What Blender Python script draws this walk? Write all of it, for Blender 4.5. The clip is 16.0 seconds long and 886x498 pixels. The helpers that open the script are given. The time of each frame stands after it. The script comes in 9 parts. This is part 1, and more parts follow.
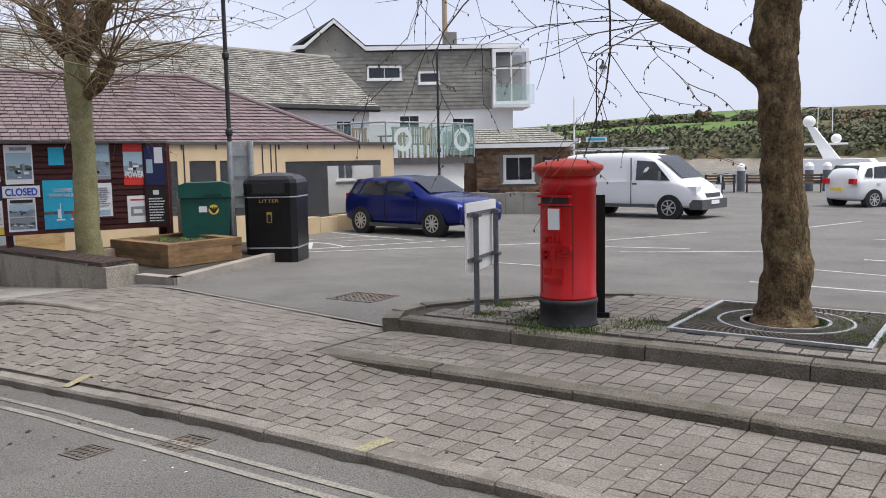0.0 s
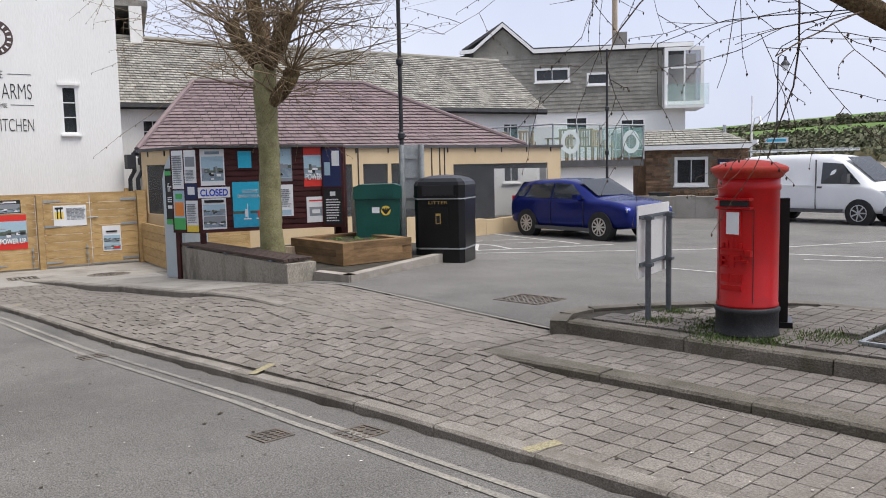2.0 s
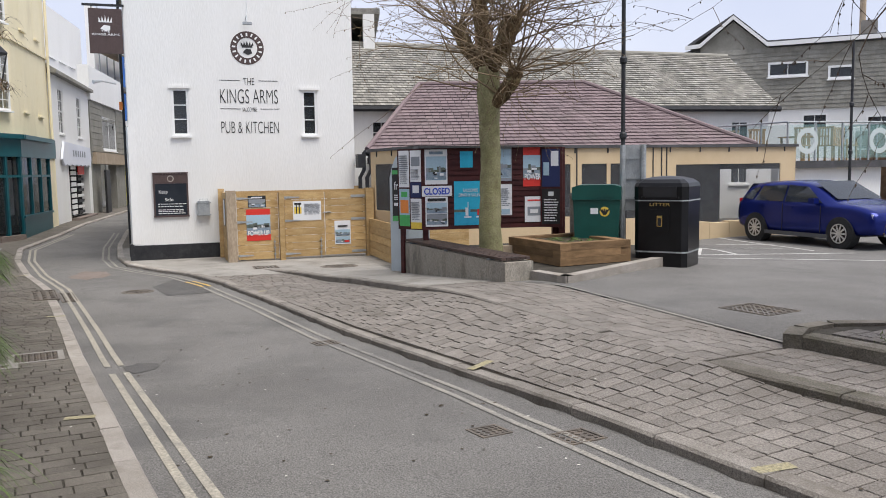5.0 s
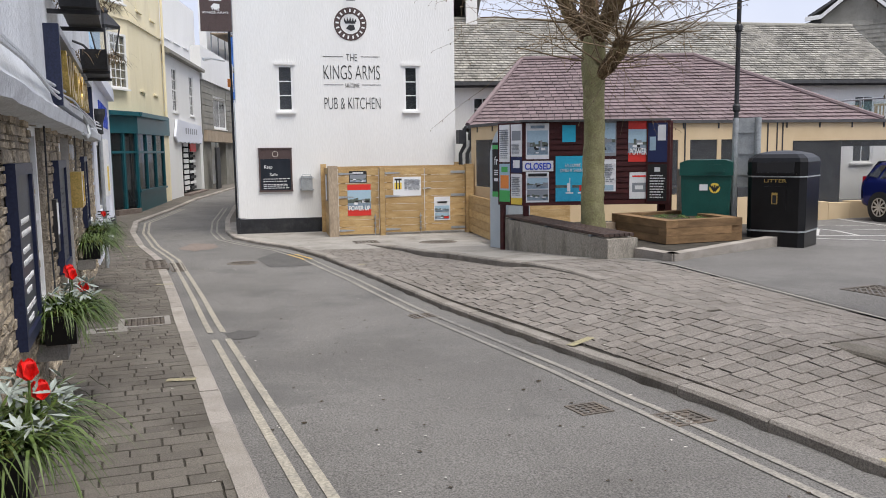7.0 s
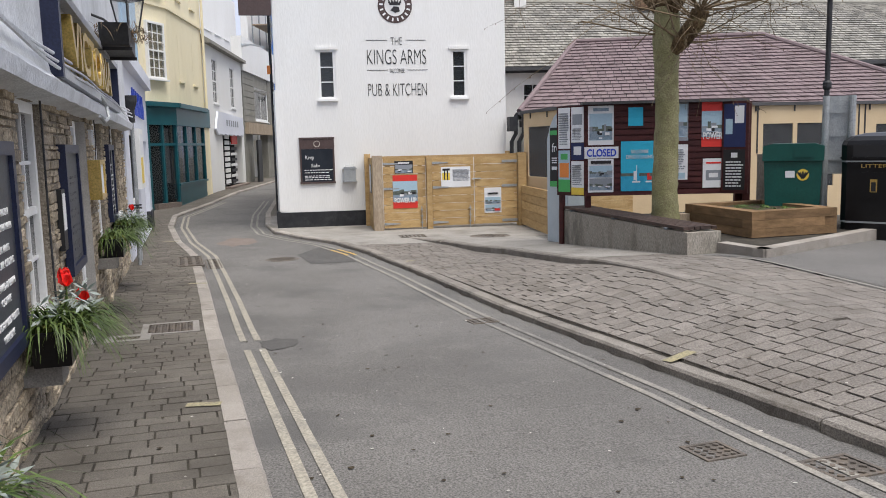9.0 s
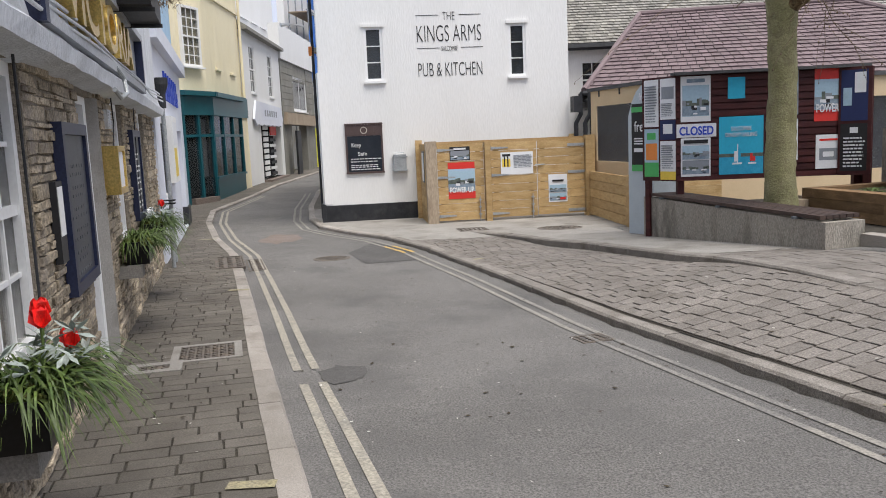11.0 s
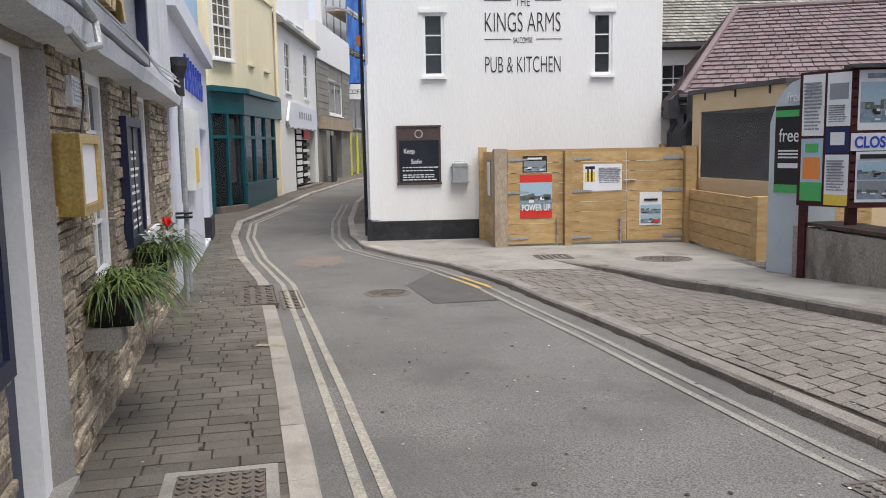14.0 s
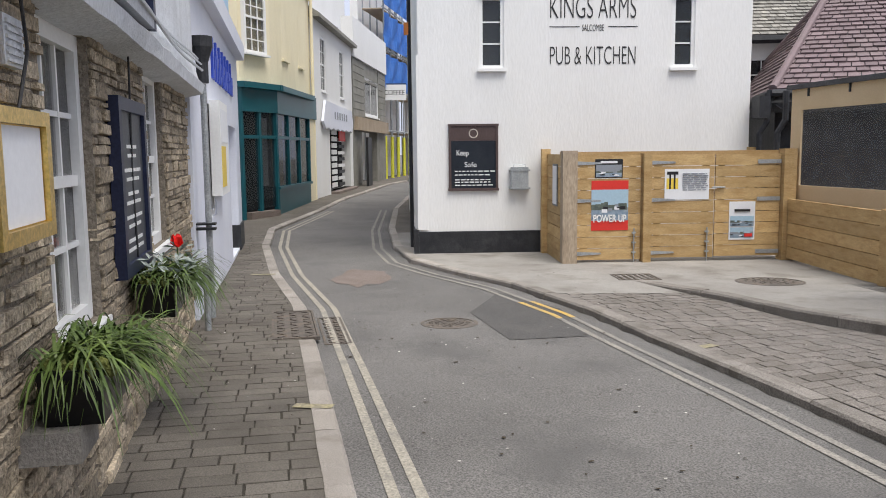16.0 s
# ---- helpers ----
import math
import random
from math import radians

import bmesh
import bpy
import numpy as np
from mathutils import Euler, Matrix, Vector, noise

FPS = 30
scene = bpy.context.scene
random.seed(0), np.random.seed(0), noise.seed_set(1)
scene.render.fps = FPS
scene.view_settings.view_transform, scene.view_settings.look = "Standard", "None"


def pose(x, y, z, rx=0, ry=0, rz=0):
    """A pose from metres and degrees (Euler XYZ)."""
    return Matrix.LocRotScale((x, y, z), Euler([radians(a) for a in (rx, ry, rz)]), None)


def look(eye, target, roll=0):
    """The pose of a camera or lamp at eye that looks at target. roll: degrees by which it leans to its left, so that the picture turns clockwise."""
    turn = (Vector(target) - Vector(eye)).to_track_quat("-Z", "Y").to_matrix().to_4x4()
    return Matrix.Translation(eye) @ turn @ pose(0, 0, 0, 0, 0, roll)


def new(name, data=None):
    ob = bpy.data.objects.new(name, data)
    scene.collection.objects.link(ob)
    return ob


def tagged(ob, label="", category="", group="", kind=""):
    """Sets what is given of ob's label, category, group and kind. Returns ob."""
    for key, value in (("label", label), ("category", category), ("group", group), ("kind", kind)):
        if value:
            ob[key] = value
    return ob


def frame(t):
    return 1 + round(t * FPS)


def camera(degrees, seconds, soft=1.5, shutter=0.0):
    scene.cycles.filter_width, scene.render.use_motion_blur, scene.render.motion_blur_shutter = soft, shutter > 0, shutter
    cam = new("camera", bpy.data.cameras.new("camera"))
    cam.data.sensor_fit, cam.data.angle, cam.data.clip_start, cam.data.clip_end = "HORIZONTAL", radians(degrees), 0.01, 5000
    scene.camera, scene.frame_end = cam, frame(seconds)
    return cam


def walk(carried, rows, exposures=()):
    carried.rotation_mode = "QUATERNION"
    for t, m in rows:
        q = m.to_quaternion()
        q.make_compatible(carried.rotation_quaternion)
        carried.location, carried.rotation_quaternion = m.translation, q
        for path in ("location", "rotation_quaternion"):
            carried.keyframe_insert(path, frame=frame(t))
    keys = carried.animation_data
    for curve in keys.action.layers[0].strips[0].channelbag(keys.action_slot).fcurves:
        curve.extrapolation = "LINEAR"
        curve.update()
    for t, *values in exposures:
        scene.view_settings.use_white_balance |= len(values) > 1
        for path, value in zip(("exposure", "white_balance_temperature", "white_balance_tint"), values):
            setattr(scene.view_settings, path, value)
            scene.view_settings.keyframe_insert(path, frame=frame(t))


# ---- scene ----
cam = camera(56.5, 16.0, 0.95)
PATH = [
    (0, (0.819, 2.077, 1.459), (-0.587, 3.483, 1.245), -1.1),
    (0.5, (0.817, 2.059, 1.454), (-0.654, 3.398, 1.244), -1.3),
    (1, (0.807, 2.053, 1.463), (-0.73, 3.316, 1.254), -1.5),
    (1.5, (0.799, 2.05, 1.46), (-0.8, 3.234, 1.256), -1.3),
    (2, (0.797, 2.028, 1.45), (-0.859, 3.13, 1.251), -1.2),
    (2.5, (0.789, 2.025, 1.435), (-0.921, 3.043, 1.235), -0.8),
    (3, (0.792, 2.022, 1.445), (-0.948, 2.988, 1.243), -0.9),
    (3.5, (0.752, 2.0, 1.445), (-0.994, 2.956, 1.246), -1.8),
    (4, (0.748, 2.01, 1.457), (-1.058, 2.846, 1.261), -1.6),
    (4.5, (0.79, 1.986, 1.488), (-1.061, 2.717, 1.29), -1.2),
    (5, (0.78, 1.962, 1.472), (-1.103, 2.605, 1.28), -0.9),
    (7.5, (0.424, 2.029, 1.345), (-1.523, 2.416, 1.098), -1.1),
    (8, (0.15, 2.024, 1.327), (-1.795, 2.411, 1.073), -2.2),
    (8.5, (-0.193, 2.093, 1.308), (-2.151, 2.416, 1.061), -1.9),
    (9, (-0.576, 2.051, 1.264), (-2.536, 2.36, 1.013), -1.3),
    (9.5, (-0.968, 2.043, 1.238), (-2.942, 2.239, 0.978), -1.7),
    (12, (-3.228, 1.643, 1.102), (-5.194, 1.882, 0.82), -2.7),
    (12.5, (-3.702, 1.588, 1.087), (-5.666, 1.815, 0.787), -1.5),
    (13, (-4.188, 1.512, 1.101), (-6.153, 1.729, 0.797), -2.0),
    (13.5, (-4.683, 1.473, 1.105), (-6.659, 1.637, 0.84), -0.1),
    (14, (-5.145, 1.379, 1.096), (-7.123, 1.54, 0.851), -1.0),
    (14.5, (-5.625, 1.333, 1.079), (-7.604, 1.456, 0.818), -1.8),
    (15, (-6.067, 1.235, 1.062), (-8.045, 1.358, 0.791), -0.9),
    (15.5, (-6.503, 1.17, 1.061), (-8.484, 1.29, 0.815), -1.6),
    (16, (-6.944, 1.071, 1.053), (-8.928, 1.162, 0.819), -0.6),
]
walk(cam, [(t, look(eye, target, roll)) for t, eye, target, roll in PATH])

# ---- world, sun ----
world = bpy.data.worlds.new("sky")
scene.world = world
world.use_nodes = True
_wn, _wl = world.node_tree.nodes, world.node_tree.links
_sky = _wn.new("ShaderNodeTexSky")
_sky.sky_type = "NISHITA"
_sky.sun_disc = False
_sky.sun_elevation, _sky.sun_rotation = radians(68), radians(57)
_sky.dust_density, _sky.air_density = 4.0, 1.0
_cl = _wn.new("ShaderNodeTexNoise")
_cl.inputs["Scale"].default_value, _cl.inputs["Detail"].default_value = 2.2, 6.0
_cr = _wn.new("ShaderNodeValToRGB")
_cr.color_ramp.elements[0].position, _cr.color_ramp.elements[1].position = 0.3, 0.7
_cr.color_ramp.elements[0].color, _cr.color_ramp.elements[1].color = (4.7, 5.15, 6.7, 1), (6.4, 6.65, 7.7, 1)
_wl.new(_cl.outputs["Fac"], _cr.inputs["Fac"])
_wm = _wn.new("ShaderNodeMix")
_wm.data_type = "RGBA"
_wm.inputs["Factor"].default_value = 0.85
_wl.new(_sky.outputs["Color"], _wm.inputs["A"])
_wl.new(_cr.outputs["Color"], _wm.inputs["B"])
_wl.new(_wm.outputs["Result"], _wn["Background"].inputs["Color"])
_wn["Background"].inputs["Strength"].default_value = 0.085
_sl = bpy.data.lights.new("sun", "SUN")
_sl.energy, _sl.angle, _sl.color = 2.6, radians(40), (1.0, 0.96, 0.9)
sun = new("sun", _sl)
sun.matrix_world = look((6, 8.5, 30), (-4, 2, 0))
scene.view_settings.exposure = 0.78


# ---- materials ----
def mat(name, c1, c2=None, scale=3.0, fine=60.0, rough=0.8, bump=0.2, metal=0.0, grain=0.25, rnd=0.0, island=0.0, spec=0.35, stain=None, stain_scale=1.2, streak=1.0):
    """A procedural surface: two colours in patches, a fine grain, stains, and bump."""
    m = bpy.data.materials.new(name)
    m.use_nodes = True
    n, l = m.node_tree.nodes, m.node_tree.links
    b = n["Principled BSDF"]
    c2 = c2 or tuple(min(1, v * 1.25) for v in c1)
    geo = n.new("ShaderNodeNewGeometry")
    mp = n.new("ShaderNodeMapping")
    mp.inputs["Scale"].default_value = (1, 1, streak)
    l.new(geo.outputs["Position"], mp.inputs["Vector"])

    def noise_tex(s, d=5.0):
        t = n.new("ShaderNodeTexNoise")
        t.inputs["Scale"].default_value, t.inputs["Detail"].default_value, t.inputs["Roughness"].default_value = s, d, 0.6
        l.new(mp.outputs["Vector"], t.inputs["Vector"])
        return t

    def mix(kind, fac, a, bb):
        x = n.new("ShaderNodeMix")
        x.data_type, x.blend_type = "RGBA", kind
        for sock, v in (("Factor", fac), ("A", a), ("B", bb)):
            if isinstance(v, bpy.types.NodeSocket):
                l.new(v, x.inputs[sock])
            elif sock == "Factor":
                x.inputs[sock].default_value = v
            else:
                x.inputs[sock].default_value = (*v, 1)
        return x.outputs["Result"]

    def ramp(src, p0, p1, v0, v1):
        r = n.new("ShaderNodeMapRange")
        r.inputs["From Min"].default_value, r.inputs["From Max"].default_value = p0, p1
        r.inputs["To Min"].default_value, r.inputs["To Max"].default_value = v0, v1
        l.new(src, r.inputs["Value"])
        return r.outputs["Result"]

    big, small = noise_tex(scale), noise_tex(fine, 3.0)
    col = mix("MIX", ramp(big.outputs["Fac"], 0.35, 0.65, 0, 1), c1, c2)
    g = n.new("ShaderNodeCombineColor")
    gv = ramp(small.outputs["Fac"], 0.3, 0.7, 1 - grain, 1 + grain)
    for s in ("Red", "Green", "Blue"):
        l.new(gv, g.inputs[s])
    col = mix("MULTIPLY", 1.0, col, g.outputs["Color"])
    if stain:
        st = noise_tex(stain_scale, 8.0)
        col = mix("MIX", ramp(st.outputs["Fac"], 0.52, 0.72, 0, 0.85), col, stain)
    for amount, src in ((rnd, None), (island, geo.outputs["Random Per Island"])):
        if amount:
            if src is None:
                src = n.new("ShaderNodeObjectInfo").outputs["Random"]
            k = n.new("ShaderNodeCombineColor")
            v = ramp(src, 0, 1, 1 - amount, 1 + amount)
            for s in ("Red", "Green", "Blue"):
                l.new(v, k.inputs[s])
            col = mix("MULTIPLY", 1.0, col, k.outputs["Color"])
    l.new(col, b.inputs["Base Color"])
    b.inputs["Roughness"].default_value, b.inputs["Metallic"].default_value = rough, metal
    b.inputs["Specular IOR Level"].default_value = spec
    if bump:
        bp = n.new("ShaderNodeBump")
        bp.inputs["Strength"].default_value, bp.inputs["Distance"].default_value = bump, 0.02
        add = n.new("ShaderNodeMath")
        l.new(big.outputs["Fac"], add.inputs[0])
        l.new(small.outputs["Fac"], add.inputs[1])
        l.new(add.outputs[0], bp.inputs["Height"])
        l.new(bp.outputs["Normal"], b.inputs["Normal"])
    return m


def glass_mat(name, tint=(0.75, 0.82, 0.82), alpha=0.35, rough=0.03):
    m = bpy.data.materials.new(name)
    m.use_nodes = True
    b = m.node_tree.nodes["Principled BSDF"]
    b.inputs["Base Color"].default_value = (*tint, 1)
    b.inputs["Roughness"].default_value = rough
    b.inputs["Alpha"].default_value = alpha
    b.inputs["Specular IOR Level"].default_value = 0.5
    return m


ASPHALT = mat("asphalt", (0.128, 0.122, 0.115), (0.168, 0.161, 0.152), 0.6, 85, 0.88, 0.8, grain=0.55, stain=(0.108, 0.104, 0.1), stain_scale=0.9, spec=0.35)
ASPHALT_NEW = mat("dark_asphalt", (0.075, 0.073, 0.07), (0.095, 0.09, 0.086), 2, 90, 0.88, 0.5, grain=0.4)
SETT = mat("sett", (0.17, 0.152, 0.134), (0.217, 0.196, 0.175), 1.2, 70, 0.88, 0.7, grain=0.38, rnd=0.12, island=0.12, stain=(0.135, 0.118, 0.1), stain_scale=2.5, spec=0.35)
PAVER = mat("paver", (0.105, 0.093, 0.078), (0.14, 0.126, 0.108), 1.5, 120, 0.88, 0.6, grain=0.35, rnd=0.13, island=0.13, stain=(0.085, 0.076, 0.064), stain_scale=2.0, spec=0.3)
BED = mat("joint_sand", (0.036, 0.032, 0.027), (0.065, 0.058, 0.047), 6, 120, 0.95, 0.3, spec=0.2)
KERB = mat("granite_kerb", (0.26, 0.235, 0.205), (0.33, 0.3, 0.27), 2, 160, 0.8, 0.45, grain=0.4, rnd=0.14, stain=(0.17, 0.15, 0.125), stain_scale=3)
KERB_R = mat("worn_brown_granite", (0.19, 0.172, 0.151), (0.25, 0.228, 0.204), 2.5, 90, 0.88, 0.6, grain=0.42, rnd=0.12, stain=(0.12, 0.104, 0.086), stain_scale=3, spec=0.35)
KERB_D = mat("dark_mossy_granite", (0.105, 0.093, 0.074), (0.17, 0.152, 0.128), 3, 70, 0.85, 0.7, grain=0.4, rnd=0.14, stain=(0.085, 0.08, 0.05), stain_scale=4)
CONCRETE = mat("concrete", (0.23, 0.215, 0.195), (0.29, 0.275, 0.25), 1.3, 90, 0.88, 0.35, stain=(0.15, 0.135, 0.115), stain_scale=1.8)
BENCHWALL = mat("stained_concrete", (0.3, 0.27, 0.23), (0.34, 0.315, 0.27), 2, 70, 0.9, 0.7, grain=0.35, stain=(0.09, 0.085, 0.07), stain_scale=2.6, streak=0.45)
RENDER_W = mat("white_render", (0.76, 0.755, 0.735), (0.8, 0.795, 0.78), 0.7, 30, 0.85, 0.25, grain=0.03, stain=(0.75, 0.745, 0.72), stain_scale=0.5, streak=0.25)
RENDER_G = mat("grey_render", (0.58, 0.6, 0.63), (0.68, 0.7, 0.725), 2, 40, 0.85, 0.7, grain=0.12, stain=(0.46, 0.475, 0.49), stain_scale=1.5, streak=0.4)
RENDER_L = mat("pale_lilac_render", (0.66, 0.68, 0.76), (0.72, 0.74, 0.8), 1, 40, 0.85, 0.15, grain=0.04)
RENDER_B = mat("pale_blue_render", (0.4, 0.58, 0.75), (0.46, 0.64, 0.8), 1, 40, 0.85, 0.15, grain=0.05)
RENDER_Y = mat("cream_render", (0.8, 0.72, 0.5), (0.84, 0.76, 0.55), 1, 40, 0.85, 0.15, grain=0.04, stain=(0.68, 0.6, 0.42), stain_scale=0.8, streak=0.3)
BLACK_P = mat("black_paint", (0.02, 0.021, 0.024), (0.035, 0.036, 0.04), 4, 50, 0.5, 0.2, stain=(0.05, 0.05, 0.052), stain_scale=6, spec=0.3)
WHITE_P = mat("white_paint", (0.78, 0.78, 0.77), (0.82, 0.82, 0.81), 2, 40, 0.45, 0.08, grain=0.04)
STONE_A = mat("slatestone", (0.25, 0.205, 0.145), (0.4, 0.335, 0.245), 6, 45, 0.92, 1.0, grain=0.5, rnd=0.32, island=0.32, stain=(0.17, 0.15, 0.135), stain_scale=2.2)
MORTAR = mat("mortar", (0.2, 0.17, 0.13), (0.28, 0.24, 0.19), 4, 50, 0.95, 1.0, grain=0.4, stain=(0.13, 0.115, 0.095), stain_scale=4)
TIMBER = mat("new_softwood", (0.42, 0.275, 0.118), (0.53, 0.37, 0.18), 2.5, 35, 0.75, 0.3, grain=0.2, rnd=0.13, stain=(0.35, 0.21, 0.08), stain_scale=4, streak=4.0)
SLEEPER = mat("weathered_sleeper", (0.14, 0.085, 0.04), (0.23, 0.14, 0.07), 3, 40, 0.85, 0.5, grain=0.3, rnd=0.25, streak=4.0)
OLDPOST = mat("grey_softwood", (0.32, 0.25, 0.18), (0.42, 0.34, 0.25), 5, 50, 0.85, 0.4, streak=0.25)
SLATE_P = mat("purple_slate", (0.155, 0.115, 0.12), (0.2, 0.15, 0.155), 1.5, 50, 0.7, 0.3, grain=0.18, island=0.16, stain=(0.13, 0.105, 0.1), stain_scale=1.5)
SLATE_G = mat("lichened_slate", (0.18, 0.172, 0.155), (0.29, 0.277, 0.248), 2.5, 40, 0.85, 0.5, grain=0.35, island=0.25, stain=(0.34, 0.325, 0.28), stain_scale=3)
SLATE_H = mat("grey_hung_slate", (0.225, 0.216, 0.187), (0.295, 0.284, 0.25), 1.5, 40, 0.8, 0.3, island=0.14)
LEAD = mat("roof_felt", (0.06, 0.06, 0.062), (0.09, 0.09, 0.095), 3, 40, 0.8, 0.2)
CANVAS = mat("tan_canvas", (0.55, 0.42, 0.26), (0.6, 0.47, 0.3), 1.5, 60, 0.85, 0.1, grain=0.06)
TEAL = mat("teal_paint", (0.004, 0.072, 0.092), (0.007, 0.092, 0.115), 2, 50, 0.35, 0.03, grain=0.08)
NAVY = mat("navy_paint", (0.015, 0.02, 0.05), (0.02, 0.025, 0.055), 3, 60, 0.42, 0.05, spec=0.3)
SIGNGREY = mat("slate_grey_panel", (0.045, 0.05, 0.062), (0.06, 0.066, 0.08), 3, 50, 0.45, 0.05, spec=0.35)
SIGNPALE = mat("pale_grey_sign_panel", (0.3, 0.315, 0.34), (0.36, 0.375, 0.4), 3, 50, 0.4, 0.05)
CHALK = mat("blackboard", (0.012, 0.016, 0.024), (0.02, 0.025, 0.034), 4, 60, 0.6, 0.1, spec=0.25)
GOLD = mat("brass", (0.62, 0.43, 0.12), (0.72, 0.52, 0.18), 3, 60, 0.3, 0.05, metal=0.9)
GALV = mat("galvanised_steel", (0.33, 0.35, 0.36), (0.42, 0.44, 0.45), 8, 60, 0.5, 0.1, metal=0.5)
DARKSTEEL = mat("grey_painted_steel", (0.1, 0.115, 0.13), (0.13, 0.145, 0.16), 6, 60, 0.5, 0.1)
IRON = mat("cast_iron", (0.1, 0.087, 0.075), (0.15, 0.128, 0.11), 8, 90, 0.8, 0.6, stain=(0.15, 0.115, 0.08), stain_scale=8)
RED = mat("post_box_red", (0.43, 0.006, 0.008), (0.48, 0.008, 0.01), 3, 60, 0.35, 0.03, grain=0.05, stain=(0.33, 0.008, 0.01), stain_scale=4)
RED_CAP = mat("weathered_red_cap", (0.42, 0.02, 0.014), (0.42, 0.055, 0.028), 5, 60, 0.55, 0.05, grain=0.12, stain=(0.4, 0.02, 0.015), stain_scale=4)
BLACK_G = mat("black_plastic", (0.006, 0.006, 0.007), (0.009, 0.009, 0.01), 4, 60, 0.3, 0.04, spec=0.3)
GREEN_BIN = mat("dark_green_plastic", (0.006, 0.06, 0.05), (0.009, 0.078, 0.064), 3, 60, 0.38, 0.05, spec=0.35)
MAROON = mat("maroon_timber", (0.045, 0.011, 0.012), (0.07, 0.018, 0.017), 3, 50, 0.6, 0.2, rnd=0.2, streak=4.0, spec=0.3)
BARK = mat("plane_bark", (0.055, 0.036, 0.019), (0.155, 0.106, 0.056), 11, 45, 0.92, 1.0, grain=0.5, stain=(0.25, 0.215, 0.11), stain_scale=13, streak=0.7, spec=0.25)
BARK_G = mat("green_bark", (0.2, 0.19, 0.09), (0.27, 0.255, 0.14), 5, 45, 0.9, 0.8, grain=0.25, stain=(0.15, 0.12, 0.07), stain_scale=6)
TWIG_D = mat("dark_twig", (0.05, 0.035, 0.024), (0.085, 0.06, 0.04), 6, 50, 0.9, 0.2)
BENCH_SLAT = mat("dark_stained_slat", (0.04, 0.026, 0.022), (0.07, 0.045, 0.036), 3, 40, 0.7, 0.4, grain=0.3, rnd=0.2, streak=4.0)
TWIG = mat("twig", (0.13, 0.095, 0.06), (0.2, 0.145, 0.085), 6, 50, 0.85, 0.2)
LEAF = mat("strap_leaf", (0.05, 0.088, 0.018), (0.105, 0.15, 0.036), 6, 40, 0.5, 0.1, island=0.4)
LEAF_S = mat("silver_leaf", (0.24, 0.28, 0.25), (0.36, 0.4, 0.37), 6, 40, 0.8, 0.2, island=0.2)
TULIP = mat("red_petal", (0.75, 0.012, 0.012), (0.85, 0.03, 0.02), 9, 60, 0.5, 0.1)
MOSS = mat("moss", (0.07, 0.085, 0.02), (0.12, 0.13, 0.03), 12, 90, 0.95, 0.8, island=0.3)
MARKYEL = mat("worn_yellow_mark", (0.31, 0.275, 0.16), (0.24, 0.215, 0.15), 8, 60, 0.88, 0.25, grain=0.4, stain=(0.18, 0.165, 0.14), stain_scale=9)
YELLOW_B = mat("yellow_line_paint", (0.5, 0.33, 0.08), (0.4, 0.29, 0.12), 5, 60, 0.85, 0.2, grain=0.35, stain=(0.2, 0.18, 0.14), stain_scale=6)
FAINTLINE = mat("almost_worn_off_line", (0.205, 0.194, 0.175), (0.165, 0.158, 0.147), 5, 50, 0.88, 0.3, grain=0.4, stain=(0.135, 0.129, 0.12), stain_scale=5)
YELLOWLINE = mat("worn_cream_paint", (0.32, 0.293, 0.24), (0.265, 0.246, 0.208), 3, 50, 0.85, 0.25, grain=0.35, stain=(0.2, 0.19, 0.17), stain_scale=6)
PALELINE = mat("bleached_line_paint", (0.26, 0.243, 0.21), (0.2, 0.19, 0.172), 3, 50, 0.85, 0.25, grain=0.35, stain=(0.19, 0.18, 0.165), stain_scale=4)
WHITELINE = mat("worn_white_line", (0.42, 0.41, 0.39), (0.5, 0.49, 0.47), 8, 120, 0.85, 0.2, grain=0.3, stain=(0.24, 0.23, 0.22), stain_scale=6)
FLECK = mat("pale_fleck", (0.42, 0.4, 0.36), (0.5, 0.48, 0.44), 20, 90, 0.9, 0.0, island=0.3)
PAPER = mat("paper", (0.72, 0.73, 0.75), (0.77, 0.78, 0.8), 2, 40, 0.6, 0.03, grain=0.03)
P_RED, P_BLUE, P_SKY, P_NAVY, P_GREY, P_BLACK, P_GREEN, P_ORANGE, P_YEL = [mat("print_" + n, c, c, 2, 30, 0.5, 0.02, grain=0.06) for n, c in (
    ("red", (0.65, 0.04, 0.03)), ("blue", (0.03, 0.42, 0.62)), ("sky", (0.36, 0.5, 0.6)), ("navy", (0.02, 0.03, 0.1)), ("grey", (0.25, 0.27, 0.3)),
    ("black", (0.02, 0.02, 0.022)), ("green", (0.08, 0.4, 0.12)), ("orange", (0.75, 0.25, 0.06)), ("yellow", (0.75, 0.55, 0.08)))]
P_AQUA = mat("print_aqua", (0.02, 0.3, 0.5), (0.04, 0.38, 0.58), 9, 60, 0.5, 0.02, grain=0.1)
P_STEEL = mat("print_water", (0.16, 0.23, 0.3), (0.3, 0.36, 0.42), 14, 60, 0.5, 0.02, grain=0.2)
P_HILL = mat("print_hill", (0.07, 0.09, 0.08), (0.14, 0.16, 0.13), 18, 60, 0.5, 0.02, grain=0.2)
INK = mat("black_lettering", (0.03, 0.03, 0.032), (0.04, 0.04, 0.042), 4, 40, 0.6, 0.02, grain=0.05)
BROWN_S = mat("brown_sign", (0.075, 0.05, 0.047), (0.085, 0.058, 0.055), 4, 40, 0.6, 0.05)
BLUE_L = mat("blue_lettering", (0.03, 0.07, 0.45), (0.035, 0.08, 0.5), 4, 40, 0.5, 0.02)
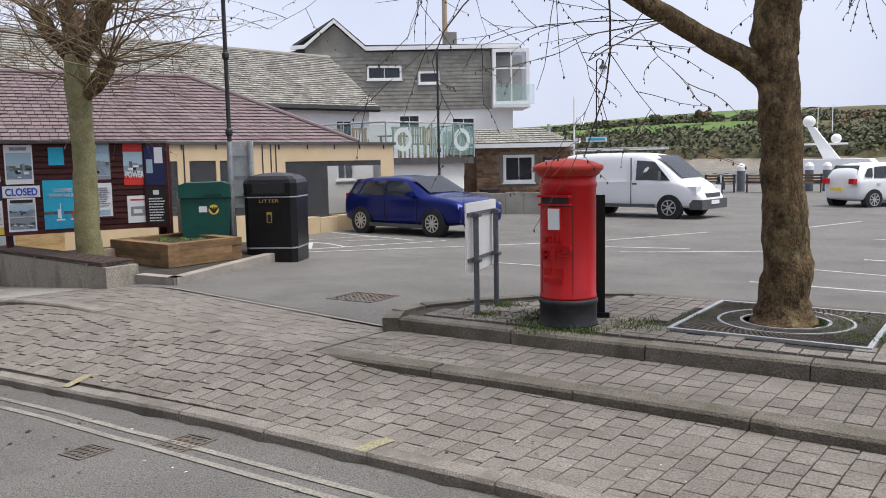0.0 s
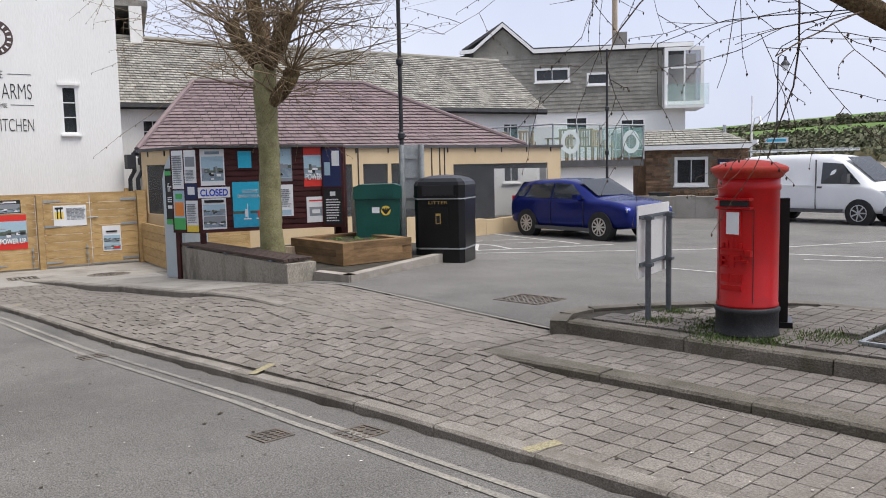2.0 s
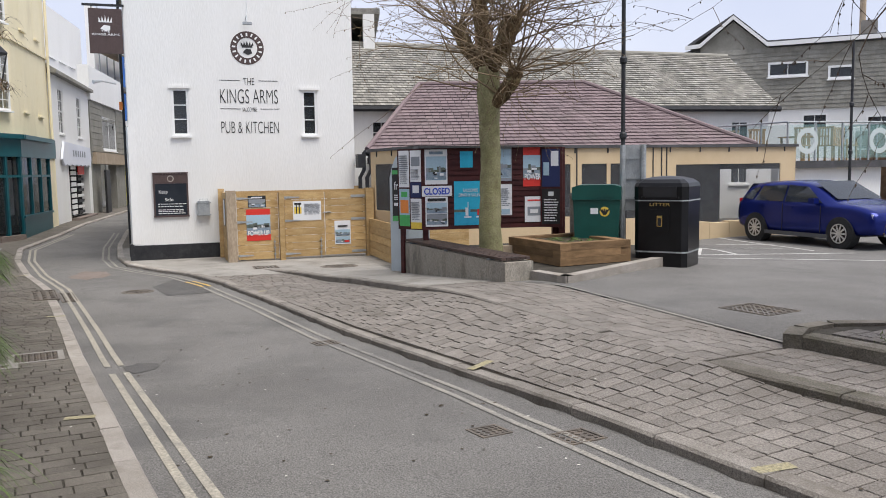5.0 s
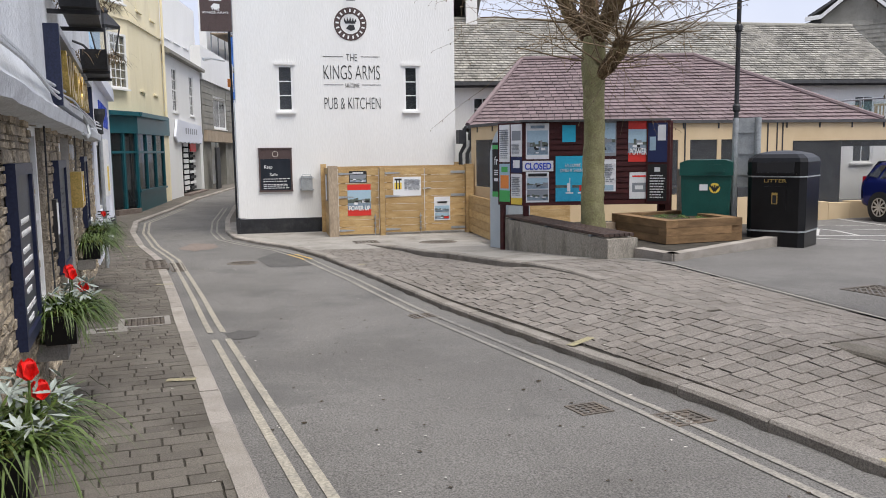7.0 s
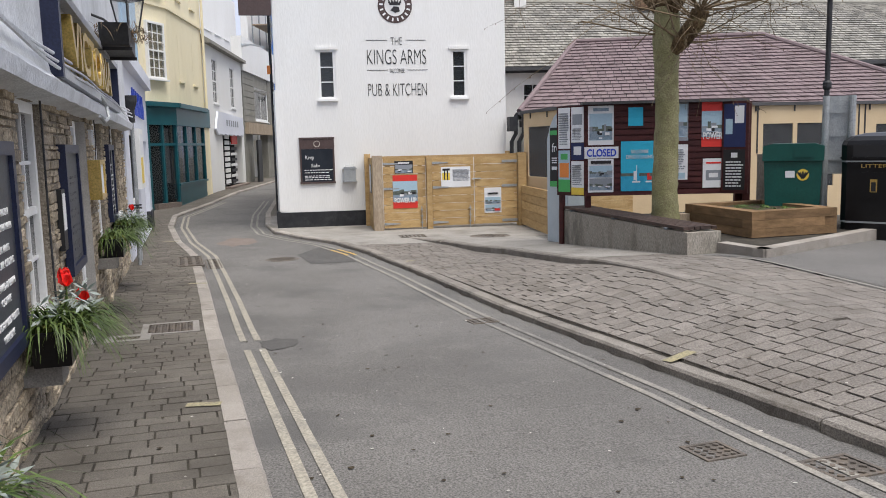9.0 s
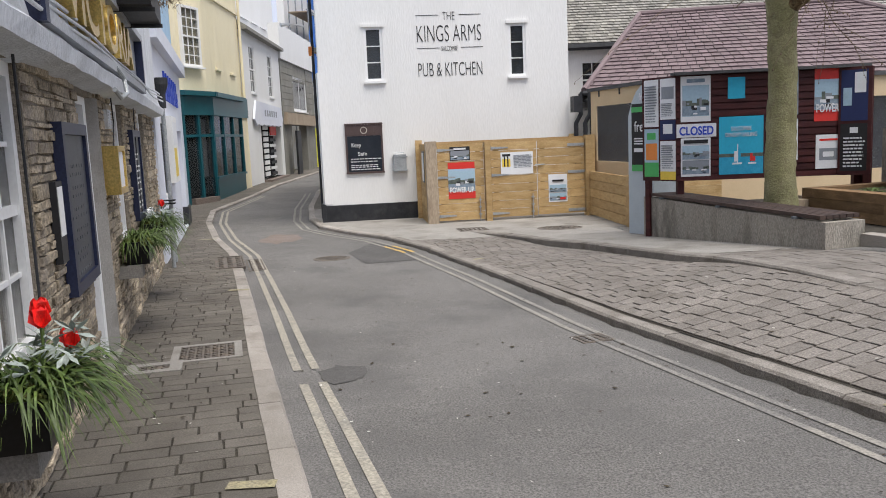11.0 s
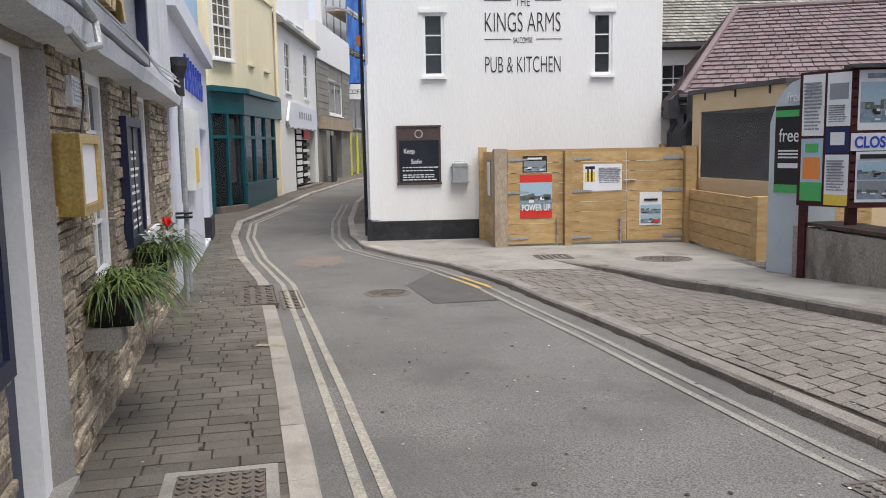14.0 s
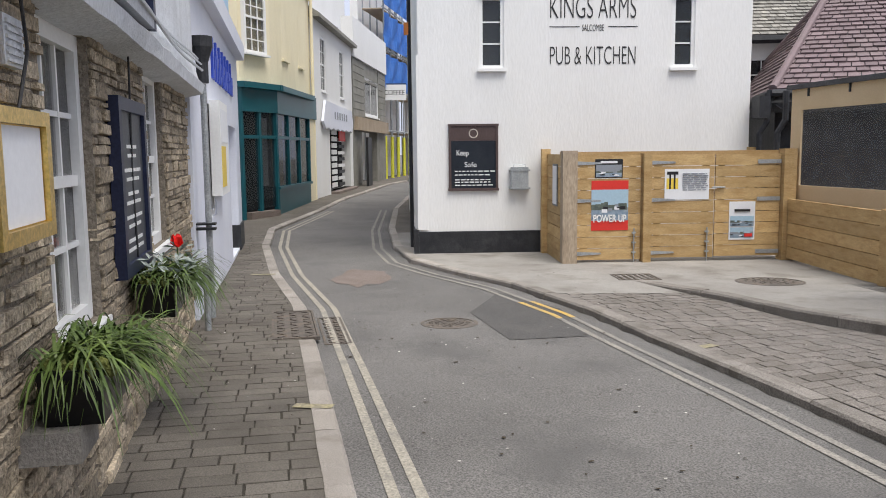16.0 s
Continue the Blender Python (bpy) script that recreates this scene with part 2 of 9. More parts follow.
CAR_BLUE = mat("dark_blue_car_paint", (0.008, 0.016, 0.13), (0.01, 0.019, 0.15), 2, 30, 0.16, 0.0, metal=0.45, grain=0.02)
CAR_WHITE = mat("white_car_paint", (0.72, 0.73, 0.74), (0.75, 0.76, 0.77), 2, 30, 0.3, 0.0, grain=0.02)
RUBBER = mat("tyre_rubber", (0.018, 0.018, 0.018), (0.03, 0.03, 0.03), 6, 60, 0.85, 0.2)
ALLOY = mat("alloy_wheel", (0.55, 0.56, 0.58), (0.62, 0.63, 0.65), 6, 60, 0.35, 0.05, metal=0.8)
TRIM_D = mat("grey_plastic", (0.07, 0.072, 0.075), (0.09, 0.092, 0.095), 6, 60, 0.6, 0.1)
LAMP_C = mat("clear_lamp", (0.6, 0.62, 0.65), (0.75, 0.77, 0.8), 30, 60, 0.12, 0.05)
LAMP_R = mat("red_lamp", (0.45, 0.01, 0.015), (0.5, 0.015, 0.02), 20, 60, 0.2, 0.05)
# Near-black colour carries the shade of unlit rooms behind glass and doorways.
UNLIT_IN = mat("unlit_interior_black", (0.015, 0.015, 0.017), (0.03, 0.03, 0.032), 2, 30, 0.9, 0.1, spec=0.1)
CURTAIN = mat("net_curtain", (0.4, 0.36, 0.3), (0.5, 0.46, 0.4), 6, 50, 0.9, 0.3, streak=0.15)
GLASS = glass_mat("window_glass", (0.03, 0.036, 0.04), 0.4)
GLASS_D = glass_mat("dark_window_glass", (0.03, 0.035, 0.04), 0.82)
GLASS_T = glass_mat("green_balustrade_glass", (0.35, 0.6, 0.55), 0.17)
PLASTIC_CLEAR = glass_mat("clear_plastic_sheet", (0.25, 0.26, 0.27), 0.1, 0.06)
CABINET = mat("pale_blue_grey_paint", (0.44, 0.5, 0.54), (0.5, 0.56, 0.6), 2, 50, 0.5, 0.1, grain=0.06)
FROSTED = glass_mat("frosted_ring", (0.75, 0.8, 0.8), 0.45, 0.5)
HILL_GRASS = mat("field_grass", (0.075, 0.135, 0.028), (0.1, 0.16, 0.04), 0.03, 0.4, 0.95, 0.0, grain=0.12)
HILL_SCRUB = mat("hillside_scrub", (0.065, 0.062, 0.03), (0.115, 0.095, 0.05), 0.06, 0.7, 0.95, 0.0, grain=0.3, stain=(0.07, 0.085, 0.03), stain_scale=0.1)
SHRUB = mat("shrub_leaf", (0.07, 0.078, 0.042), (0.135, 0.137, 0.085), 0.12, 3, 0.9, 0.0, island=0.3)
SHORE = mat("shore_rock", (0.17, 0.15, 0.125), (0.24, 0.215, 0.18), 0.2, 2, 0.95, 0.2)
WATER = mat("estuary_water", (0.2, 0.21, 0.21), (0.24, 0.25, 0.25), 0.1, 1.2, 0.12, 0.1, grain=0.05)
BRICK_B = mat("brown_stone", (0.16, 0.1, 0.065), (0.3, 0.19, 0.115), 4, 40, 0.9, 0.5, island=0.35)
TEAK = mat("teak", (0.3, 0.2, 0.1), (0.38, 0.26, 0.14), 4, 50, 0.8, 0.2)
BLUE_NET = mat("blue_debris_net", (0.03, 0.12, 0.42), (0.05, 0.17, 0.5), 1.5, 40, 0.8, 0.3)
YELLOW_P = mat("yellow_safety_sleeve", (0.62, 0.6, 0.05), (0.68, 0.66, 0.08), 3, 40, 0.7, 0.1)
SOIL = mat("soil", (0.04, 0.03, 0.02), (0.07, 0.055, 0.035), 8, 80, 0.95, 0.8)
PINK = mat("rusty_tarmac", (0.17, 0.135, 0.115), (0.2, 0.165, 0.145), 3, 160, 0.9, 0.6, grain=0.5)
DARKBOARD = mat("dark_boarding", (0.035, 0.036, 0.04), (0.06, 0.06, 0.062), 3, 60, 0.8, 0.3)


# ---- mesh helpers ----
def part(name, bm, material, parent=None, label="", bevel=0.0, smooth=False):
    me = bpy.data.meshes.new(name)
    if bevel:
        bmesh.ops.bevel(bm, geom=[e for e in bm.edges if e.calc_face_angle(0) > 0.5], offset=bevel, segments=2, affect="EDGES", clamp_overlap=True)
    bmesh.ops.recalc_face_normals(bm, faces=bm.faces[:])
    bm.to_mesh(me)
    bm.free()
    if smooth:
        for p in me.polygons:
            p.use_smooth = True
    me.materials.append(material)
    ob = new(name, me)
    if parent:
        ob.parent = parent
    if label:
        ob["label"] = label
    return ob


def raw(name, verts, faces, material, parent=None, label="", smooth=False):
    me = bpy.data.meshes.new(name)
    me.from_pydata(verts, [], faces)
    me.update()
    if smooth:
        for p in me.polygons:
            p.use_smooth = True
    me.materials.append(material)
    ob = new(name, me)
    if parent:
        ob.parent = parent
    if label:
        ob["label"] = label
    return ob


def thing(name, m, label, category, group="", kind=""):
    ob = new(name)
    ob.matrix_world = m
    ob.empty_display_size = 0.2
    return tagged(ob, label, category, group, kind)


def bx(bm, x0, x1, y0, y1, z0, z1, m=None):
    vs = [bm.verts.new(v) for v in ((x0, y0, z0), (x1, y0, z0), (x1, y1, z0), (x0, y1, z0), (x0, y0, z1), (x1, y0, z1), (x1, y1, z1), (x0, y1, z1))]
    if m is not None:
        for v in vs:
            v.co = m @ v.co
    for f in ((3, 2, 1, 0), (4, 5, 6, 7), (0, 1, 5, 4), (1, 2, 6, 5), (2, 3, 7, 6), (3, 0, 4, 7)):
        bm.faces.new([vs[i] for i in f])
    return bm


def box(x0, x1, y0, y1, z0, z1, m=None):
    return bx(bmesh.new(), x0, x1, y0, y1, z0, z1, m)


def cyl(bm, p0, p1, r0, r1=None, n=12, cap=True):
    r1 = r0 if r1 is None else r1
    p0, p1 = Vector(p0), Vector(p1)
    q = (p1 - p0).to_track_quat("Z", "Y").to_matrix()
    rings = []
    for p, r in ((p0, r0), (p1, r1)):
        rings.append([bm.verts.new(p + q @ Vector((r * math.cos(2 * math.pi * i / n), r * math.sin(2 * math.pi * i / n), 0))) for i in range(n)])
    for i in range(n):
        bm.faces.new((rings[0][i], rings[0][(i + 1) % n], rings[1][(i + 1) % n], rings[1][i]))
    if cap:
        bm.faces.new(rings[0][::-1])
        bm.faces.new(rings[1])
    return bm


def lathe(bm, profile, n=24, squash=1.0, cx=0.0, cy=0.0):
    """Turns a profile of (radius, height) about z."""
    rings = [[bm.verts.new((cx + r * math.cos(2 * math.pi * i / n), cy + squash * r * math.sin(2 * math.pi * i / n), z)) for i in range(n)] for r, z in profile]
    for a, b in zip(rings, rings[1:]):
        for i in range(n):
            bm.faces.new((a[i], a[(i + 1) % n], b[(i + 1) % n], b[i]))
    bm.faces.new(rings[0][::-1])
    bm.faces.new(rings[-1])
    return bm


def prism(bm, outline, y0, y1):
    """Extrudes an (x, z) outline from y0 to y1."""
    a = [bm.verts.new((x, y0, z)) for x, z in outline]
    b = [bm.verts.new((x, y1, z)) for x, z in outline]
    bm.faces.new(a)
    bm.faces.new(b[::-1])
    k = len(a)
    for i in range(k):
        bm.faces.new((a[i], b[i], b[(i + 1) % k], a[(i + 1) % k]))
    return bm


def slab(bm, outline, z0, z1):
    """Extrudes an (x, y) outline from z0 to z1."""
    a = [bm.verts.new((x, y, z0)) for x, y in outline]
    b = [bm.verts.new((x, y, z1)) for x, y in outline]
    bm.faces.new(a[::-1])
    bm.faces.new(b)
    k = len(a)
    for i in range(k):
        bm.faces.new((a[i], a[(i + 1) % k], b[(i + 1) % k], b[i]))
    return bm


def tube(bm, pts, radii, n=8):
    """A tapered tube through points, carried along without twist."""
    pts = [Vector(p) for p in pts]
    prev, u = None, None
    for i, (p, r) in enumerate(zip(pts, radii)):
        d = (pts[min(i + 1, len(pts) - 1)] - pts[max(i - 1, 0)]).normalized()
        u = d.orthogonal() if u is None else u - d * u.dot(d)
        u = u.normalized() if u.length > 1e-6 else d.orthogonal().normalized()
        w = d.cross(u)
        ring = [bm.verts.new(p + (u * math.cos(2 * math.pi * k / n) + w * math.sin(2 * math.pi * k / n)) * r) for k in range(n)]
        if prev:
            for k in range(n):
                bm.faces.new((prev[k], prev[(k + 1) % n], ring[(k + 1) % n], ring[k]))
        else:
            bm.faces.new(ring[::-1])
        prev = ring
    bm.faces.new(prev)
    return bm


def holed_wall(bm, x0, x1, z0, z1, holes, y0, y1):
    """A wall in the x-z plane from y0 to y1 deep, with rectangular openings (x0, x1, z0, z1)."""
    xs = sorted({x0, x1, *[h[0] for h in holes], *[h[1] for h in holes]})
    xs = [x for x in xs if x0 <= x <= x1]
    for a, b in zip(xs, xs[1:]):
        cuts = sorted((max(z0, h[2]), min(z1, h[3])) for h in holes if h[0] < b - 1e-6 and h[1] > a + 1e-6)
        z = z0
        for lo, hi in cuts:
            if lo > z:
                bx(bm, a, b, y0, y1, z, lo)
            z = max(z, hi)
        if z < z1:
            bx(bm, a, b, y0, y1, z, z1)
    bmesh.ops.remove_doubles(bm, verts=bm.verts[:], dist=1e-5)
    return bm


def lettering(name, text, material, parent, x, y, z, height, width=None, depth=0.004, m=None, label="", thin=0.0):
    """Flat letters that face -y, centred on x, with their base at z."""
    cu = bpy.data.curves.new(name, "FONT")
    cu.body, cu.align_x, cu.extrude, cu.offset = text, "CENTER", depth, -thin
    tmp = new(name, cu)
    bpy.context.view_layer.update()
    me = bpy.data.meshes.new_from_object(tmp.evaluated_get(bpy.context.evaluated_depsgraph_get()))
    bpy.data.objects.remove(tmp)
    co = np.empty(len(me.vertices) * 3)
    me.vertices.foreach_get("co", co)
    co = co.reshape(-1, 3)
    sy = height / max(1e-6, co[:, 1].max())
    sx = width / (co[:, 0].max() - co[:, 0].min()) if width else sy
    cx = (co[:, 0].max() + co[:, 0].min()) / 2
    out = np.stack([(co[:, 0] - cx) * sx + x, y - co[:, 2], co[:, 1] * sy + z], 1)
    me.vertices.foreach_set("co", out.ravel())
    me.materials.clear()
    me.materials.append(material)
    ob = new(name, me)
    if parent:
        ob.parent = parent
    if m is not None:
        ob.matrix_world = m
    if label:
        ob["label"] = label
    return ob


def lerp_table(x, xs, zs):
    return float(np.interp(x, xs, zs))


# ---- ground levels and lines of the plan ----
ROAD_X, ROAD_Z = (-90, -57, -34, -28, -22, -19, -14, -9, -4.4, 0, 40), (-0.2, -0.36, -0.46, -0.6, -0.70, -0.70, -0.64, -0.53, -0.37, -0.22, -0.1)
UP_X, UP_Z = (-30, -19, -14.8, -12.4, -10, -9, -4.5, 2, 40), (-0.68, -0.66, -0.53, -0.35, -0.16, -0.13, -0.12, -0.1, -0.1)
KR_X, KR_Y = (-60, -45, -35, -30, -25, -22, -20, -18.6, -17.3, -15.4, -12.2, -9.2, -6.4, -4.4, -1.9, 8, 30), (8, 3.2, 1.2, 0.75, 0.7, 0.85, 1.15, 1.75, 2.4, 2.97, 3.55, 4.0, 4.5, 4.85, 5.18, 6.4, 9)
KL_X, KL_Y = (-60, -45, -34, -30, -27.6, -25.2, -22.3, -18.7, -15.9, -13.35, -10.7, -8.7, -4.4, 2, 30), (4.2, 0.5, -0.8, -1.2, -1.5, -1.78, -1.44, -0.72, -0.02, 0.4, 0.82, 1.12, 1.8, 2.85, 7.2)
ST_X, ST_Y = (-17.2, -16, -13.7, -10.7, -9.6, -6.3, -4.6, -3.1, -1.5, -0.5, 8), (3.95, 4.57, 5.14, 5.35, 5.56, 5.9, 6.1, 6.43, 6.68, 6.82, 8.3)
SH_X, SH_Z = (-17.2, -16.3, -14.5, -11, -9.6, -7, -4.7, -3.9, 8), (0.0, 0.06, 0.1, 0.09, 0.035, 0.0, 0.0, 0.065, 0.075)
BD_X, BD_Y = (-19, -14.8, -10.2, -9.4, -4.8, -0.9, 8), (6.3, 6.33, 6.68, 7.05, 7.15, 7.87, 9.5)


def z_road(x):
    return lerp_table(x, ROAD_X, ROAD_Z)


def z_up(x):
    return lerp_table(x, UP_X, UP_Z)


def kerb_r(x):
    return lerp_table(x, KR_X, KR_Y)


def kerb_l(x):
    return lerp_table(x, KL_X, KL_Y)


def step_y(x):
    return lerp_table(x, ST_X, ST_Y)


def step_h(x):
    return lerp_table(x, SH_X, SH_Z)


def bound_y(x):
    return lerp_table(x, BD_X, BD_Y)


WALL_A, WALL_RZ = (0.0, 1.28), 188.586
WALL_M = pose(WALL_A[0], WALL_A[1], 0, 0, 0, WALL_RZ)


def wall_l(x):
    return 1.28 + 0.151 * x


def z_park(x, y):
    k = min(1, max(0, (y - 8.5) / 7.5))
    w = min(1, max(0, (y - 7.5) / 1.5)) * min(1, max(0, (x + 16.5) / 3))
    return (z_up(x) * (1 - w) + z_up(max(x, -10)) * w) * (1 - k) - 0.38 * k


def z_lower(x, y):
    """The lower run of setts, from the kerb to the step."""
    a, b = kerb_r(x), step_y(x)
    k = min(1, max(0, (y - a) / max(0.2, b - a)))
    return (z_road(x) + 0.065) * (1 - k) + (z_up(x) - step_h(x)) * k


def z_pave(x, y):
    if x < -17.2:
        return z_road(x) + 0.065
    return z_lower(x, y) if y < step_y(x) else z_up(x)


def z_left(x, y):
    return z_road(x) + 0.06


def z_asphalt(x, y):
    if y < kerb_r(x) + 0.05:
        return z_road(x)
    if x < -16.5 and y < 8:
        return z_road(x) - 0.1
    if y < bound_y(x) + 0.02:
        return min(z_road(x), z_pave(x, y)) - 0.15
    return z_park(x, y) if x > -24 or y > 12 else -0.6


# ---- ground, road, kerbs ----
def sheet(name, xs, ys, zf, material, label, kind="structure", category="ground"):
    verts, faces, ids = [], [], {}
    for i, x in enumerate(xs):
        for j, y in enumerate(ys):
            ids[i, j] = len(verts)
            verts.append((x, y, zf(x, y)))
    for i in range(len(xs) - 1):
        for j in range(len(ys) - 1):
            faces.append((ids[i, j], ids[i + 1, j], ids[i + 1, j + 1], ids[i, j + 1]))
    return tagged(raw(name, verts, faces, material, smooth=True), label, category, "", kind)


def frange(a, b, s):
    k = max(1, round((b - a) / s))
    return [a + (b - a) * i / k for i in range(k + 1)]


gx = frange(-90, -24, 2) + frange(-23.5, 6, 0.25) + frange(8, 60, 4)
gy = frange(-40, -4, 4) + frange(-3.5, 10, 0.1) + frange(11, 52, 1.0)
sheet("ground", gx, gy, z_asphalt, ASPHALT, "worn grey asphalt of the street and car park", category="road")
sheet("quay_ground", [-400, -90.01], [-400, 52], lambda x, y: -0.3, ASPHALT, "asphalt beyond the street")
sheet("quay_ground", [60.01, 400], [-400, 52], lambda x, y: -0.4, ASPHALT, "asphalt beyond the car park")
sheet("quay_ground", [-90, 60], [-400, -40.01], lambda x, y: -0.4, ASPHALT, "asphalt behind the houses")
sheet("water", [-1500, 1500], [52.2, 330], lambda x, y: -3.2, WATER, "grey estuary water beyond the quay", category="water")
tagged(part("quay_wall", box(-400, 400, 52, 52.6, -4, -0.35), CONCRETE), "concrete quay wall above the water", "wall", "", "structure")


def bed(name, x0, x1, lo, hi, zf, drop, material, label, step=0.25, rows=7):
    """A sheet between two lines of the plan, a little below the surface zf."""
    verts, faces = [], []
    xs = frange(x0, x1, step)
    for x in xs:
        a, b = lo(x), hi(x)
        for k in range(rows):
            y = a + (b - a) * k / (rows - 1)
            verts.append((x, y, zf(x, y) - drop))
    for i in range(len(xs) - 1):
        for k in range(rows - 1):
            v = i * rows + k
            faces.append((v, v + rows, v + rows + 1, v + 1))
    return tagged(raw(name, verts, faces, material, smooth=True), label, "pavement", "", "structure")


lower_bed = bed("pavement_lower", -16.4, 8, lambda x: kerb_r(x) + 0.14, lambda x: step_y(x) + 0.02, z_lower, 0.016, BED, "sett-paved pavement along the street")
upper_bed = bed("pavement_upper", -10.6, 8, lambda x: step_y(x) + 0.06, bound_y, lambda x, y: z_up(x), 0.016, BED, "sett-paved upper pavement above a low step")
bed("pavement_slab", -17.2, -10.6, lambda x: step_y(x) + 0.06, lambda x: bound_y(x) + 0.5, lambda x, y: z_up(x), 0.0, CONCRETE, "smooth concrete pavement in front of the bench")
bed("pavement_gate", -24, -17.2, lambda x: kerb_r(x) + 0.14, lambda x: 8.6, lambda x, y: z_road(x) + 0.065, 0.0, CONCRETE, "worn concrete apron in front of the timber gates")
bed("pavement_gate", -17.2, -16.4, lambda x: kerb_r(x) + 0.14, lambda x: step_y(x) + 0.06, lambda x, y: z_lower(x, y), 0.0, CONCRETE, "worn concrete strip beside the setts")
bed("pavement_gate", -17.2, -14.7, lambda x: bound_y(x) + 0.49, lambda x: 8.6, lambda x, y: z_up(x), 0.002, CONCRETE, "worn concrete apron beside the ticket booth")
left_bed = bed("pavement_left", -24, 6, lambda x: wall_l(x) - 0.4, lambda x: kerb_l(x) - 0.14, z_left, 0.014, BED, "block-paved footway beside the stone inn")
bed("pavement_far", -60, -24, lambda x: kerb_l(x) - 2.6, lambda x: kerb_l(x) - 0.14, z_left, 0.0, PAVER, "footway along the shop fronts")
bed("pavement_far", -60, -24, lambda x: kerb_r(x) + 0.14, lambda x: kerb_r(x) + 2.0, z_left, 0.0, PAVER, "footway along the side of the white inn")


def kerb_run(group, x0, x1, line, inward, top, height, width, length, label, material=None):
    """Kerb stones laid end to end along a line of the plan."""
    n, pieces = max(1, round(abs(x1 - x0) / length)), []
    rng = random.Random(n)
    for i in range(n):
        a, b = x0 + (x1 - x0) * i / n, x0 + (x1 - x0) * (i + 1) / n
        pa, pb = Vector((a, line(a), 0)), Vector((b, line(b), 0))
        d = (pb - pa).normalized()
        w = Vector((-d.y, d.x, 0)) * inward * width
        j = rng.uniform(-0.004, 0.004)
        bm = bmesh.new()
        k = 4
        rows = []
        for q in range(k + 1):
            f = q / k
            x = a + (b - a) * (0.004 + 0.992 * f)
            p = Vector((x, line(x), 0))
            zt = top(x) + j
            rr = []
            for off, dz in ((0, -height), (0.004, -0.02), (0.022, 0), (1, 0.002), (1, -height)):
                v = p + (w if off == 1 else w.normalized() * off)
                rr.append(bm.verts.new((v.x + rng.uniform(-.003, .003), v.y + rng.uniform(-.003, .003), zt + dz)))
            rows.append(rr)
        for r0, r1 in zip(rows, rows[1:]):
            for q in range(4):
                bm.faces.new((r0[q], r1[q], r1[q + 1], r0[q + 1]))
        bm.faces.new(rows[0])
        bm.faces.new(rows[-1][::-1])
        ob = part("kerb_stone", bm, material or KERB)
        pieces.append(tagged(ob, label, "kerb", group, "structure"))
    return pieces


kerb_run("kerb of the sett pavement", 8, -17.3, kerb_r, -1, lambda x: z_road(x) + 0.068, 0.2, 0.15, 0.9, "worn granite kerb stone at the road's edge", KERB_R)
kerb_run("kerb round the white inn", -17.3, -48, kerb_r, -1, lambda x: z_road(x) + 0.068, 0.2, 0.15, 0.9, "granite kerb stone curving round the white inn")
kerb_run("kerb of the footway", 4, -14.15, kerb_l, 1, lambda x: z_road(x) + 0.062, 0.2, 0.15, 0.85, "pale granite kerb stone beside yellow lines")
kerb_run("kerb of the footway", -15.6, -48, kerb_l, 1, lambda x: z_road(x) + 0.062, 0.2, 0.15, 0.85, "pale granite kerb stone beside yellow lines")
kerb_run("step in the pavement", 8, -4.75, step_y, -1, lambda x: z_up(x) + 0.004, 0.2, 0.2, 1.15, "worn dark granite step between two runs of setts", KERB_D)
kerb_run("step in the pavement", -6.2, -17.2, step_y, -1, lambda x: z_up(x) + 0.004, 0.2, 0.16, 1.0, "worn granite step dying into the pavement", KERB_R)


def line_strip(name, x0, x1, line, off, width, zf, material, label, group="", lift=0.006, gaps=()):
    verts, faces = [], []
    xs = frange(x0, x1, 0.2 if x1 > x0 else -0.2)
    for x in xs:
        e = 0.01
        t = Vector((e, line(x + e) - line(x), 0)).normalized()
        nrm = Vector((-t.y, t.x, 0))
        for s in (off, off + width):
            p = Vector((x, line(x), 0)) + nrm * s
            verts.append((p.x, p.y, zf(p.x, p.y) + lift))
    for i in range(len(xs) - 1):
        if any(min(a, b) <= xs[i] <= max(a, b) for a, b in gaps):
            continue
        faces.append((2 * i, 2 * i + 2, 2 * i + 3, 2 * i + 1))
    return tagged(raw(name, verts, faces, material), label, "road marking", group, "structure")


road_z = lambda x, y: z_road(x)
def line_r(x):
    """The inner edge of the pair of lines beside the sett pavement."""
    return kerb_r(x) + lerp_table(x, (-30, -15, -10, -5.6, -4.6, 8), (-0.17, -0.2, -0.23, -0.26, -0.31, -0.31))


for o in (-0.055, -0.2):
    line_strip("yellow_line", -30, -8.8, line_r, o, 0.055, road_z, PALELINE, "worn double yellow line painted on asphalt", "double yellow lines")
    line_strip("yellow_line", -8.8, -6.2, line_r, o, 0.05, road_z, FAINTLINE, "yellow line almost worn off the asphalt", "double yellow lines")
    line_strip("yellow_line", -6.2, 8, line_r, o, 0.055, road_z, PALELINE, "worn double yellow line painted on asphalt", "double yellow lines")
    line_strip("yellow_line", -16.2, -15.2, line_r, o - 0.003, 0.06, road_z, YELLOW_B, "bright yellow length of repainted line", "double yellow lines", lift=0.009)
for o in (0.145, 0.275):
    line_strip("yellow_line", -30, 4, kerb_l, o, 0.06, road_z, YELLOWLINE, "faded double yellow line painted on asphalt", "double yellow lines", gaps=((-8.3, -7.95),))
line_strip("white_line", -9.6, -4.85, bound_y, 0.03, 0.04, lambda x, y: z_park(x, y), PALELINE, "thin white line between setts and car park")


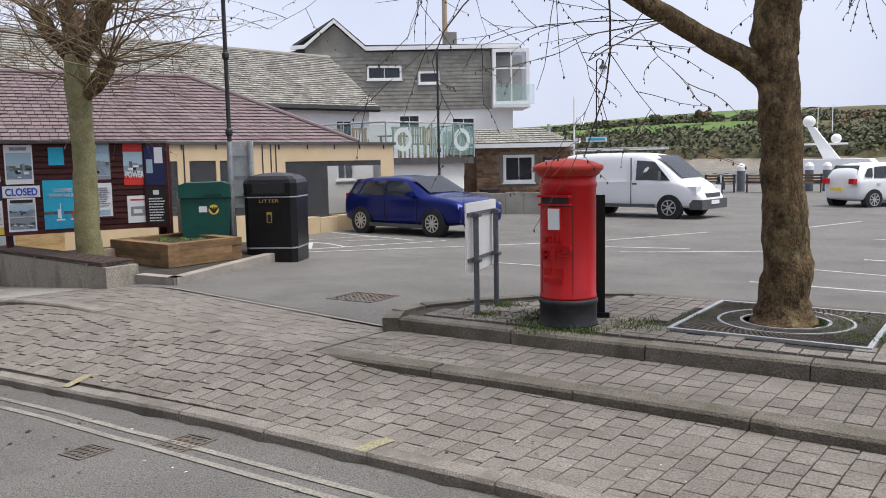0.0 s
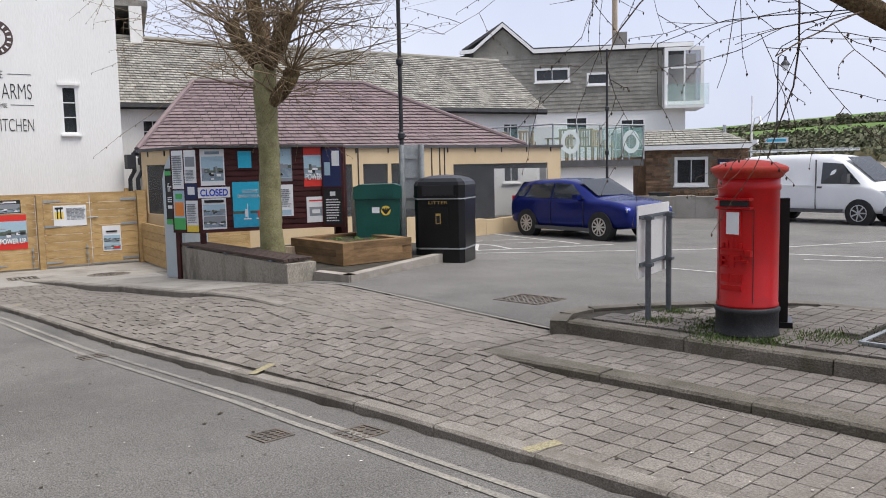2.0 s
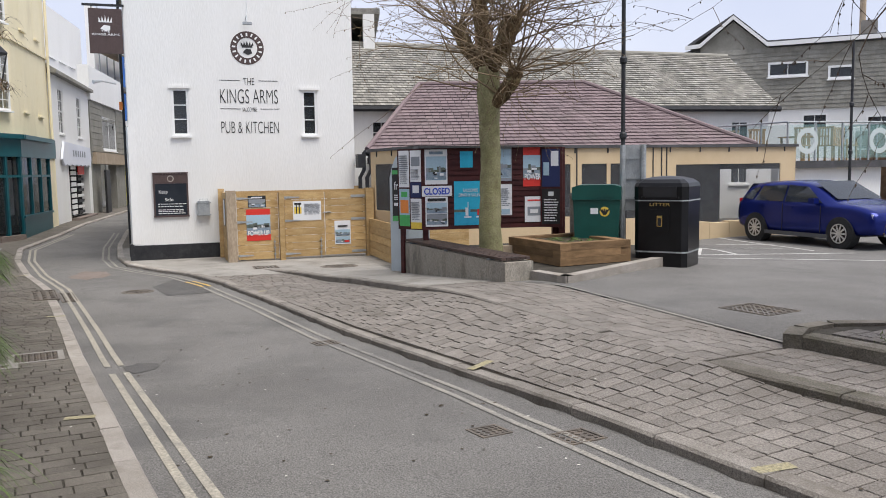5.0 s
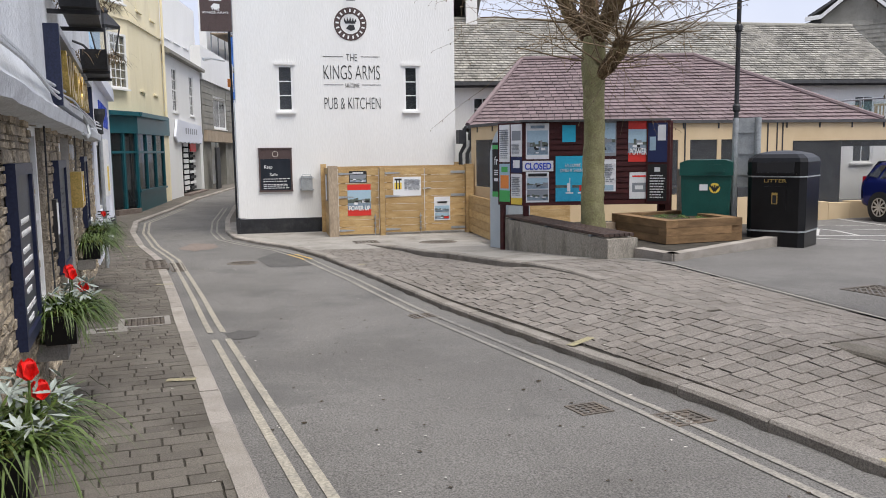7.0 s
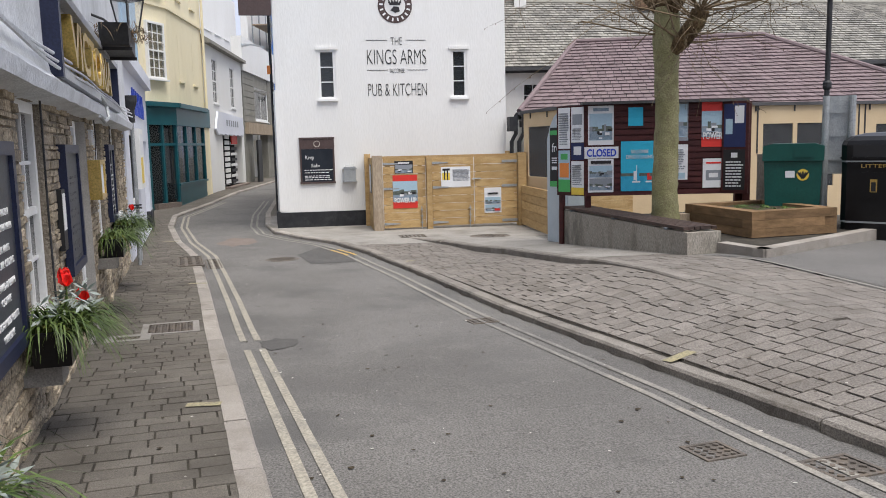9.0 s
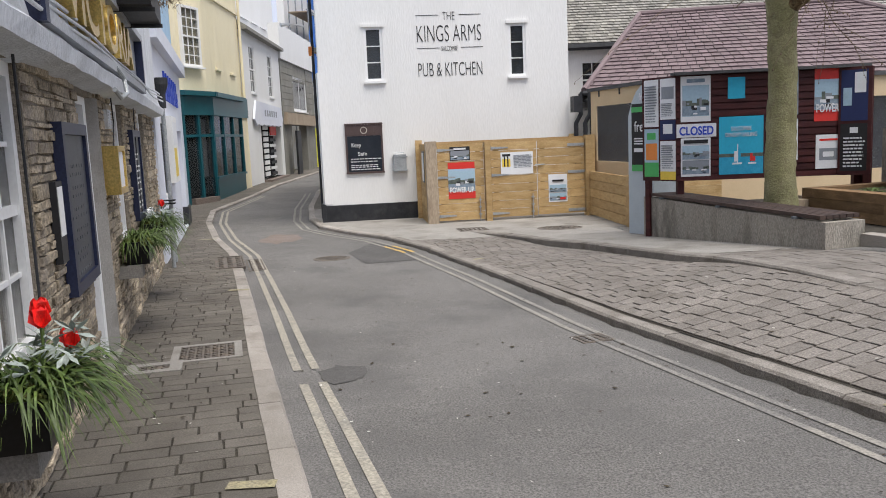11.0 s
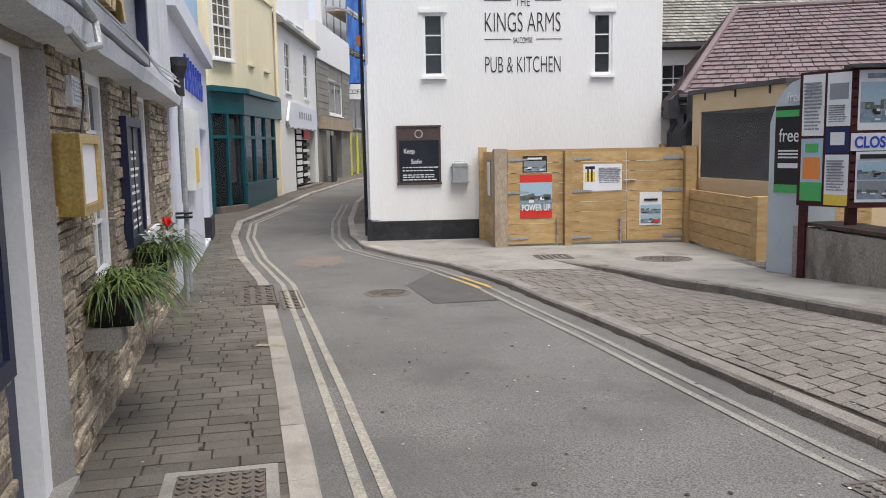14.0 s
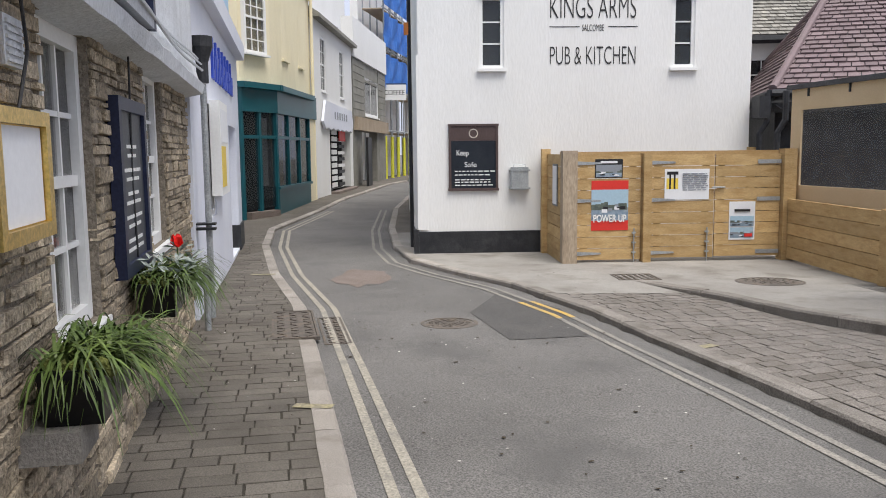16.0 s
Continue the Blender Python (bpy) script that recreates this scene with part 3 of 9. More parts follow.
def ground_strip(name, pts, width, zf, material, label, group, lift=0.006):
    a, b = Vector((*pts[0], 0)), Vector((*pts[1], 0))
    d = (b - a).normalized()
    w = Vector((-d.y, d.x, 0)) * width / 2
    n = 12
    verts, faces = [], []
    for i in range(n + 1):
        p = a.lerp(b, i / n)
        for s in (-1, 1):
            v = p + w * s
            verts.append((v.x, v.y, zf(v.x, v.y) + lift))
    for i in range(n):
        faces.append((2 * i, 2 * i + 2, 2 * i + 3, 2 * i + 1))
    return tagged(raw(name, verts, faces, material), label, "road marking", group, "structure")


for pts in (((-4.1, 12.9), (2.5, 13.6)), ((-4.1, 15.15), (2.5, 14.7)), ((-4.0, 17.1), (2.5, 17.6)), ((-7.95, 15.7), (-5.6, 17.6)), ((-8.6, 12.25), (-6.9, 12.6)), ((-12.1, 11.4), (-10.2, 16.5)), ((-12.1, 11.4), (-16.5, 10.7)),
            ((-16.5, 10.7), (-15.4, 14.0)), ((-9.6, 17.2), (-8.6, 20.5)), ((-9.2, 16.2), (-7.2, 17.0)), ((-7.5, 21), (-6.8, 25.5)), ((-12.62, 11.75), (-12.32, 15.3)), ((-18.0, 15.7), (-12.86, 14.8)), ((-14.4, 13.1), (-12.5, 12.6)), ((-12.62, 11.75), (-14.4, 13.1)), ((-15.3, 14.2), (-14.6, 15.2)), ((-14.0, 13.6), (-13.6, 14.6)), ((-5.0, 20.8), (1.5, 21.8)), ((-5.5, 23.6), (1.5, 24.8))):
    ground_strip("bay_line", pts, 0.09, z_park, WHITELINE, "worn white parking bay line on asphalt", "parking bay lines")
for pts in (((-2.93, 5.07), (-2.9, 5.31)), ((-6.17, 4.58), (-6.25, 4.82)), ((-13.4, 3.37), (-13.52, 3.62))):
    ground_strip("kerb_dash", pts, 0.1, lambda x, y: z_lower(x, y), MARKYEL, "short yellow no-loading mark on setts", "kerb marks", 0.004)
for pts in (((-5.9, 1.2), (-5.88, 1.42)), ((-12.05, 0.35), (-12.0, 0.6)), ((-18.5, -1.1), (-18.5, -0.75))):
    ground_strip("kerb_dash", pts, 0.09, z_left, MARKYEL, "short yellow no-loading mark across the kerb", "kerb marks", 0.008)


def patch(name, outline, zf, material, label, lift=0.005, category="road patch"):
    verts = [(x, y, zf(x, y) + lift) for x, y in outline]
    return tagged(raw(name, verts, [tuple(range(len(verts)))], material), label, category, "", "structure")


patch("tarmac_patch", ((-15.6, 1.75), (-14.2, 2.0), (-14.3, 2.75), (-15.7, 2.75), (-16.9, 2.2)), road_z, ASPHALT_NEW, "darker rectangular tarmac repair in the road")
rng = random.Random(8)
patch("tarmac_patch", [(-8.05 + 0.4 * rng.uniform(0.5, 1.1) * math.cos(0.39 * k), 1.72 + 0.2 * rng.uniform(0.5, 1.1) * math.sin(0.39 * k)) for k in range(16)], road_z, ASPHALT_NEW, "small broken pothole across the yellow lines")
patch("tarmac_patch", [(-18.5 + 0.95 * rng.uniform(0.7, 1.1) * math.cos(0.39 * k), 0.45 + 0.42 * rng.uniform(0.7, 1.1) * math.sin(0.39 * k)) for k in range(16)], road_z, PINK, "faint rusty tarmac repair in the bend")


def cover(name, cx, cy, w, d, rz, zf, label, round_=False, ribs=7, frame_w=0.022, lift=0.004):
    """A cast-iron cover: frame, plate and raised ribs."""
    t = thing(name, pose(cx, cy, zf(cx, cy) + lift, 0, 0, rz), label, "manhole cover", "", "")
    sl = (zf(cx + 0.3, cy) - zf(cx - 0.3, cy)) / 0.6
    t.rotation_euler[1] = -math.atan(sl * math.cos(radians(rz)))
    bm = bmesh.new()
    if round_:
        lathe(bm, [(w / 2 + 0.04, -0.02), (w / 2 + 0.04, 0), (w / 2, 0.002), (w / 2, -0.02)], 28)
        part("frame", bm, IRON, t)
        part("plate", lathe(bmesh.new(), [(w / 2 - 0.008, -0.03), (w / 2 - 0.008, -0.004), (w / 2 - 0.02, 0)], 28), IRON, t)
        bm = bmesh.new()
        for r in (0.25, 0.5, 0.75):
            for k in range(18):
                a = 2 * math.pi * k / 18
                bx(bm, -0.02, 0.02, -0.008, 0.008, 0, 0.006, pose(r * w / 2 * math.cos(a), r * w / 2 * math.sin(a), 0, 0, 0, math.degrees(a) + 45))
        tagged(part("ribs", bm, IRON, t), kind="stuff")
        return t
    for a, b, c, e in ((-w / 2 - frame_w, w / 2 + frame_w, -d / 2 - frame_w, -d / 2), (-w / 2 - frame_w, w / 2 + frame_w, d / 2, d / 2 + frame_w), (-w / 2 - frame_w, -w / 2, -d / 2, d / 2), (w / 2, w / 2 + frame_w, -d / 2, d / 2)):
        bx(bm, a, b, c, e, -0.03, 0.004)
    part("frame", bm, CONCRETE if frame_w > 0.04 else IRON, t)
    part("plate", box(-w / 2 + 0.004, w / 2 - 0.004, -d / 2 + 0.004, d / 2 - 0.004, -0.03, -0.004), IRON, t)
    bm = bmesh.new()
    for i in range(ribs):
        for j in range(max(1, round(ribs * d / w))):
            x, y = -w / 2 + (i + 0.5) * w / ribs, -d / 2 + (j + 0.5) * d / max(1, round(ribs * d / w))
            bx(bm, -0.3 * w / ribs, 0.3 * w / ribs, -0.012, 0.012, -0.004, 0.005, pose(x, y, 0, 0, 0, 45 if (i + j) % 2 else -45))
    tagged(part("ribs", bm, IRON, t), kind="stuff")
    return t


cover("stopcock_cover", -4.48, 4.08, 0.2, 0.2, 10, road_z, "small square iron cover sunk in the road", ribs=4)
cover("road_gully", -4.12, 4.58, 0.24, 0.26, 10, road_z, "iron gully grating over a yellow line", ribs=4)
cover("road_gully", -8.6, 3.7, 0.22, 0.24, 10, road_z, "yellow-smeared iron gully grating by the kerb", ribs=4)
cover("manhole_cover", -8.85, 0.63, 0.5, 0.42, 188, z_left, "rusty iron cover framed in concrete on the footway", ribs=8, frame_w=0.06)
cover("stopcock_cover", -8.4, 0.32, 0.14, 0.22, 188, z_left, "small iron cover set in a concrete surround", ribs=2, frame_w=0.09)
cover("drain_grating", -14.86, -0.02, 1.32, 0.38, 189, z_left, "long iron drain grating across the footway edge", ribs=10)
cover("drain_grating", -14.82, 0.36, 1.25, 0.2, 189, road_z, "narrow iron drain grating at the road edge", ribs=12)
cover("manhole_cover", -6.62, 8.17, 0.62, 0.5, 12, z_park, "square ribbed iron cover in the car park", ribs=9)
cover("manhole_cover", -16.9, 5.6, 0.75, 0.75, 0, z_pave, "round iron cover set in the concrete apron", True)
cover("manhole_cover", -17.6, 4.1, 0.5, 0.5, 0, z_pave, "square iron cover set in the concrete apron", ribs=6)
cover("manhole_cover", -15.05, 1.5, 0.5, 0.5, 0, road_z, "round iron cover worn flush with the road", True, lift=0.004)


def flecks(name, n, seed, size, material, label):
    """Fallen leaves, gum spots and grit lying on the road and the pavings."""
    rng = random.Random(seed)
    verts, faces = [], []
    for _ in range(n):
        x = rng.uniform(-19, -1)
        y = rng.uniform(kerb_l(x) - 0.9, kerb_r(x) + 1.6)
        if abs(y - kerb_r(x)) < 0.2 or abs(y - kerb_l(x)) < 0.2 or y > step_y(x) - 0.05 or y < wall_l(x) + 0.2:
            continue
        z = z_road(x) if kerb_l(x) < y < kerb_r(x) else z_left(x, y) if y < kerb_l(x) else z_lower(x, y)
        r, a0, k = size * rng.uniform(0.4, 1.2), rng.uniform(0, 6.28), rng.choice((4, 5, 6))
        e = rng.uniform(0.35, 1.0)
        v = len(verts)
        for i in range(k):
            a = 6.283 * i / k
            u, w = r * rng.uniform(0.6, 1.1) * math.cos(a), r * e * rng.uniform(0.6, 1.1) * math.sin(a)
            verts.append((x + u * math.cos(a0) - w * math.sin(a0), y + u * math.sin(a0) + w * math.cos(a0), z + 0.006 + rng.uniform(0, 0.004)))
        faces.append(tuple(range(v, v + k)))
    return tagged(raw(name, verts, faces, material), label, "debris", "", "stuff")


flecks("dead_leaves", 420, 71, 0.022, SOIL, "small dark dead leaves scattered on road and setts")
flecks("pale_spots", 420, 72, 0.013, FLECK, "pale trodden gum spots on road and paving")


# ---- joinery shared by the buildings ----
def sash_window(house, x0, x1, z0, z1, y, cols=2, rows=2, frame=0.06, glass=GLASS_D, curtain=True, sill=True, split=True, label="white-painted window"):
    """A white window: frame, meeting rail, glazing bars, panes, sill; the front of the wall is at y."""
    # With no curtain, the backing is painted with the room's shade.
    w = part("window", box(x0, x1, y + 0.14, y + 0.17, z0, z1), CURTAIN if curtain else UNLIT_IN, house, label)
    bm = bmesh.new()
    for a, b, c, d in ((x0, x0 + frame, z0, z1), (x1 - frame, x1, z0, z1), (x0 + frame, x1 - frame, z0, z0 + frame), (x0 + frame, x1 - frame, z1 - frame, z1)):
        bx(bm, a, b, y + 0.02, y + 0.12, c, d)
    part("frame", bm, WHITE_P, w)
    if split:
        zm = (z0 + z1) / 2
        part("meeting_rail", box(x0 + frame, x1 - frame, y + 0.035, y + 0.1, zm - 0.025, zm + 0.025), WHITE_P, w)
    for i in range(1, cols):
        x = x0 + frame + (x1 - x0 - 2 * frame) * i / cols
        part("glazing_bar", box(x - 0.012, x + 0.012, y + 0.045, y + 0.085, z0 + frame, z1 - frame), WHITE_P, w)
    for i in range(1, rows):
        z = z0 + frame + (z1 - z0 - 2 * frame) * i / rows
        part("glazing_bar", box(x0 + frame, x1 - frame, y + 0.047, y + 0.083, z - 0.012, z + 0.012), WHITE_P, w)
    pn = part("pane", box(x0 + frame, x1 - frame, y + 0.06, y + 0.068, z0 + frame, z1 - frame), glass, w)
    pn.visible_shadow = False
    if sill:
        part("sill", box(x0 - 0.04, x1 + 0.04, y - 0.06, y + 0.06, z0 - 0.05, z0 - 0.001), WHITE_P, w)
    return w


def slates(name, corners, cols, rows, material, parent, thick=0.012, seed=1, wave=0.0):
    """Overlapping slates on a four-cornered slope: eave left, eave right, ridge right, ridge left."""
    el, er, rr, rl = [Vector(c) for c in corners]
    nrm = (er - el).cross(rl - el).normalized()
    rng = random.Random(seed)
    verts, faces = [], []
    for j in range(rows):
        f0, f1 = j / rows, min(1.0, (j + 1.25) / rows)
        a0, b0 = el.lerp(rl, f0), er.lerp(rr, f0)
        a1, b1 = el.lerp(rl, f1), er.lerp(rr, f1)
        k = max(1, round(cols * (b0 - a0).length / max(0.01, (er - el).length)))
        sh = 0.5 if j % 2 else 0.0
        for i in range(k + (1 if sh else 0)):
            u0, u1 = max(0, (i - sh) / k), min(1, (i + 1 - sh) / k)
            if u1 - u0 < 0.02 / k:
                continue
            g = 0.04 / k
            lift = rng.uniform(0, 0.012)
            drop = rng.uniform(-0.15, 0.05) / rows
            q = [a0.lerp(b0, u0 + g), a0.lerp(b0, u1 - g), a1.lerp(b1, u1 - g), a1.lerp(b1, u0 + g)]
            dn = (a0 - a1) * drop
            v0 = len(verts)
            up0, up1 = nrm * (0.022 + lift + thick), nrm * 0.004
            verts += [q[0] + up0 + dn, q[1] + up0 + dn, q[2] + up1, q[3] + up1, q[0] + up0 - nrm * (thick + 0.012) + dn, q[1] + up0 - nrm * (thick + 0.012) + dn]
            faces += [(v0, v0 + 1, v0 + 2, v0 + 3), (v0 + 4, v0 + 5, v0 + 1, v0), (v0 + 4, v0, v0 + 3), (v0 + 1, v0 + 5, v0 + 2)]
    ob = raw(name, [tuple(v) for v in verts], faces, material, parent)
    return tagged(ob, kind="stuff")


def roof_body(name, corners, parent, depth=0.18, material=None):
    """The boarding under a slope."""
    cs = [Vector(c) for c in corners]
    nrm = (cs[1] - cs[0]).cross(cs[3] - cs[0]).normalized()
    bm = bmesh.new()
    a = [bm.verts.new(c) for c in cs]
    b = [bm.verts.new(c - nrm * depth) for c in cs]
    bm.faces.new(a)
    bm.faces.new(b[::-1])
    for i in range(4):
        bm.faces.new((a[i], b[i], b[(i + 1) % 4], a[(i + 1) % 4]))
    return part(name, bm, material or LEAD, parent)


# ---- white inn at the end of the street ----
inn = thing("inn_building", pose(-20.66, 0, 0, 0, 0, 90), "white rendered inn with black plinth and painted lettering", "building")
IW = ((2.33, 2.73, 2.4, 3.55), (5.52, 5.9, 2.4, 3.55))
part("wall", holed_wall(bmesh.new(), 1.32, 6.86, -1.0, 7.2, IW, 0.0, 0.45), RENDER_W, inn)
bm = bmesh.new()
slab(bm, ((1.319, 0.45), (1.319, 0.003), (1.3, 0.04), (1.2, 9), (1.5, 9), (1.5, 0.451)), -1.0, 7.2)
part("side_wall", bm, RENDER_W, inn)
part("side_wall", box(6.56, 6.855, 0.451, 9, -1, 7.2), RENDER_W, inn)
part("back_wall", box(1.5, 6.56, 8.7, 9, -1, 7.2), RENDER_W, inn)
part("roof", prism(bmesh.new(), ((0.9, 7.15), (4.0, 9.6), (7.1, 7.15)), -0.15, 9.2), SLATE_G, inn)
bm = bmesh.new()
bx(bm, 1.3, 3.4, -0.025, 0.002, -1, -0.27)
part("plinth", bm, BLACK_P, inn, "black painted plinth", 0.008)
part("plinth", box(1.22, 1.299, -0.02, 0.7, -1, -0.24, None), BLACK_P, inn, "worn black corner plinth", 0.03)
part("corner_buttress", slab(bmesh.new(), ((1.24, 0.3), (1.29, -0.02), (1.46, -0.012), (1.46, 0.1), (1.34, 0.4)), -0.24, 2.62), RENDER_W, inn, "", 0.02)
for wx0, wx1, wz0, wz1 in IW:
    w = sash_window(inn, wx0, wx1, wz0, wz1, 0.0, 1, 3, 0.055, split=False, label="narrow white three-pane window")
    part("window_head", box(wx0 - 0.06, wx1 + 0.06, -0.03, 0.02, wz1 + 0.002, wz1 + 0.07), RENDER_W, inn, "", 0.01)
bm = bmesh.new()
tube(bm, [(1.2, 1.0, -0.75), (1.19, 0.98, 3), (1.18, 0.95, 7)], [0.034] * 3, 10)
part("downpipe", bm, BLACK_P, inn, "black downpipe on the side wall")
part("alarm_box", box(1.1, 1.18, 0.9, 1.02, 3.08, 3.28), P_ORANGE, inn, "small amber alarm box", 0.015)
tube(bm := bmesh.new(), [(1.05, 0.9, 3.72), (0.75, 0.6, 3.75), (0.55, 0.5, 3.72)], [0.02, 0.02, 0.05], 8)
part("street_light", bm, WHITE_P, inn, "slim street light on an arm")
for txt, zc, h, wdt in (("THE", 3.66, 0.17, 0.27), ("KINGS ARMS", 3.2, 0.35, 1.42), ("SALCOMBE", 3.0, 0.1, 0.36), ("PUB & KITCHEN", 2.46, 0.29, 1.42)):
    lettering("lettering", txt, INK, inn, 4.2, -0.004, zc, h, wdt, thin=0.014)
for x0, x1, z in ((3.48, 3.98, 3.76), (4.43, 4.92, 3.76), (3.48, 3.98, 3.06), (4.45, 4.94, 3.06)):
    part("painted_rule", box(x0, x1, -0.006, 0.001, z, z + 0.012), INK, inn)
bm = bmesh.new()
n = 40
for i in range(n):
    t0, t1 = 2 * math.pi * i / n, 2 * math.pi * (i + 1) / n
    f = [bm.verts.new((4.19 + r * math.cos(t), -0.006, 4.57 + r * math.sin(t))) for r, t in ((0.25, t0), (0.25, t1), (0.41, t1), (0.41, t0))]
    bm.faces.new(f)
badge = part("round_badge", bm, BROWN_S, inn, "round brown painted badge")
for i in range(17):
    t = 2 * math.pi * (i / 17) + 0.1
    part("badge_mark", box(-0.02, 0.02, -0.009, -0.007, -0.04, 0.04, pose(4.19 + 0.33 * math.cos(t), 0, 4.57 + 0.33 * math.sin(t), 0, -math.degrees(t) + 90, 0)), WHITE_P, badge)
bm = bmesh.new()
for dx in (-0.12, -0.06, 0, 0.06, 0.12):
    prism(bm, ((4.19 + dx - 0.035, 4.62), (4.19 + dx + 0.035, 4.62), (4.19 + dx * 1.25, 4.75 - abs(dx) * 0.3)), -0.008, -0.002)
bx(bm, 4.06, 4.32, -0.008, -0.002, 4.58, 4.62)
prism(bm, ((4.08, 4.46), (4.16, 4.55), (4.28, 4.54), (4.31, 4.44), (4.2, 4.4)), -0.008, -0.002)
part("badge_emblem", bm, INK, badge)
bm = bmesh.new()
bx(bm, 4.08, 4.3, -0.3, -0.2, 5.1, 5.16)
tube(bm, [(4.19, 0, 5.3), (4.19, -0.18, 5.32), (4.17, -0.26, 5.16)], [0.018] * 3, 8)
part("sign_light", bm, GALV, inn, "small floodlight over the badge", 0.006)
tube(bm := bmesh.new(), [(4.2, -0.01, 5.3), (4.22, -0.01, 5.6), (4.19, -0.01, 6.2), (4.2, -0.01, 7.1)], [0.008] * 4, 6)
part("cable", bm, WHITE_P, inn)

sign = thing("hanging_sign", pose(-20.62, 0.93, 4.85, 0, 0, 90), "brown hanging inn sign on an iron bracket", "sign")
part("board", box(-0.37, 0.37, -0.03, 0.03, -0.52, 0.52), BROWN_S, sign, "", 0.008)
lettering("lettering", "THE\nKINGS ARMS", WHITE_P, sign, 0, -0.033, -0.03, 0.05, 0.6)
bm = bmesh.new()
for dx in (-0.12, -0.06, 0, 0.06, 0.12):
    prism(bm, ((dx - 0.03, 0.2), (dx + 0.03, 0.2), (dx * 1.2, 0.36 - abs(dx) * 0.3)), -0.036, -0.031)
prism(bm, ((-0.12, 0.05), (-0.03, 0.14), (0.1, 0.12), (0.1, 0.03), (0, 0.0)), -0.036, -0.031)
part("emblem", bm, WHITE_P, sign)
bm = bmesh.new()
bx(bm, -0.5, 0.42, -0.03, 0.03, 0.58, 0.63)
tube(bm, [(-0.3, 0, 0.52), (-0.3, 0, 0.6)], [0.012] * 2, 6)
tube(bm, [(0.3, 0, 0.52), (0.3, 0, 0.6)], [0.012] * 2, 6)
part("bracket", bm, BLACK_P, sign)

cb = thing("chalkboard", pose(-20.66, 2.22, 0.95, 0, 0, 90), "framed chalkboard with white handwriting on the inn wall", "chalkboard")
part("board", box(-0.37, 0.37, -0.03, -0.002, -0.5, 0.28), CHALK, cb)
part("header", box(-0.37, 0.37, -0.032, -0.002, 0.281, 0.52), BROWN_S, cb, "brown header panel")
bm = bmesh.new()
for x0, x1, z0, z1 in ((-0.41, -0.37, -0.5, 0.52), (0.37, 0.41, -0.5, 0.52), (-0.42, 0.42, 0.521, 0.555), (-0.42, 0.42, -0.545, -0.501)):
    bx(bm, x0, x1, -0.045, -0.001, z0, z1)
part("frame", bm, BROWN_S, cb, "", 0.004)
lettering("chalk_writing", "Keep", WHITE_P, cb, -0.18, -0.032, 0.04, 0.09, 0.2)
lettering("chalk_writing", "Safe", WHITE_P, cb, -0.05, -0.032, -0.15, 0.08, 0.2)
bm = bmesh.new()
rng = random.Random(4)
for z in (-0.23, -0.29, -0.37, -0.41, -0.46):
    x = -0.31
    while x < 0.28:
        w = rng.uniform(0.03, 0.09)
        bx(bm, x, x + w, -0.033, -0.0301, z, z + 0.018)
        x += w + 0.02
tagged(part("chalk_writing", bm, WHITE_P, cb, "rows of small chalk writing"), kind="stuff")
bm = bmesh.new()
for k in range(20):
    t0, t1 = 2 * math.pi * k / 20, 2 * math.pi * (k + 1) / 20
    prism(bm, [(r * math.cos(a), 0.4 + r * math.sin(a)) for r, a in ((0.06, t0), (0.078, t0), (0.078, t1), (0.06, t1))], -0.036, -0.033)
part("header_badge", bm, CURTAIN, cb, "pale round emblem")

ash = thing("wall_ashtray", pose(-20.66, 2.98, 0.62, 0, 0, 90), "galvanised cigarette bin fixed to the white wall", "ashtray")
part("body", box(-0.14, 0.14, -0.13, -0.002, -0.2, 0.17), GALV, ash, "", 0.02)
part("rim", box(-0.17, 0.17, -0.14, -0.001, 0.11, 0.13), GALV, ash)
part("rim", box(-0.17, 0.17, -0.14, -0.001, -0.19, -0.165), GALV, ash)
tube(bm := bmesh.new(), [(-0.1, -0.06, 0.17), (-0.1, -0.06, 0.21), (0.1, -0.06, 0.21), (0.1, -0.06, 0.17)], [0.006] * 4, 6)
part("handle", bm, GALV, ash)

# ---- timber gates and low fence ----
GX = -19.23


def plank_panel(name, m, w, z0, z1, n, label, group="", posts=()):
    t = thing(name, m, label, "gate", group)
    h = (z1 - z0) / n
    rng = random.Random(int(w * 100))
    for i in range(n):
        part("plank", box(0.0, w, -0.022 + rng.uniform(-0.003, 0.003), 0.02, z0 + i * h + 0.004, z0 + (i + 1) * h - 0.004), TIMBER, t, "", 0.005)
    bm = bmesh.new()
    for x in (0.06, w - 0.16):
        bx(bm, x, x + 0.1, 0.021, 0.06, z0 + 0.03, z1 - 0.03)
    part("back_rail", bm, TIMBER, t)
    return t


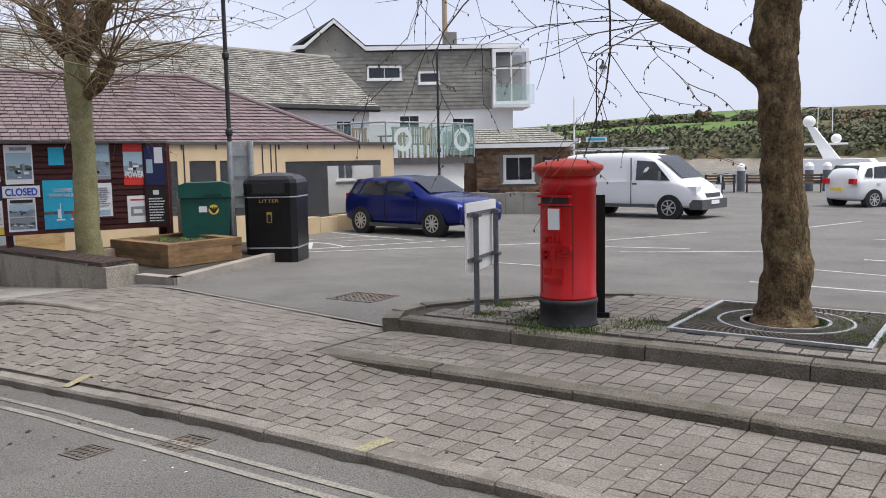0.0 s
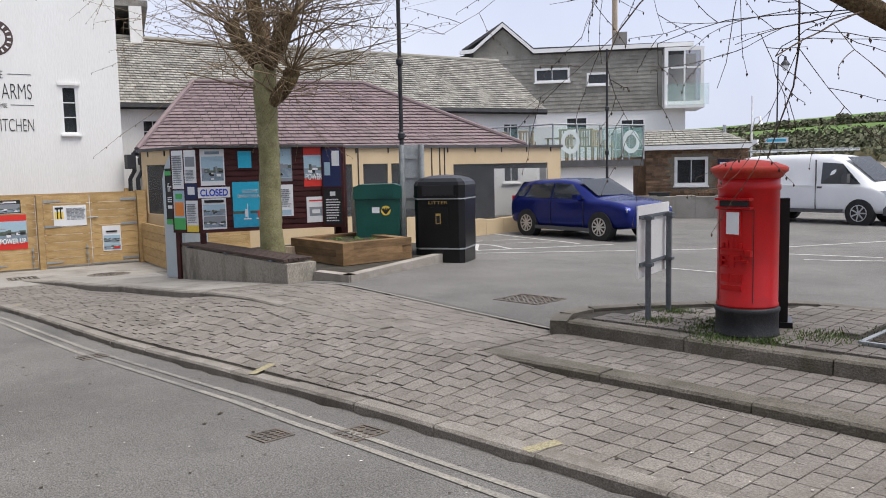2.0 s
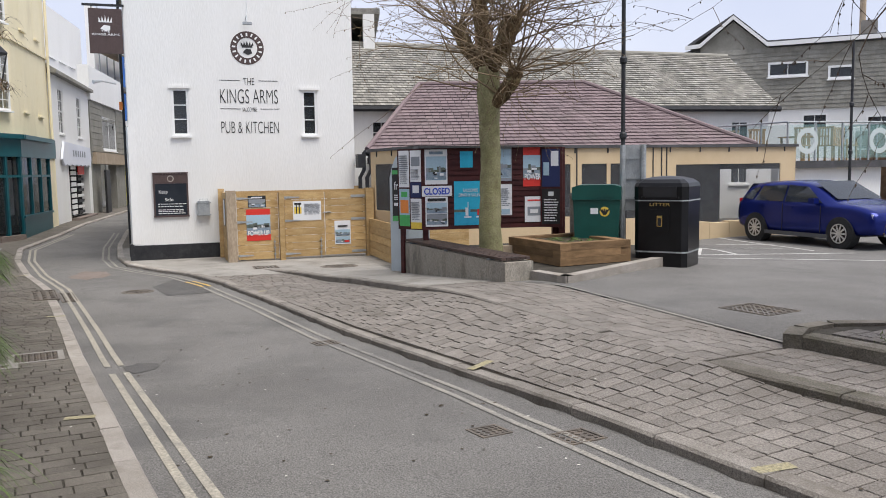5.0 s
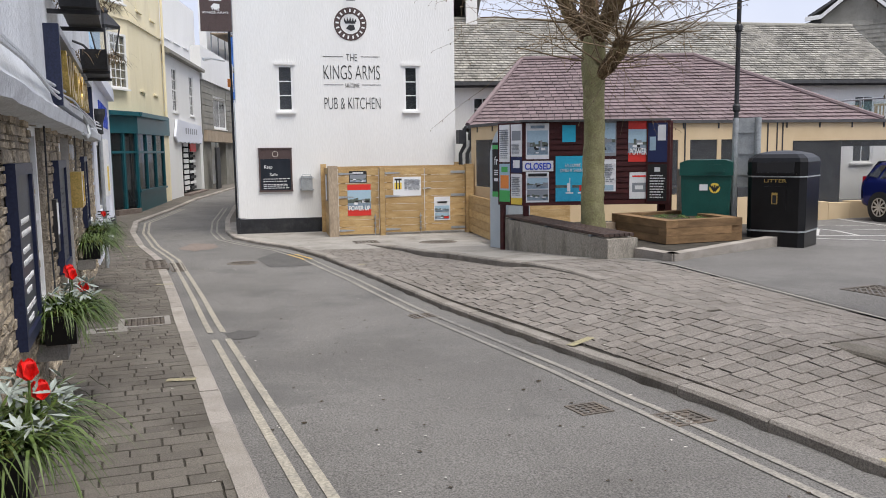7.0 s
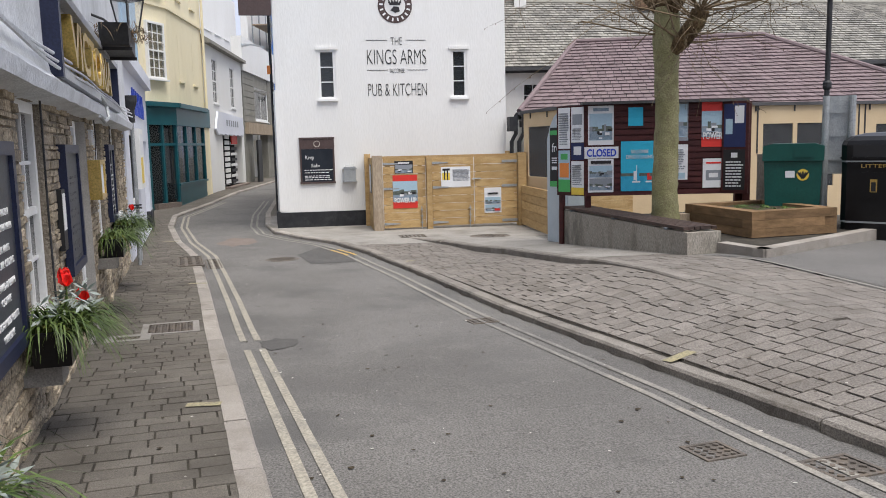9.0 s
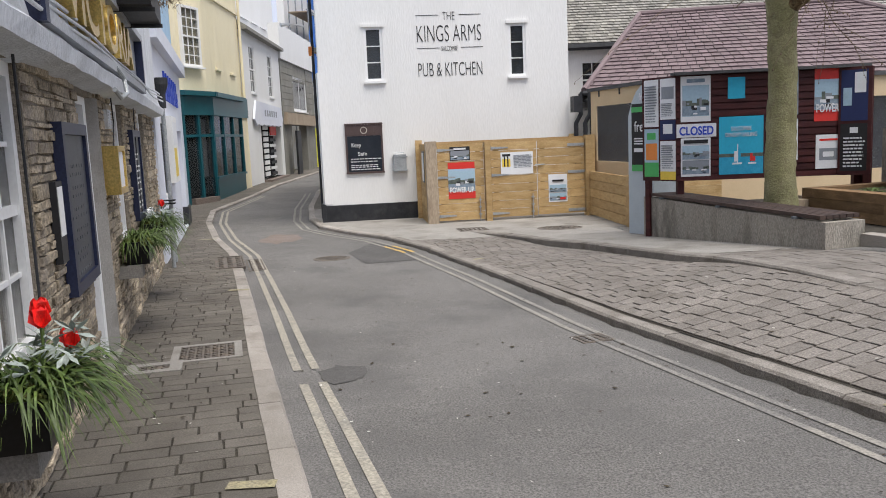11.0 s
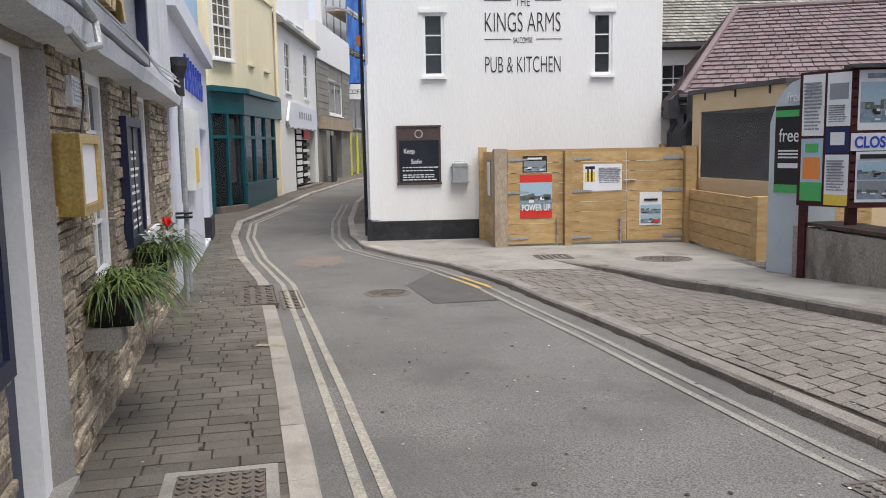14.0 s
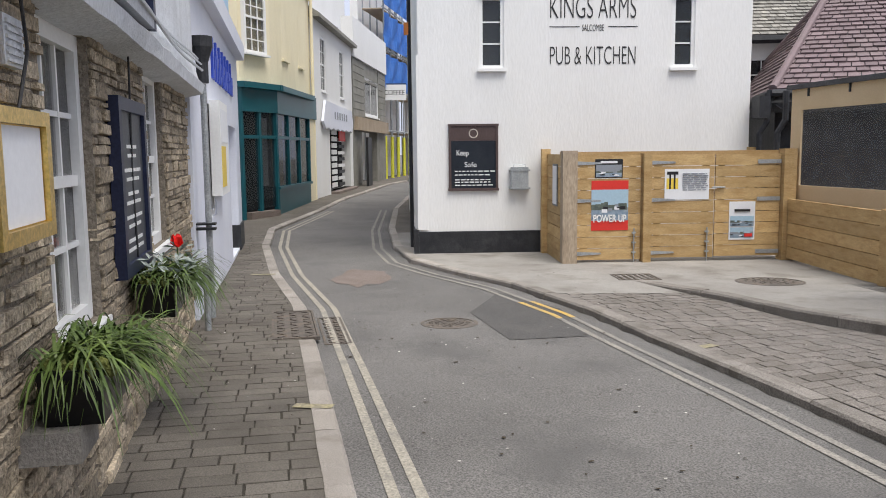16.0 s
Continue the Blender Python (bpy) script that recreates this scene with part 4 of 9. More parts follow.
for x0, w, zb in ((3.66, 0.96, -0.6), (4.78, 0.96, -0.58), (5.76, 1.0, -0.57)):
    g = plank_panel("gate", pose(GX, x0, 0, 0, 0, 90), w, zb, 0.98, 9, "softwood plank gate leaf with galvanised strap hinges", "timber gate leaves")
    for z in (0.86, 0.3, -0.5):
        hx = 0.0 if x0 < 5 else w - 0.36
        part("strap_hinge", prism(bmesh.new(), ((hx, z - 0.03), (hx + 0.36, z - (0.012 if x0 < 5 else 0.03)), (hx + 0.36, z + (0.012 if x0 < 5 else 0.03)), (hx, z + 0.03)), -0.034, -0.027), GALV, g)
    bxx = w - 0.1 if x0 < 5 else 0.03
    if x0 < 5.5:
        bm = bmesh.new()
        tube(bm, [(bxx, -0.045, -0.66), (bxx, -0.045, -0.12)], [0.01] * 2, 8)
        for z in (-0.5, -0.35, -0.2):
            bx(bm, bxx - 0.03, bxx + 0.03, -0.055, -0.026, z, z + 0.025)
        part("drop_bolt", bm, GALV, g)
    if x0 > 5:
        tube(bm := bmesh.new(), [(-0.06, -0.045, 0.48), (0.14, -0.045, 0.48)], [0.012] * 2, 8)
        part("slide_bolt", bm, GALV, g)
for x0, z1, wdt, mt, lab in ((3.42, 1.05, 0.22, OLDPOST, "weathered square timber gate post"), (4.64, 1.0, 0.12, TIMBER, "softwood post between gate leaves"), (6.77, 1.05, 0.19, TIMBER, "stout softwood gate post")):
    tagged(part("gate_post", box(GX - 0.08, GX + 0.12, x0, x0 + wdt, -0.8, z1), mt, None, "", 0.008), lab, "post", "gate posts")
tagged(part("gate_rail", box(GX - 0.14, GX - 0.09, 3.42, 6.95, 0.97, 1.03), TIMBER, None, "", 0.006), "softwood top rail behind the gates", "rail")
side = plank_panel("side_fence", pose(-20.6, 3.44, 0, 0, 0, 0), 1.28, -0.66, 1.0, 9, "short plank fence between wall and gate post")
part("notice_frame", box(0.72, 1.1, -0.036, -0.024, 0.2, 0.85), DARKSTEEL, side, "dark framed notice")
part("notice", box(0.75, 1.07, -0.042, -0.037, 0.23, 0.82), PAPER, side, "white paper notice")
for (x, y) in ((-20.5, 3.4), (-20.6, 6.9)):
    tagged(part("fence_post", box(x - 0.07, x + 0.07, y - 0.07, y + 0.07, -0.8, 1.08), TIMBER, None, "", 0.008), "softwood fence post beside the gates", "post", "fence posts")
lowf = plank_panel("low_fence", pose(-19.1, 6.86, 0, 0, 0, 0), 2.75, -0.6, 0.3, 5, "low plank barrier beside the marquee")
lowf.rotation_euler[2] = radians(-2)
tagged(part("fence_post", box(-16.4, -16.2, 6.68, 6.88, -0.7, 0.33), TIMBER, None, "", 0.01), "thick softwood end post of the low fence", "post", "fence posts")
lowf2 = plank_panel("low_fence", pose(-16.3, 6.9, 0, 0, 0, 90), 1.5, -0.58, 0.25, 5, "low plank barrier beside the marquee")


def poster(m, w, h, base, bits, label, group="posters on the gates"):
    """A sheet with printed blocks: (x0, x1, z0, z1, material), as fractions of the sheet."""
    t = thing("poster", m, label, "poster", group)
    part("sheet", box(-w / 2, w / 2, -0.004, 0, 0, h), base, t)
    for i, (a, b, c, d, mt) in enumerate(bits):
        part("print", box(-w / 2 + a * w, -w / 2 + b * w, -0.0055 - 0.0004 * i, -0.0042, c * h, d * h), mt, t)
    return t


def text_rows(a, b, z0, z1, n, mt=None, seed=1):
    """Lines of print too small to read, broken into words."""
    rng = random.Random(seed + n)
    out, k = [], int(n * 1.6)
    for i in range(k):
        x, e = a, b - rng.uniform(0, 0.25) * (b - a)
        while x < e:
            w = min(e, x + rng.uniform(0.08, 0.22))
            out.append((x, w, z0 + (z1 - z0) * i / k, z0 + (z1 - z0) * (i + 0.45) / k, mt or P_GREY))
            x = w + 0.03
    return out


def photo(a, b, c, d, seed, sky=None):
    """A printed photograph: sky above, a ridge of hills, water and small boats."""
    rng = random.Random(seed)
    h, w = d - c, b - a
    out = [(a, b, c, d, sky or P_SKY), (a, b, c + 0.02 * h, c + 0.36 * h, P_STEEL)]
    x = a
    while x < b - 0.01:
        e = min(b, x + rng.uniform(0.08, 0.2) * w)
        out.append((x, e, c + 0.34 * h, c + rng.uniform(0.42, 0.6) * h, P_HILL if rng.random() < 0.7 else P_GREY))
        x = e
    for _ in range(7):
        x, z = rng.uniform(a, b - 0.2 * w), c + rng.uniform(0.05, 0.4) * h
        out.append((x, x + rng.uniform(0.08, 0.2) * w, z, z + rng.uniform(0.04, 0.12) * h, rng.choice((PAPER, P_BLACK, P_BLACK, P_GREY, PAPER))))
    return out


gm = lambda y, z: pose(GX + 0.027, y, z, 0, 0, 90)
pw = poster(gm(4.15, -0.15), 0.56, 0.75, P_RED, photo(0, 1, 0.2, 0.82, 3), "red and grey boat poster pinned to gate planks")
lettering("poster_title", "POWER UP", WHITE_P, pw, 0, -0.014, 0.13, 0.11, 0.5, thin=-0.02)
poster(gm(4.13, 0.64), 0.42, 0.28, P_BLACK, photo(0.04, 0.96, 0.05, 0.7, 9, P_GREY) + [(0.2, 0.8, 0.78, 0.9, PAPER)], "dark photo poster pinned to gate planks")
poster(gm(5.32, 0.3), 0.68, 0.46, PAPER, [(0.04, 0.3, 0.35, 0.7, P_YEL), (0.1, 0.14, 0.35, 0.85, P_BLACK), (0.2, 0.24, 0.35, 0.9, P_BLACK), (0.05, 0.3, 0.82, 0.92, P_BLACK)] + text_rows(0.4, 0.98, 0.3, 0.9, 6), "white notice with palm trees on gate planks")
poster(gm(6.18, -0.32), 0.4, 0.58, PAPER, photo(0.05, 0.95, 0.05, 0.32, 5) + photo(0.05, 0.95, 0.36, 0.62, 6) + [(0.6, 0.9, 0.08, 0.16, P_RED), (0.2, 0.8, 0.74, 0.8, P_BLACK)], "white poster with small pictures on gate planks")


# ---- stone inn beside the footway ----
inn_l = thing("stone_inn", WALL_M, "low stone inn with grey render above a moulded ledge", "building")
LW = ((5.76, 6.66, 0.18, 1.6), (8.3, 9.2, -0.6, 1.56), (10.24, 11.08, 0.28, 1.6), (12.7, 13.55, 0.4, 1.64))
inn_l_wall = part("wall", holed_wall(bmesh.new(), -6, 15.3, -1.2, 1.66, LW, 0.03, 0.5), MORTAR, inn_l)
part("end_wall", box(15.0, 15.3, 0.5, 6, -1.2, 6.2), RENDER_G, inn_l)
part("end_wall", box(-6, -5.7, 0.5, 6, -1.2, 6.2), RENDER_G, inn_l)
part("back_wall", box(-6, 15.3, 6, 6.3, -1.2, 6.2), RENDER_G, inn_l)
part("roof", prism(bmesh.new(), ((-6.2, 6.2), (15.5, 6.2), (15.5, 6.5), (-6.2, 6.5)), -0.3, 6.4), SLATE_G, inn_l)
bm = bmesh.new()
prof = ((0.03, 1.6), (-0.14, 1.63), (-0.16, 1.72), (-0.1, 1.78), (-0.06, 1.95), (-0.04, 6.2), (0.4, 6.2), (0.4, 1.6))
rows = []
rng = random.Random(2)
for i in range(72):
    s = -6 + 21.35 * i / 71
    rows.append([bm.verts.new((s, y + rng.uniform(-0.006, 0.006), z + rng.uniform(-0.006, 0.006))) for y, z in prof])
for r0, r1 in zip(rows, rows[1:]):
    for q in range(len(prof)):
        bm.faces.new((r0[q], r1[q], r1[(q + 1) % len(prof)], r0[(q + 1) % len(prof)]))
bm.faces.new(rows[0][::-1])
bm.faces.new(rows[-1])
part("rendered_upper_wall", bm, RENDER_G, inn_l, "pale grey rough render over a ledge")
for x0, x1, z0, z1 in (LW[0], LW[2], LW[3]):
    sash_window(inn_l, x0, x1, z0, z1, 0.05, 3, 4, 0.075, GLASS, label="white sash window with glazing bars")
dr = part("door", box(8.3, 8.91, 0.16, 0.2, -0.55, 1.5), NAVY, inn_l, "dark navy door in a shallow recess")
for z0, z1 in ((-0.4, 0.3), (0.42, 1.32)):
    for x0, x1 in ((8.38, 8.56), (8.62, 8.8)):
        part("door_panel", box(x0, x1, 0.148, 0.161, z0, z1), NAVY, dr, "", 0.006)
part("door_jamb", box(8.91, 9.04, 0.07, 0.2, -0.55, 1.5), WHITE_P, inn_l, "white painted door jamb", 0.006)
part("door_jamb", box(8.3, 8.36, 0.09, 0.16, -0.55, 1.5), WHITE_P, inn_l, "white painted door jamb", 0.006)
part("door_head", box(8.3, 9.04, 0.07, 0.2, 1.5, 1.56), WHITE_P, inn_l, "white painted door head", 0.006)
part("porch_reveal", slab(bmesh.new(), ((9.042, 0.075), (9.19, 0.0), (9.199, 0.3), (9.042, 0.3)), -0.6, 1.56), CONCRETE, inn_l, "cement-rendered reveal")
part("door_step", box(8.3, 9.18, -0.02, 0.5, -0.7, -0.44), CONCRETE, inn_l, "worn concrete threshold", 0.012)
vent = part("vent_grille", box(9.74, 9.94, -0.006, 0.04, 1.34, 1.5), RENDER_G, inn_l, "small pale vent grille")
for k in range(6):
    part("louvre", box(9.755, 9.925, -0.014, -0.0061, 1.352 + k * 0.024, 1.364 + k * 0.024), RENDER_G, vent)
part("corbel", box(9.68, 9.94, -0.17, 0.05, 0.05, 0.158), CONCRETE, inn_l, "projecting stone corbel", 0.02)
part("corbel", box(5.3, 5.56, -0.17, 0.05, 0.0, 0.118), CONCRETE, inn_l, "projecting stone corbel", 0.02)
for y, z, r in ((-0.16, 1.83, 0.012), (-0.15, 1.87, 0.01), (-0.12, 1.91, 0.012)):
    pts = [(s, y + 0.015 * math.sin(s * 1.7 + z * 9), z + 0.02 * math.sin(s * 0.9 + z * 20)) for s in np.arange(2.0, 15.2, 0.35)]
    part("cable", tube(bmesh.new(), pts, [r] * len(pts), 6), RENDER_G, inn_l)
part("cable", tube(bmesh.new(), [(9.2, -0.16, 1.8), (9.35, -0.2, 1.72), (9.3, -0.22, 1.6), (9.0, -0.2, 1.55), (8.8, -0.18, 1.6)], [0.018] * 5, 8), GALV, inn_l, "looped grey cable")
part("cable", tube(bmesh.new(), [(9.85, -0.03, 1.6), (9.9, -0.03, 1.4), (9.75, -0.03, 1.19)], [0.006] * 3, 6), BLACK_P, inn_l)
part("cable", tube(bmesh.new(), [(11.85, -0.03, 1.6), (11.84, -0.02, 0.9), (11.86, -0.03, 0.2)], [0.006] * 3, 6), BLACK_P, inn_l)
part("cable", tube(bmesh.new(), [(6.3, -0.03, 1.6), (6.35, -0.02, 0.9), (6.3, -0.03, 0.3), (6.1, -0.06, 0.0)], [0.007] * 4, 6), BLACK_P, inn_l)


def wall_board(s0, s1, z0, z1, label, seed):
    t = thing("menu_board", WALL_M @ pose((s0 + s1) / 2, 0.0, z0), label, "notice board", "framed boards on the stone wall")
    w, h = s1 - s0, z1 - z0
    part("panel", box(-w / 2 + 0.06, w / 2 - 0.06, -0.018, 0.02, 0.06, h - 0.06), SIGNGREY, t)
    for a, b, c, d in ((-w / 2, -w / 2 + 0.07, 0, h), (w / 2 - 0.07, w / 2, 0, h), (-w / 2 + 0.07, w / 2 - 0.07, 0, 0.07), (-w / 2 + 0.07, w / 2 - 0.07, h - 0.07, h)):
        part("frame_rail", box(a, b, -0.04, 0.02, c, d), NAVY, t, "", 0.006)
    rng = random.Random(seed)
    return t, w, h, rng


for s0, s1, z0, z1, lines, sd in ((4.4, 5.24, 0.27, 1.33, ("BEER GARDEN", "CHILDRENS PLAY AREA", "CASK ALES", "& LOCAL CIDERS", "BREWED & BEAN", "COFFEE", "DOGS & MUDDY BOOTS", "WELCOME", "ROOMS AVAILABLE"), 1), (7.28, 8.2, 0.32, 1.33, (), 2), (11.42, 12.3, 0.4, 1.36, None, 3)):
    t, w, h, rng = wall_board(s0, s1, z0, z1, "navy-framed grey board with white lettering on stone", sd)
    if lines:
        for i, tx in enumerate(lines):
            lettering("lettering", tx, WHITE_P, t, 0, -0.02, h - 0.36 - i * 0.072 - (0.03 * (i // 2)), 0.034, min(w * 0.62, 0.036 * len(tx)), thin=0.012)
    else:
        bm = bmesh.new()
        for i in range(12):
            ww = rng.uniform(0.14, 0.3) * w
            zr = h - 0.27 - i * 0.05 - 0.03 * (i // 2)
            x = -ww
            while x < ww:
                e = min(ww, x + rng.uniform(0.03, 0.1))
                bx(bm, x, e, -0.021, -0.0175, zr, zr + 0.02)
                x = e + 0.015
        part("lettering", bm, WHITE_P if lines is None else SIGNGREY, t, "rows of small white lettering")
plq = thing("wall_plaque", WALL_M @ pose(7.12, 0.0, 0.75), "small black and white enamel plaque", "plaque")
part("plate", box(-0.09, 0.09, -0.02, 0.02, -0.2, 0.25), P_BLACK, plq, "", 0.004)
part("panel", box(-0.07, 0.07, -0.024, -0.0205, -0.05, 0.22), WHITE_P, plq)

menu = thing("menu_case", WALL_M @ pose(9.52, 0.0, 0.8), "brass-framed menu case fixed to the stone pier", "menu case")
part("case", box(-0.27, 0.27, -0.09, 0.02, 0, 0.39), GOLD, menu, "brass case", 0.012)
part("menu_sheet", box(-0.21, 0.21, -0.095, -0.091, 0.05, 0.34), PAPER, menu)
bm = bmesh.new()
for a, b, c, d in ((-0.27, -0.22, 0, 0.39), (0.22, 0.27, 0, 0.39), (-0.22, 0.22, 0, 0.045), (-0.22, 0.22, 0.345, 0.39)):
    bx(bm, a, b, -0.112, -0.0901, c, d)
part("front_frame", bm, GOLD, menu, "", 0.004)

ins = thing("inn_sign", WALL_M @ pose(9.2, -0.05, 2.07), "long framed grey sign with gilt raised letters", "sign")
part("panel", box(-2.72, 2.72, -0.04, 0.06, -0.25, 0.25), SIGNPALE, ins, "pale grey glossy panel", 0.01)
for a, b, c, d in ((-2.8, -2.71, -0.31, 0.31), (2.71, 2.8, -0.31, 0.31), (-2.71, 2.71, -0.31, -0.245), (-2.71, 2.71, 0.245, 0.31)):
    part("frame", box(a, b, -0.12, 0.07, c, d), NAVY if abs(a) > 2.6 and b - a < 1 else SIGNPALE, ins, "", 0.01)
lettering("gilt_letters", "VICTORIA", GOLD, ins, -0.35, -0.075, -0.16, 0.34, 3.7, depth=0.05, label="raised gold letters", thin=-0.02)


def leaf_blades(bm, rng, cx, cy, cz, n, length, spread, width=0.014, lean=(0, 0)):
    """Arching strap leaves from a crown."""
    for _ in range(n):
        a = rng.uniform(0, 2 * math.pi)
        L = length * rng.uniform(0.55, 1.1)
        ox, oy = cx + rng.uniform(-spread, spread), cy + rng.uniform(-spread * 0.4, spread * 0.4)
        d = Vector((math.cos(a) + lean[0], math.sin(a) * 0.8 + lean[1], 0))
        s = Vector((-d.y, d.x, 0)).normalized() * width * rng.uniform(0.5, 1.1)
        up = rng.uniform(0.45, 1.0)
        prev = None
        for k in range(6):
            f = k / 5
            p = Vector((ox, oy, cz)) + d * (L * f * 0.75) + Vector((0, 0, L * (up * f - 0.95 * f * f)))
            w = s * (1 - f) ** 0.6 if k < 5 else s * 0.08
            cur = (bm.verts.new(p - w), bm.verts.new(p + w))
            if prev:
                bm.faces.new((prev[0], prev[1], cur[1], cur[0]))
            prev = cur


def planter(name, m, w, seed, tulips, silver, label, big=1.0):
    """A black trough on the wall with strap leaves, silver foliage, moss and tulips."""
    t = thing(name, m, label, "window box", "planted troughs on the stone inn")
    bm = bmesh.new()
    prof = ((0.85, 0), (1.0, 0.17), (1.06, 0.17), (1.06, 0.2), (0.96, 0.2), (0.9, 0.12))
    hw, hd = w / 2, 0.1
    rings = [[bm.verts.new((sx * hw * k, sy * hd * (0.6 + 0.4 * k), z)) for sx, sy in ((-1, -1), (1, -1), (1, 1), (-1, 1))] for k, z in prof]
    for a, b in zip(rings, rings[1:]):
        for i in range(4):
            bm.faces.new((a[i], a[(i + 1) % 4], b[(i + 1) % 4], b[i]))
    bm.faces.new(rings[0][::-1])
    bm.faces.new(rings[-1])
    part("trough", bm, BLACK_G, t, "black plastic trough", 0.004)
    rng = random.Random(seed)
    bm = bmesh.new()
    for _ in range(140):
        x, y = rng.uniform(-hw, hw), rng.uniform(-0.13, 0.1)
        bmesh.ops.create_icosphere(bm, subdivisions=1, radius=rng.uniform(0.012, 0.03), matrix=pose(x, y, 0.19 + rng.uniform(-0.01, 0.025)))
    part("moss", bm, MOSS, t)
    bm = bmesh.new()
    leaf_blades(bm, rng, 0, -0.02, 0.18, int(420 * big), 0.4 * big, hw * 0.95, 0.009, (0.1, -0.3))
    part("strap_leaves", bm, LEAF, t)
    if silver:
        bm = bmesh.new()
        for _ in range(silver):
            x, y, z = rng.uniform(-hw, hw), rng.uniform(-0.2, 0.05), 0.22 + rng.uniform(0, 0.16)
            a = rng.uniform(0, 6.28)
            for k in range(5):
                r = 0.045 + 0.02 * k
                q = pose(x, y, z, rng.uniform(-40, 40), rng.uniform(-40, 40), math.degrees(a) + (k - 2) * 32)
                f = [bm.verts.new(q @ Vector(v)) for v in ((0, 0, 0), (0.05, -0.012, 0.01), (0.085, 0, 0.012), (0.05, 0.012, 0.01))]
                bm.faces.new(f)
        part("silver_leaves", bm, LEAF_S, t, "silvery felted leaves")
    for x, y, z in tulips:
        part("tulip_stem", tube(bmesh.new(), [(x * 0.8, y * 0.6, 0.18), (x, y, z * 0.7 + 0.06), (x, y, z)], [0.005] * 3, 6), LEAF, t)
        bm = bmesh.new()
        for k in range(6):
            a = k * 60 + (30 if k > 2 else 0)
            q = pose(x, y, z, 0, 0, a)
            r = 0.03 if k < 3 else 0.024
            v = [bm.verts.new(q @ Vector(c)) for c in ((0.0, -0.012, 0), (r, -0.028, 0.025), (r * 0.95, -0.016, 0.065), (r * 0.8, 0, 0.08), (r * 0.95, 0.016, 0.065), (r, 0.028, 0.025), (0.0, 0.012, 0))]
            bm.faces.new(v)
        part("tulip", bm, TULIP, t, "red tulip flower")
    return t


planter("window_box", WALL_M @ pose(2.75, -0.14, 0.12), 0.6, 11, ((-0.1, -0.1, 0.42), (0.05, -0.12, 0.3)), 26, "black trough of silver foliage and red tulips", 1.15)
planter("window_box", WALL_M @ pose(5.46, -0.14, 0.12), 0.55, 12, ((-0.12, -0.08, 0.42), (0.0, -0.06, 0.43), (0.05, -0.14, 0.3)), 20, "black trough of strap leaves and red tulips", 1.2)
planter("window_box", WALL_M @ pose(9.98, -0.14, 0.16), 0.55, 13, (), 0, "black trough of green strap leaves on a corbel", 1.1)
planter("window_box", WALL_M @ pose(11.95, -0.14, 0.14), 0.6, 14, ((0.1, -0.08, 0.36),), 22, "black trough with one red tulip and silver leaves", 1.15)
tube(bm := bmesh.new(), [(14.8, -0.14, -0.7), (14.8, -0.14, 0.05)], [0.03] * 2, 10)
bol = part("footway_post", bm, GALV)
bol.matrix_world = WALL_M
tagged(bol, "short grey steel post at the wall's foot", "post")

lan = thing("wall_lantern", WALL_M @ pose(10.2, -0.42, 2.56), "black iron wall lantern with clear glass", "lantern")
bm = bmesh.new()
lathe(bm, [(0.17, 0.32), (0.18, 0.35), (0.09, 0.45), (0.04, 0.5), (0.05, 0.53), (0.01, 0.58)], 4)
part("cap", bm, BLACK_P, lan)
bm = bmesh.new()
for k in range(4):
    a = math.pi / 2 * k
    tube(bm, [(0.1 * math.cos(a), 0.1 * math.sin(a), 0), (0.165 * math.cos(a), 0.165 * math.sin(a), 0.32)], [0.009] * 2, 6)
lathe(bm, [(0.11, -0.02), (0.11, 0.0)], 4)
part("cage", bm, BLACK_P, lan)
lg = part("glass", lathe(bmesh.new(), [(0.095, 0.005), (0.155, 0.315)], 4), glass_mat("lantern_glass", (0.8, 0.84, 0.85), 0.25), lan)
part("bracket", tube(bmesh.new(), [(0, 0.45, 0.2), (0, 0.25, 0.12), (0, 0.05, -0.08), (0, 0, -0.02)], [0.014] * 4, 8), BLACK_P, lan)
for s, z, sd in ((7.4, 2.62, 21), (10.3, 2.4, 22)):
    hb = thing("balcony_trough", WALL_M @ pose(s, -0.3, z), "dark trailing-plant trough on iron brackets", "window box", "troughs over the inn sign")
    rng = random.Random(sd)
    bm = bmesh.new()
    prism(bm, ((-0.75, 0.16), (-0.65, -0.05), (0.65, -0.05), (0.75, 0.16)), -0.14, 0.14)
    part("trough", bm, BLACK_P, hb, "", 0.02)
    bm = bmesh.new()
    leaf_blades(bm, rng, 0, 0, 0.12, 220, 0.3, 0.7, 0.007, (0, -0.2))
    part("dry_foliage", bm, TWIG, hb, "brown dried foliage")
    for dx in (-0.5, 0.5):
        part("bracket", box(dx - 0.015, dx + 0.015, -0.16, 0.33, -0.09, -0.055), BLACK_P, hb)


# ---- buildings along the bend ----
def facade(p0, p1):
    a = math.degrees(math.atan2(p1[1] - p0[1], p1[0] - p0[0]))
    return pose(p0[0], p0[1], 0, 0, 0, a), math.hypot(p1[0] - p0[0], p1[1] - p0[1])


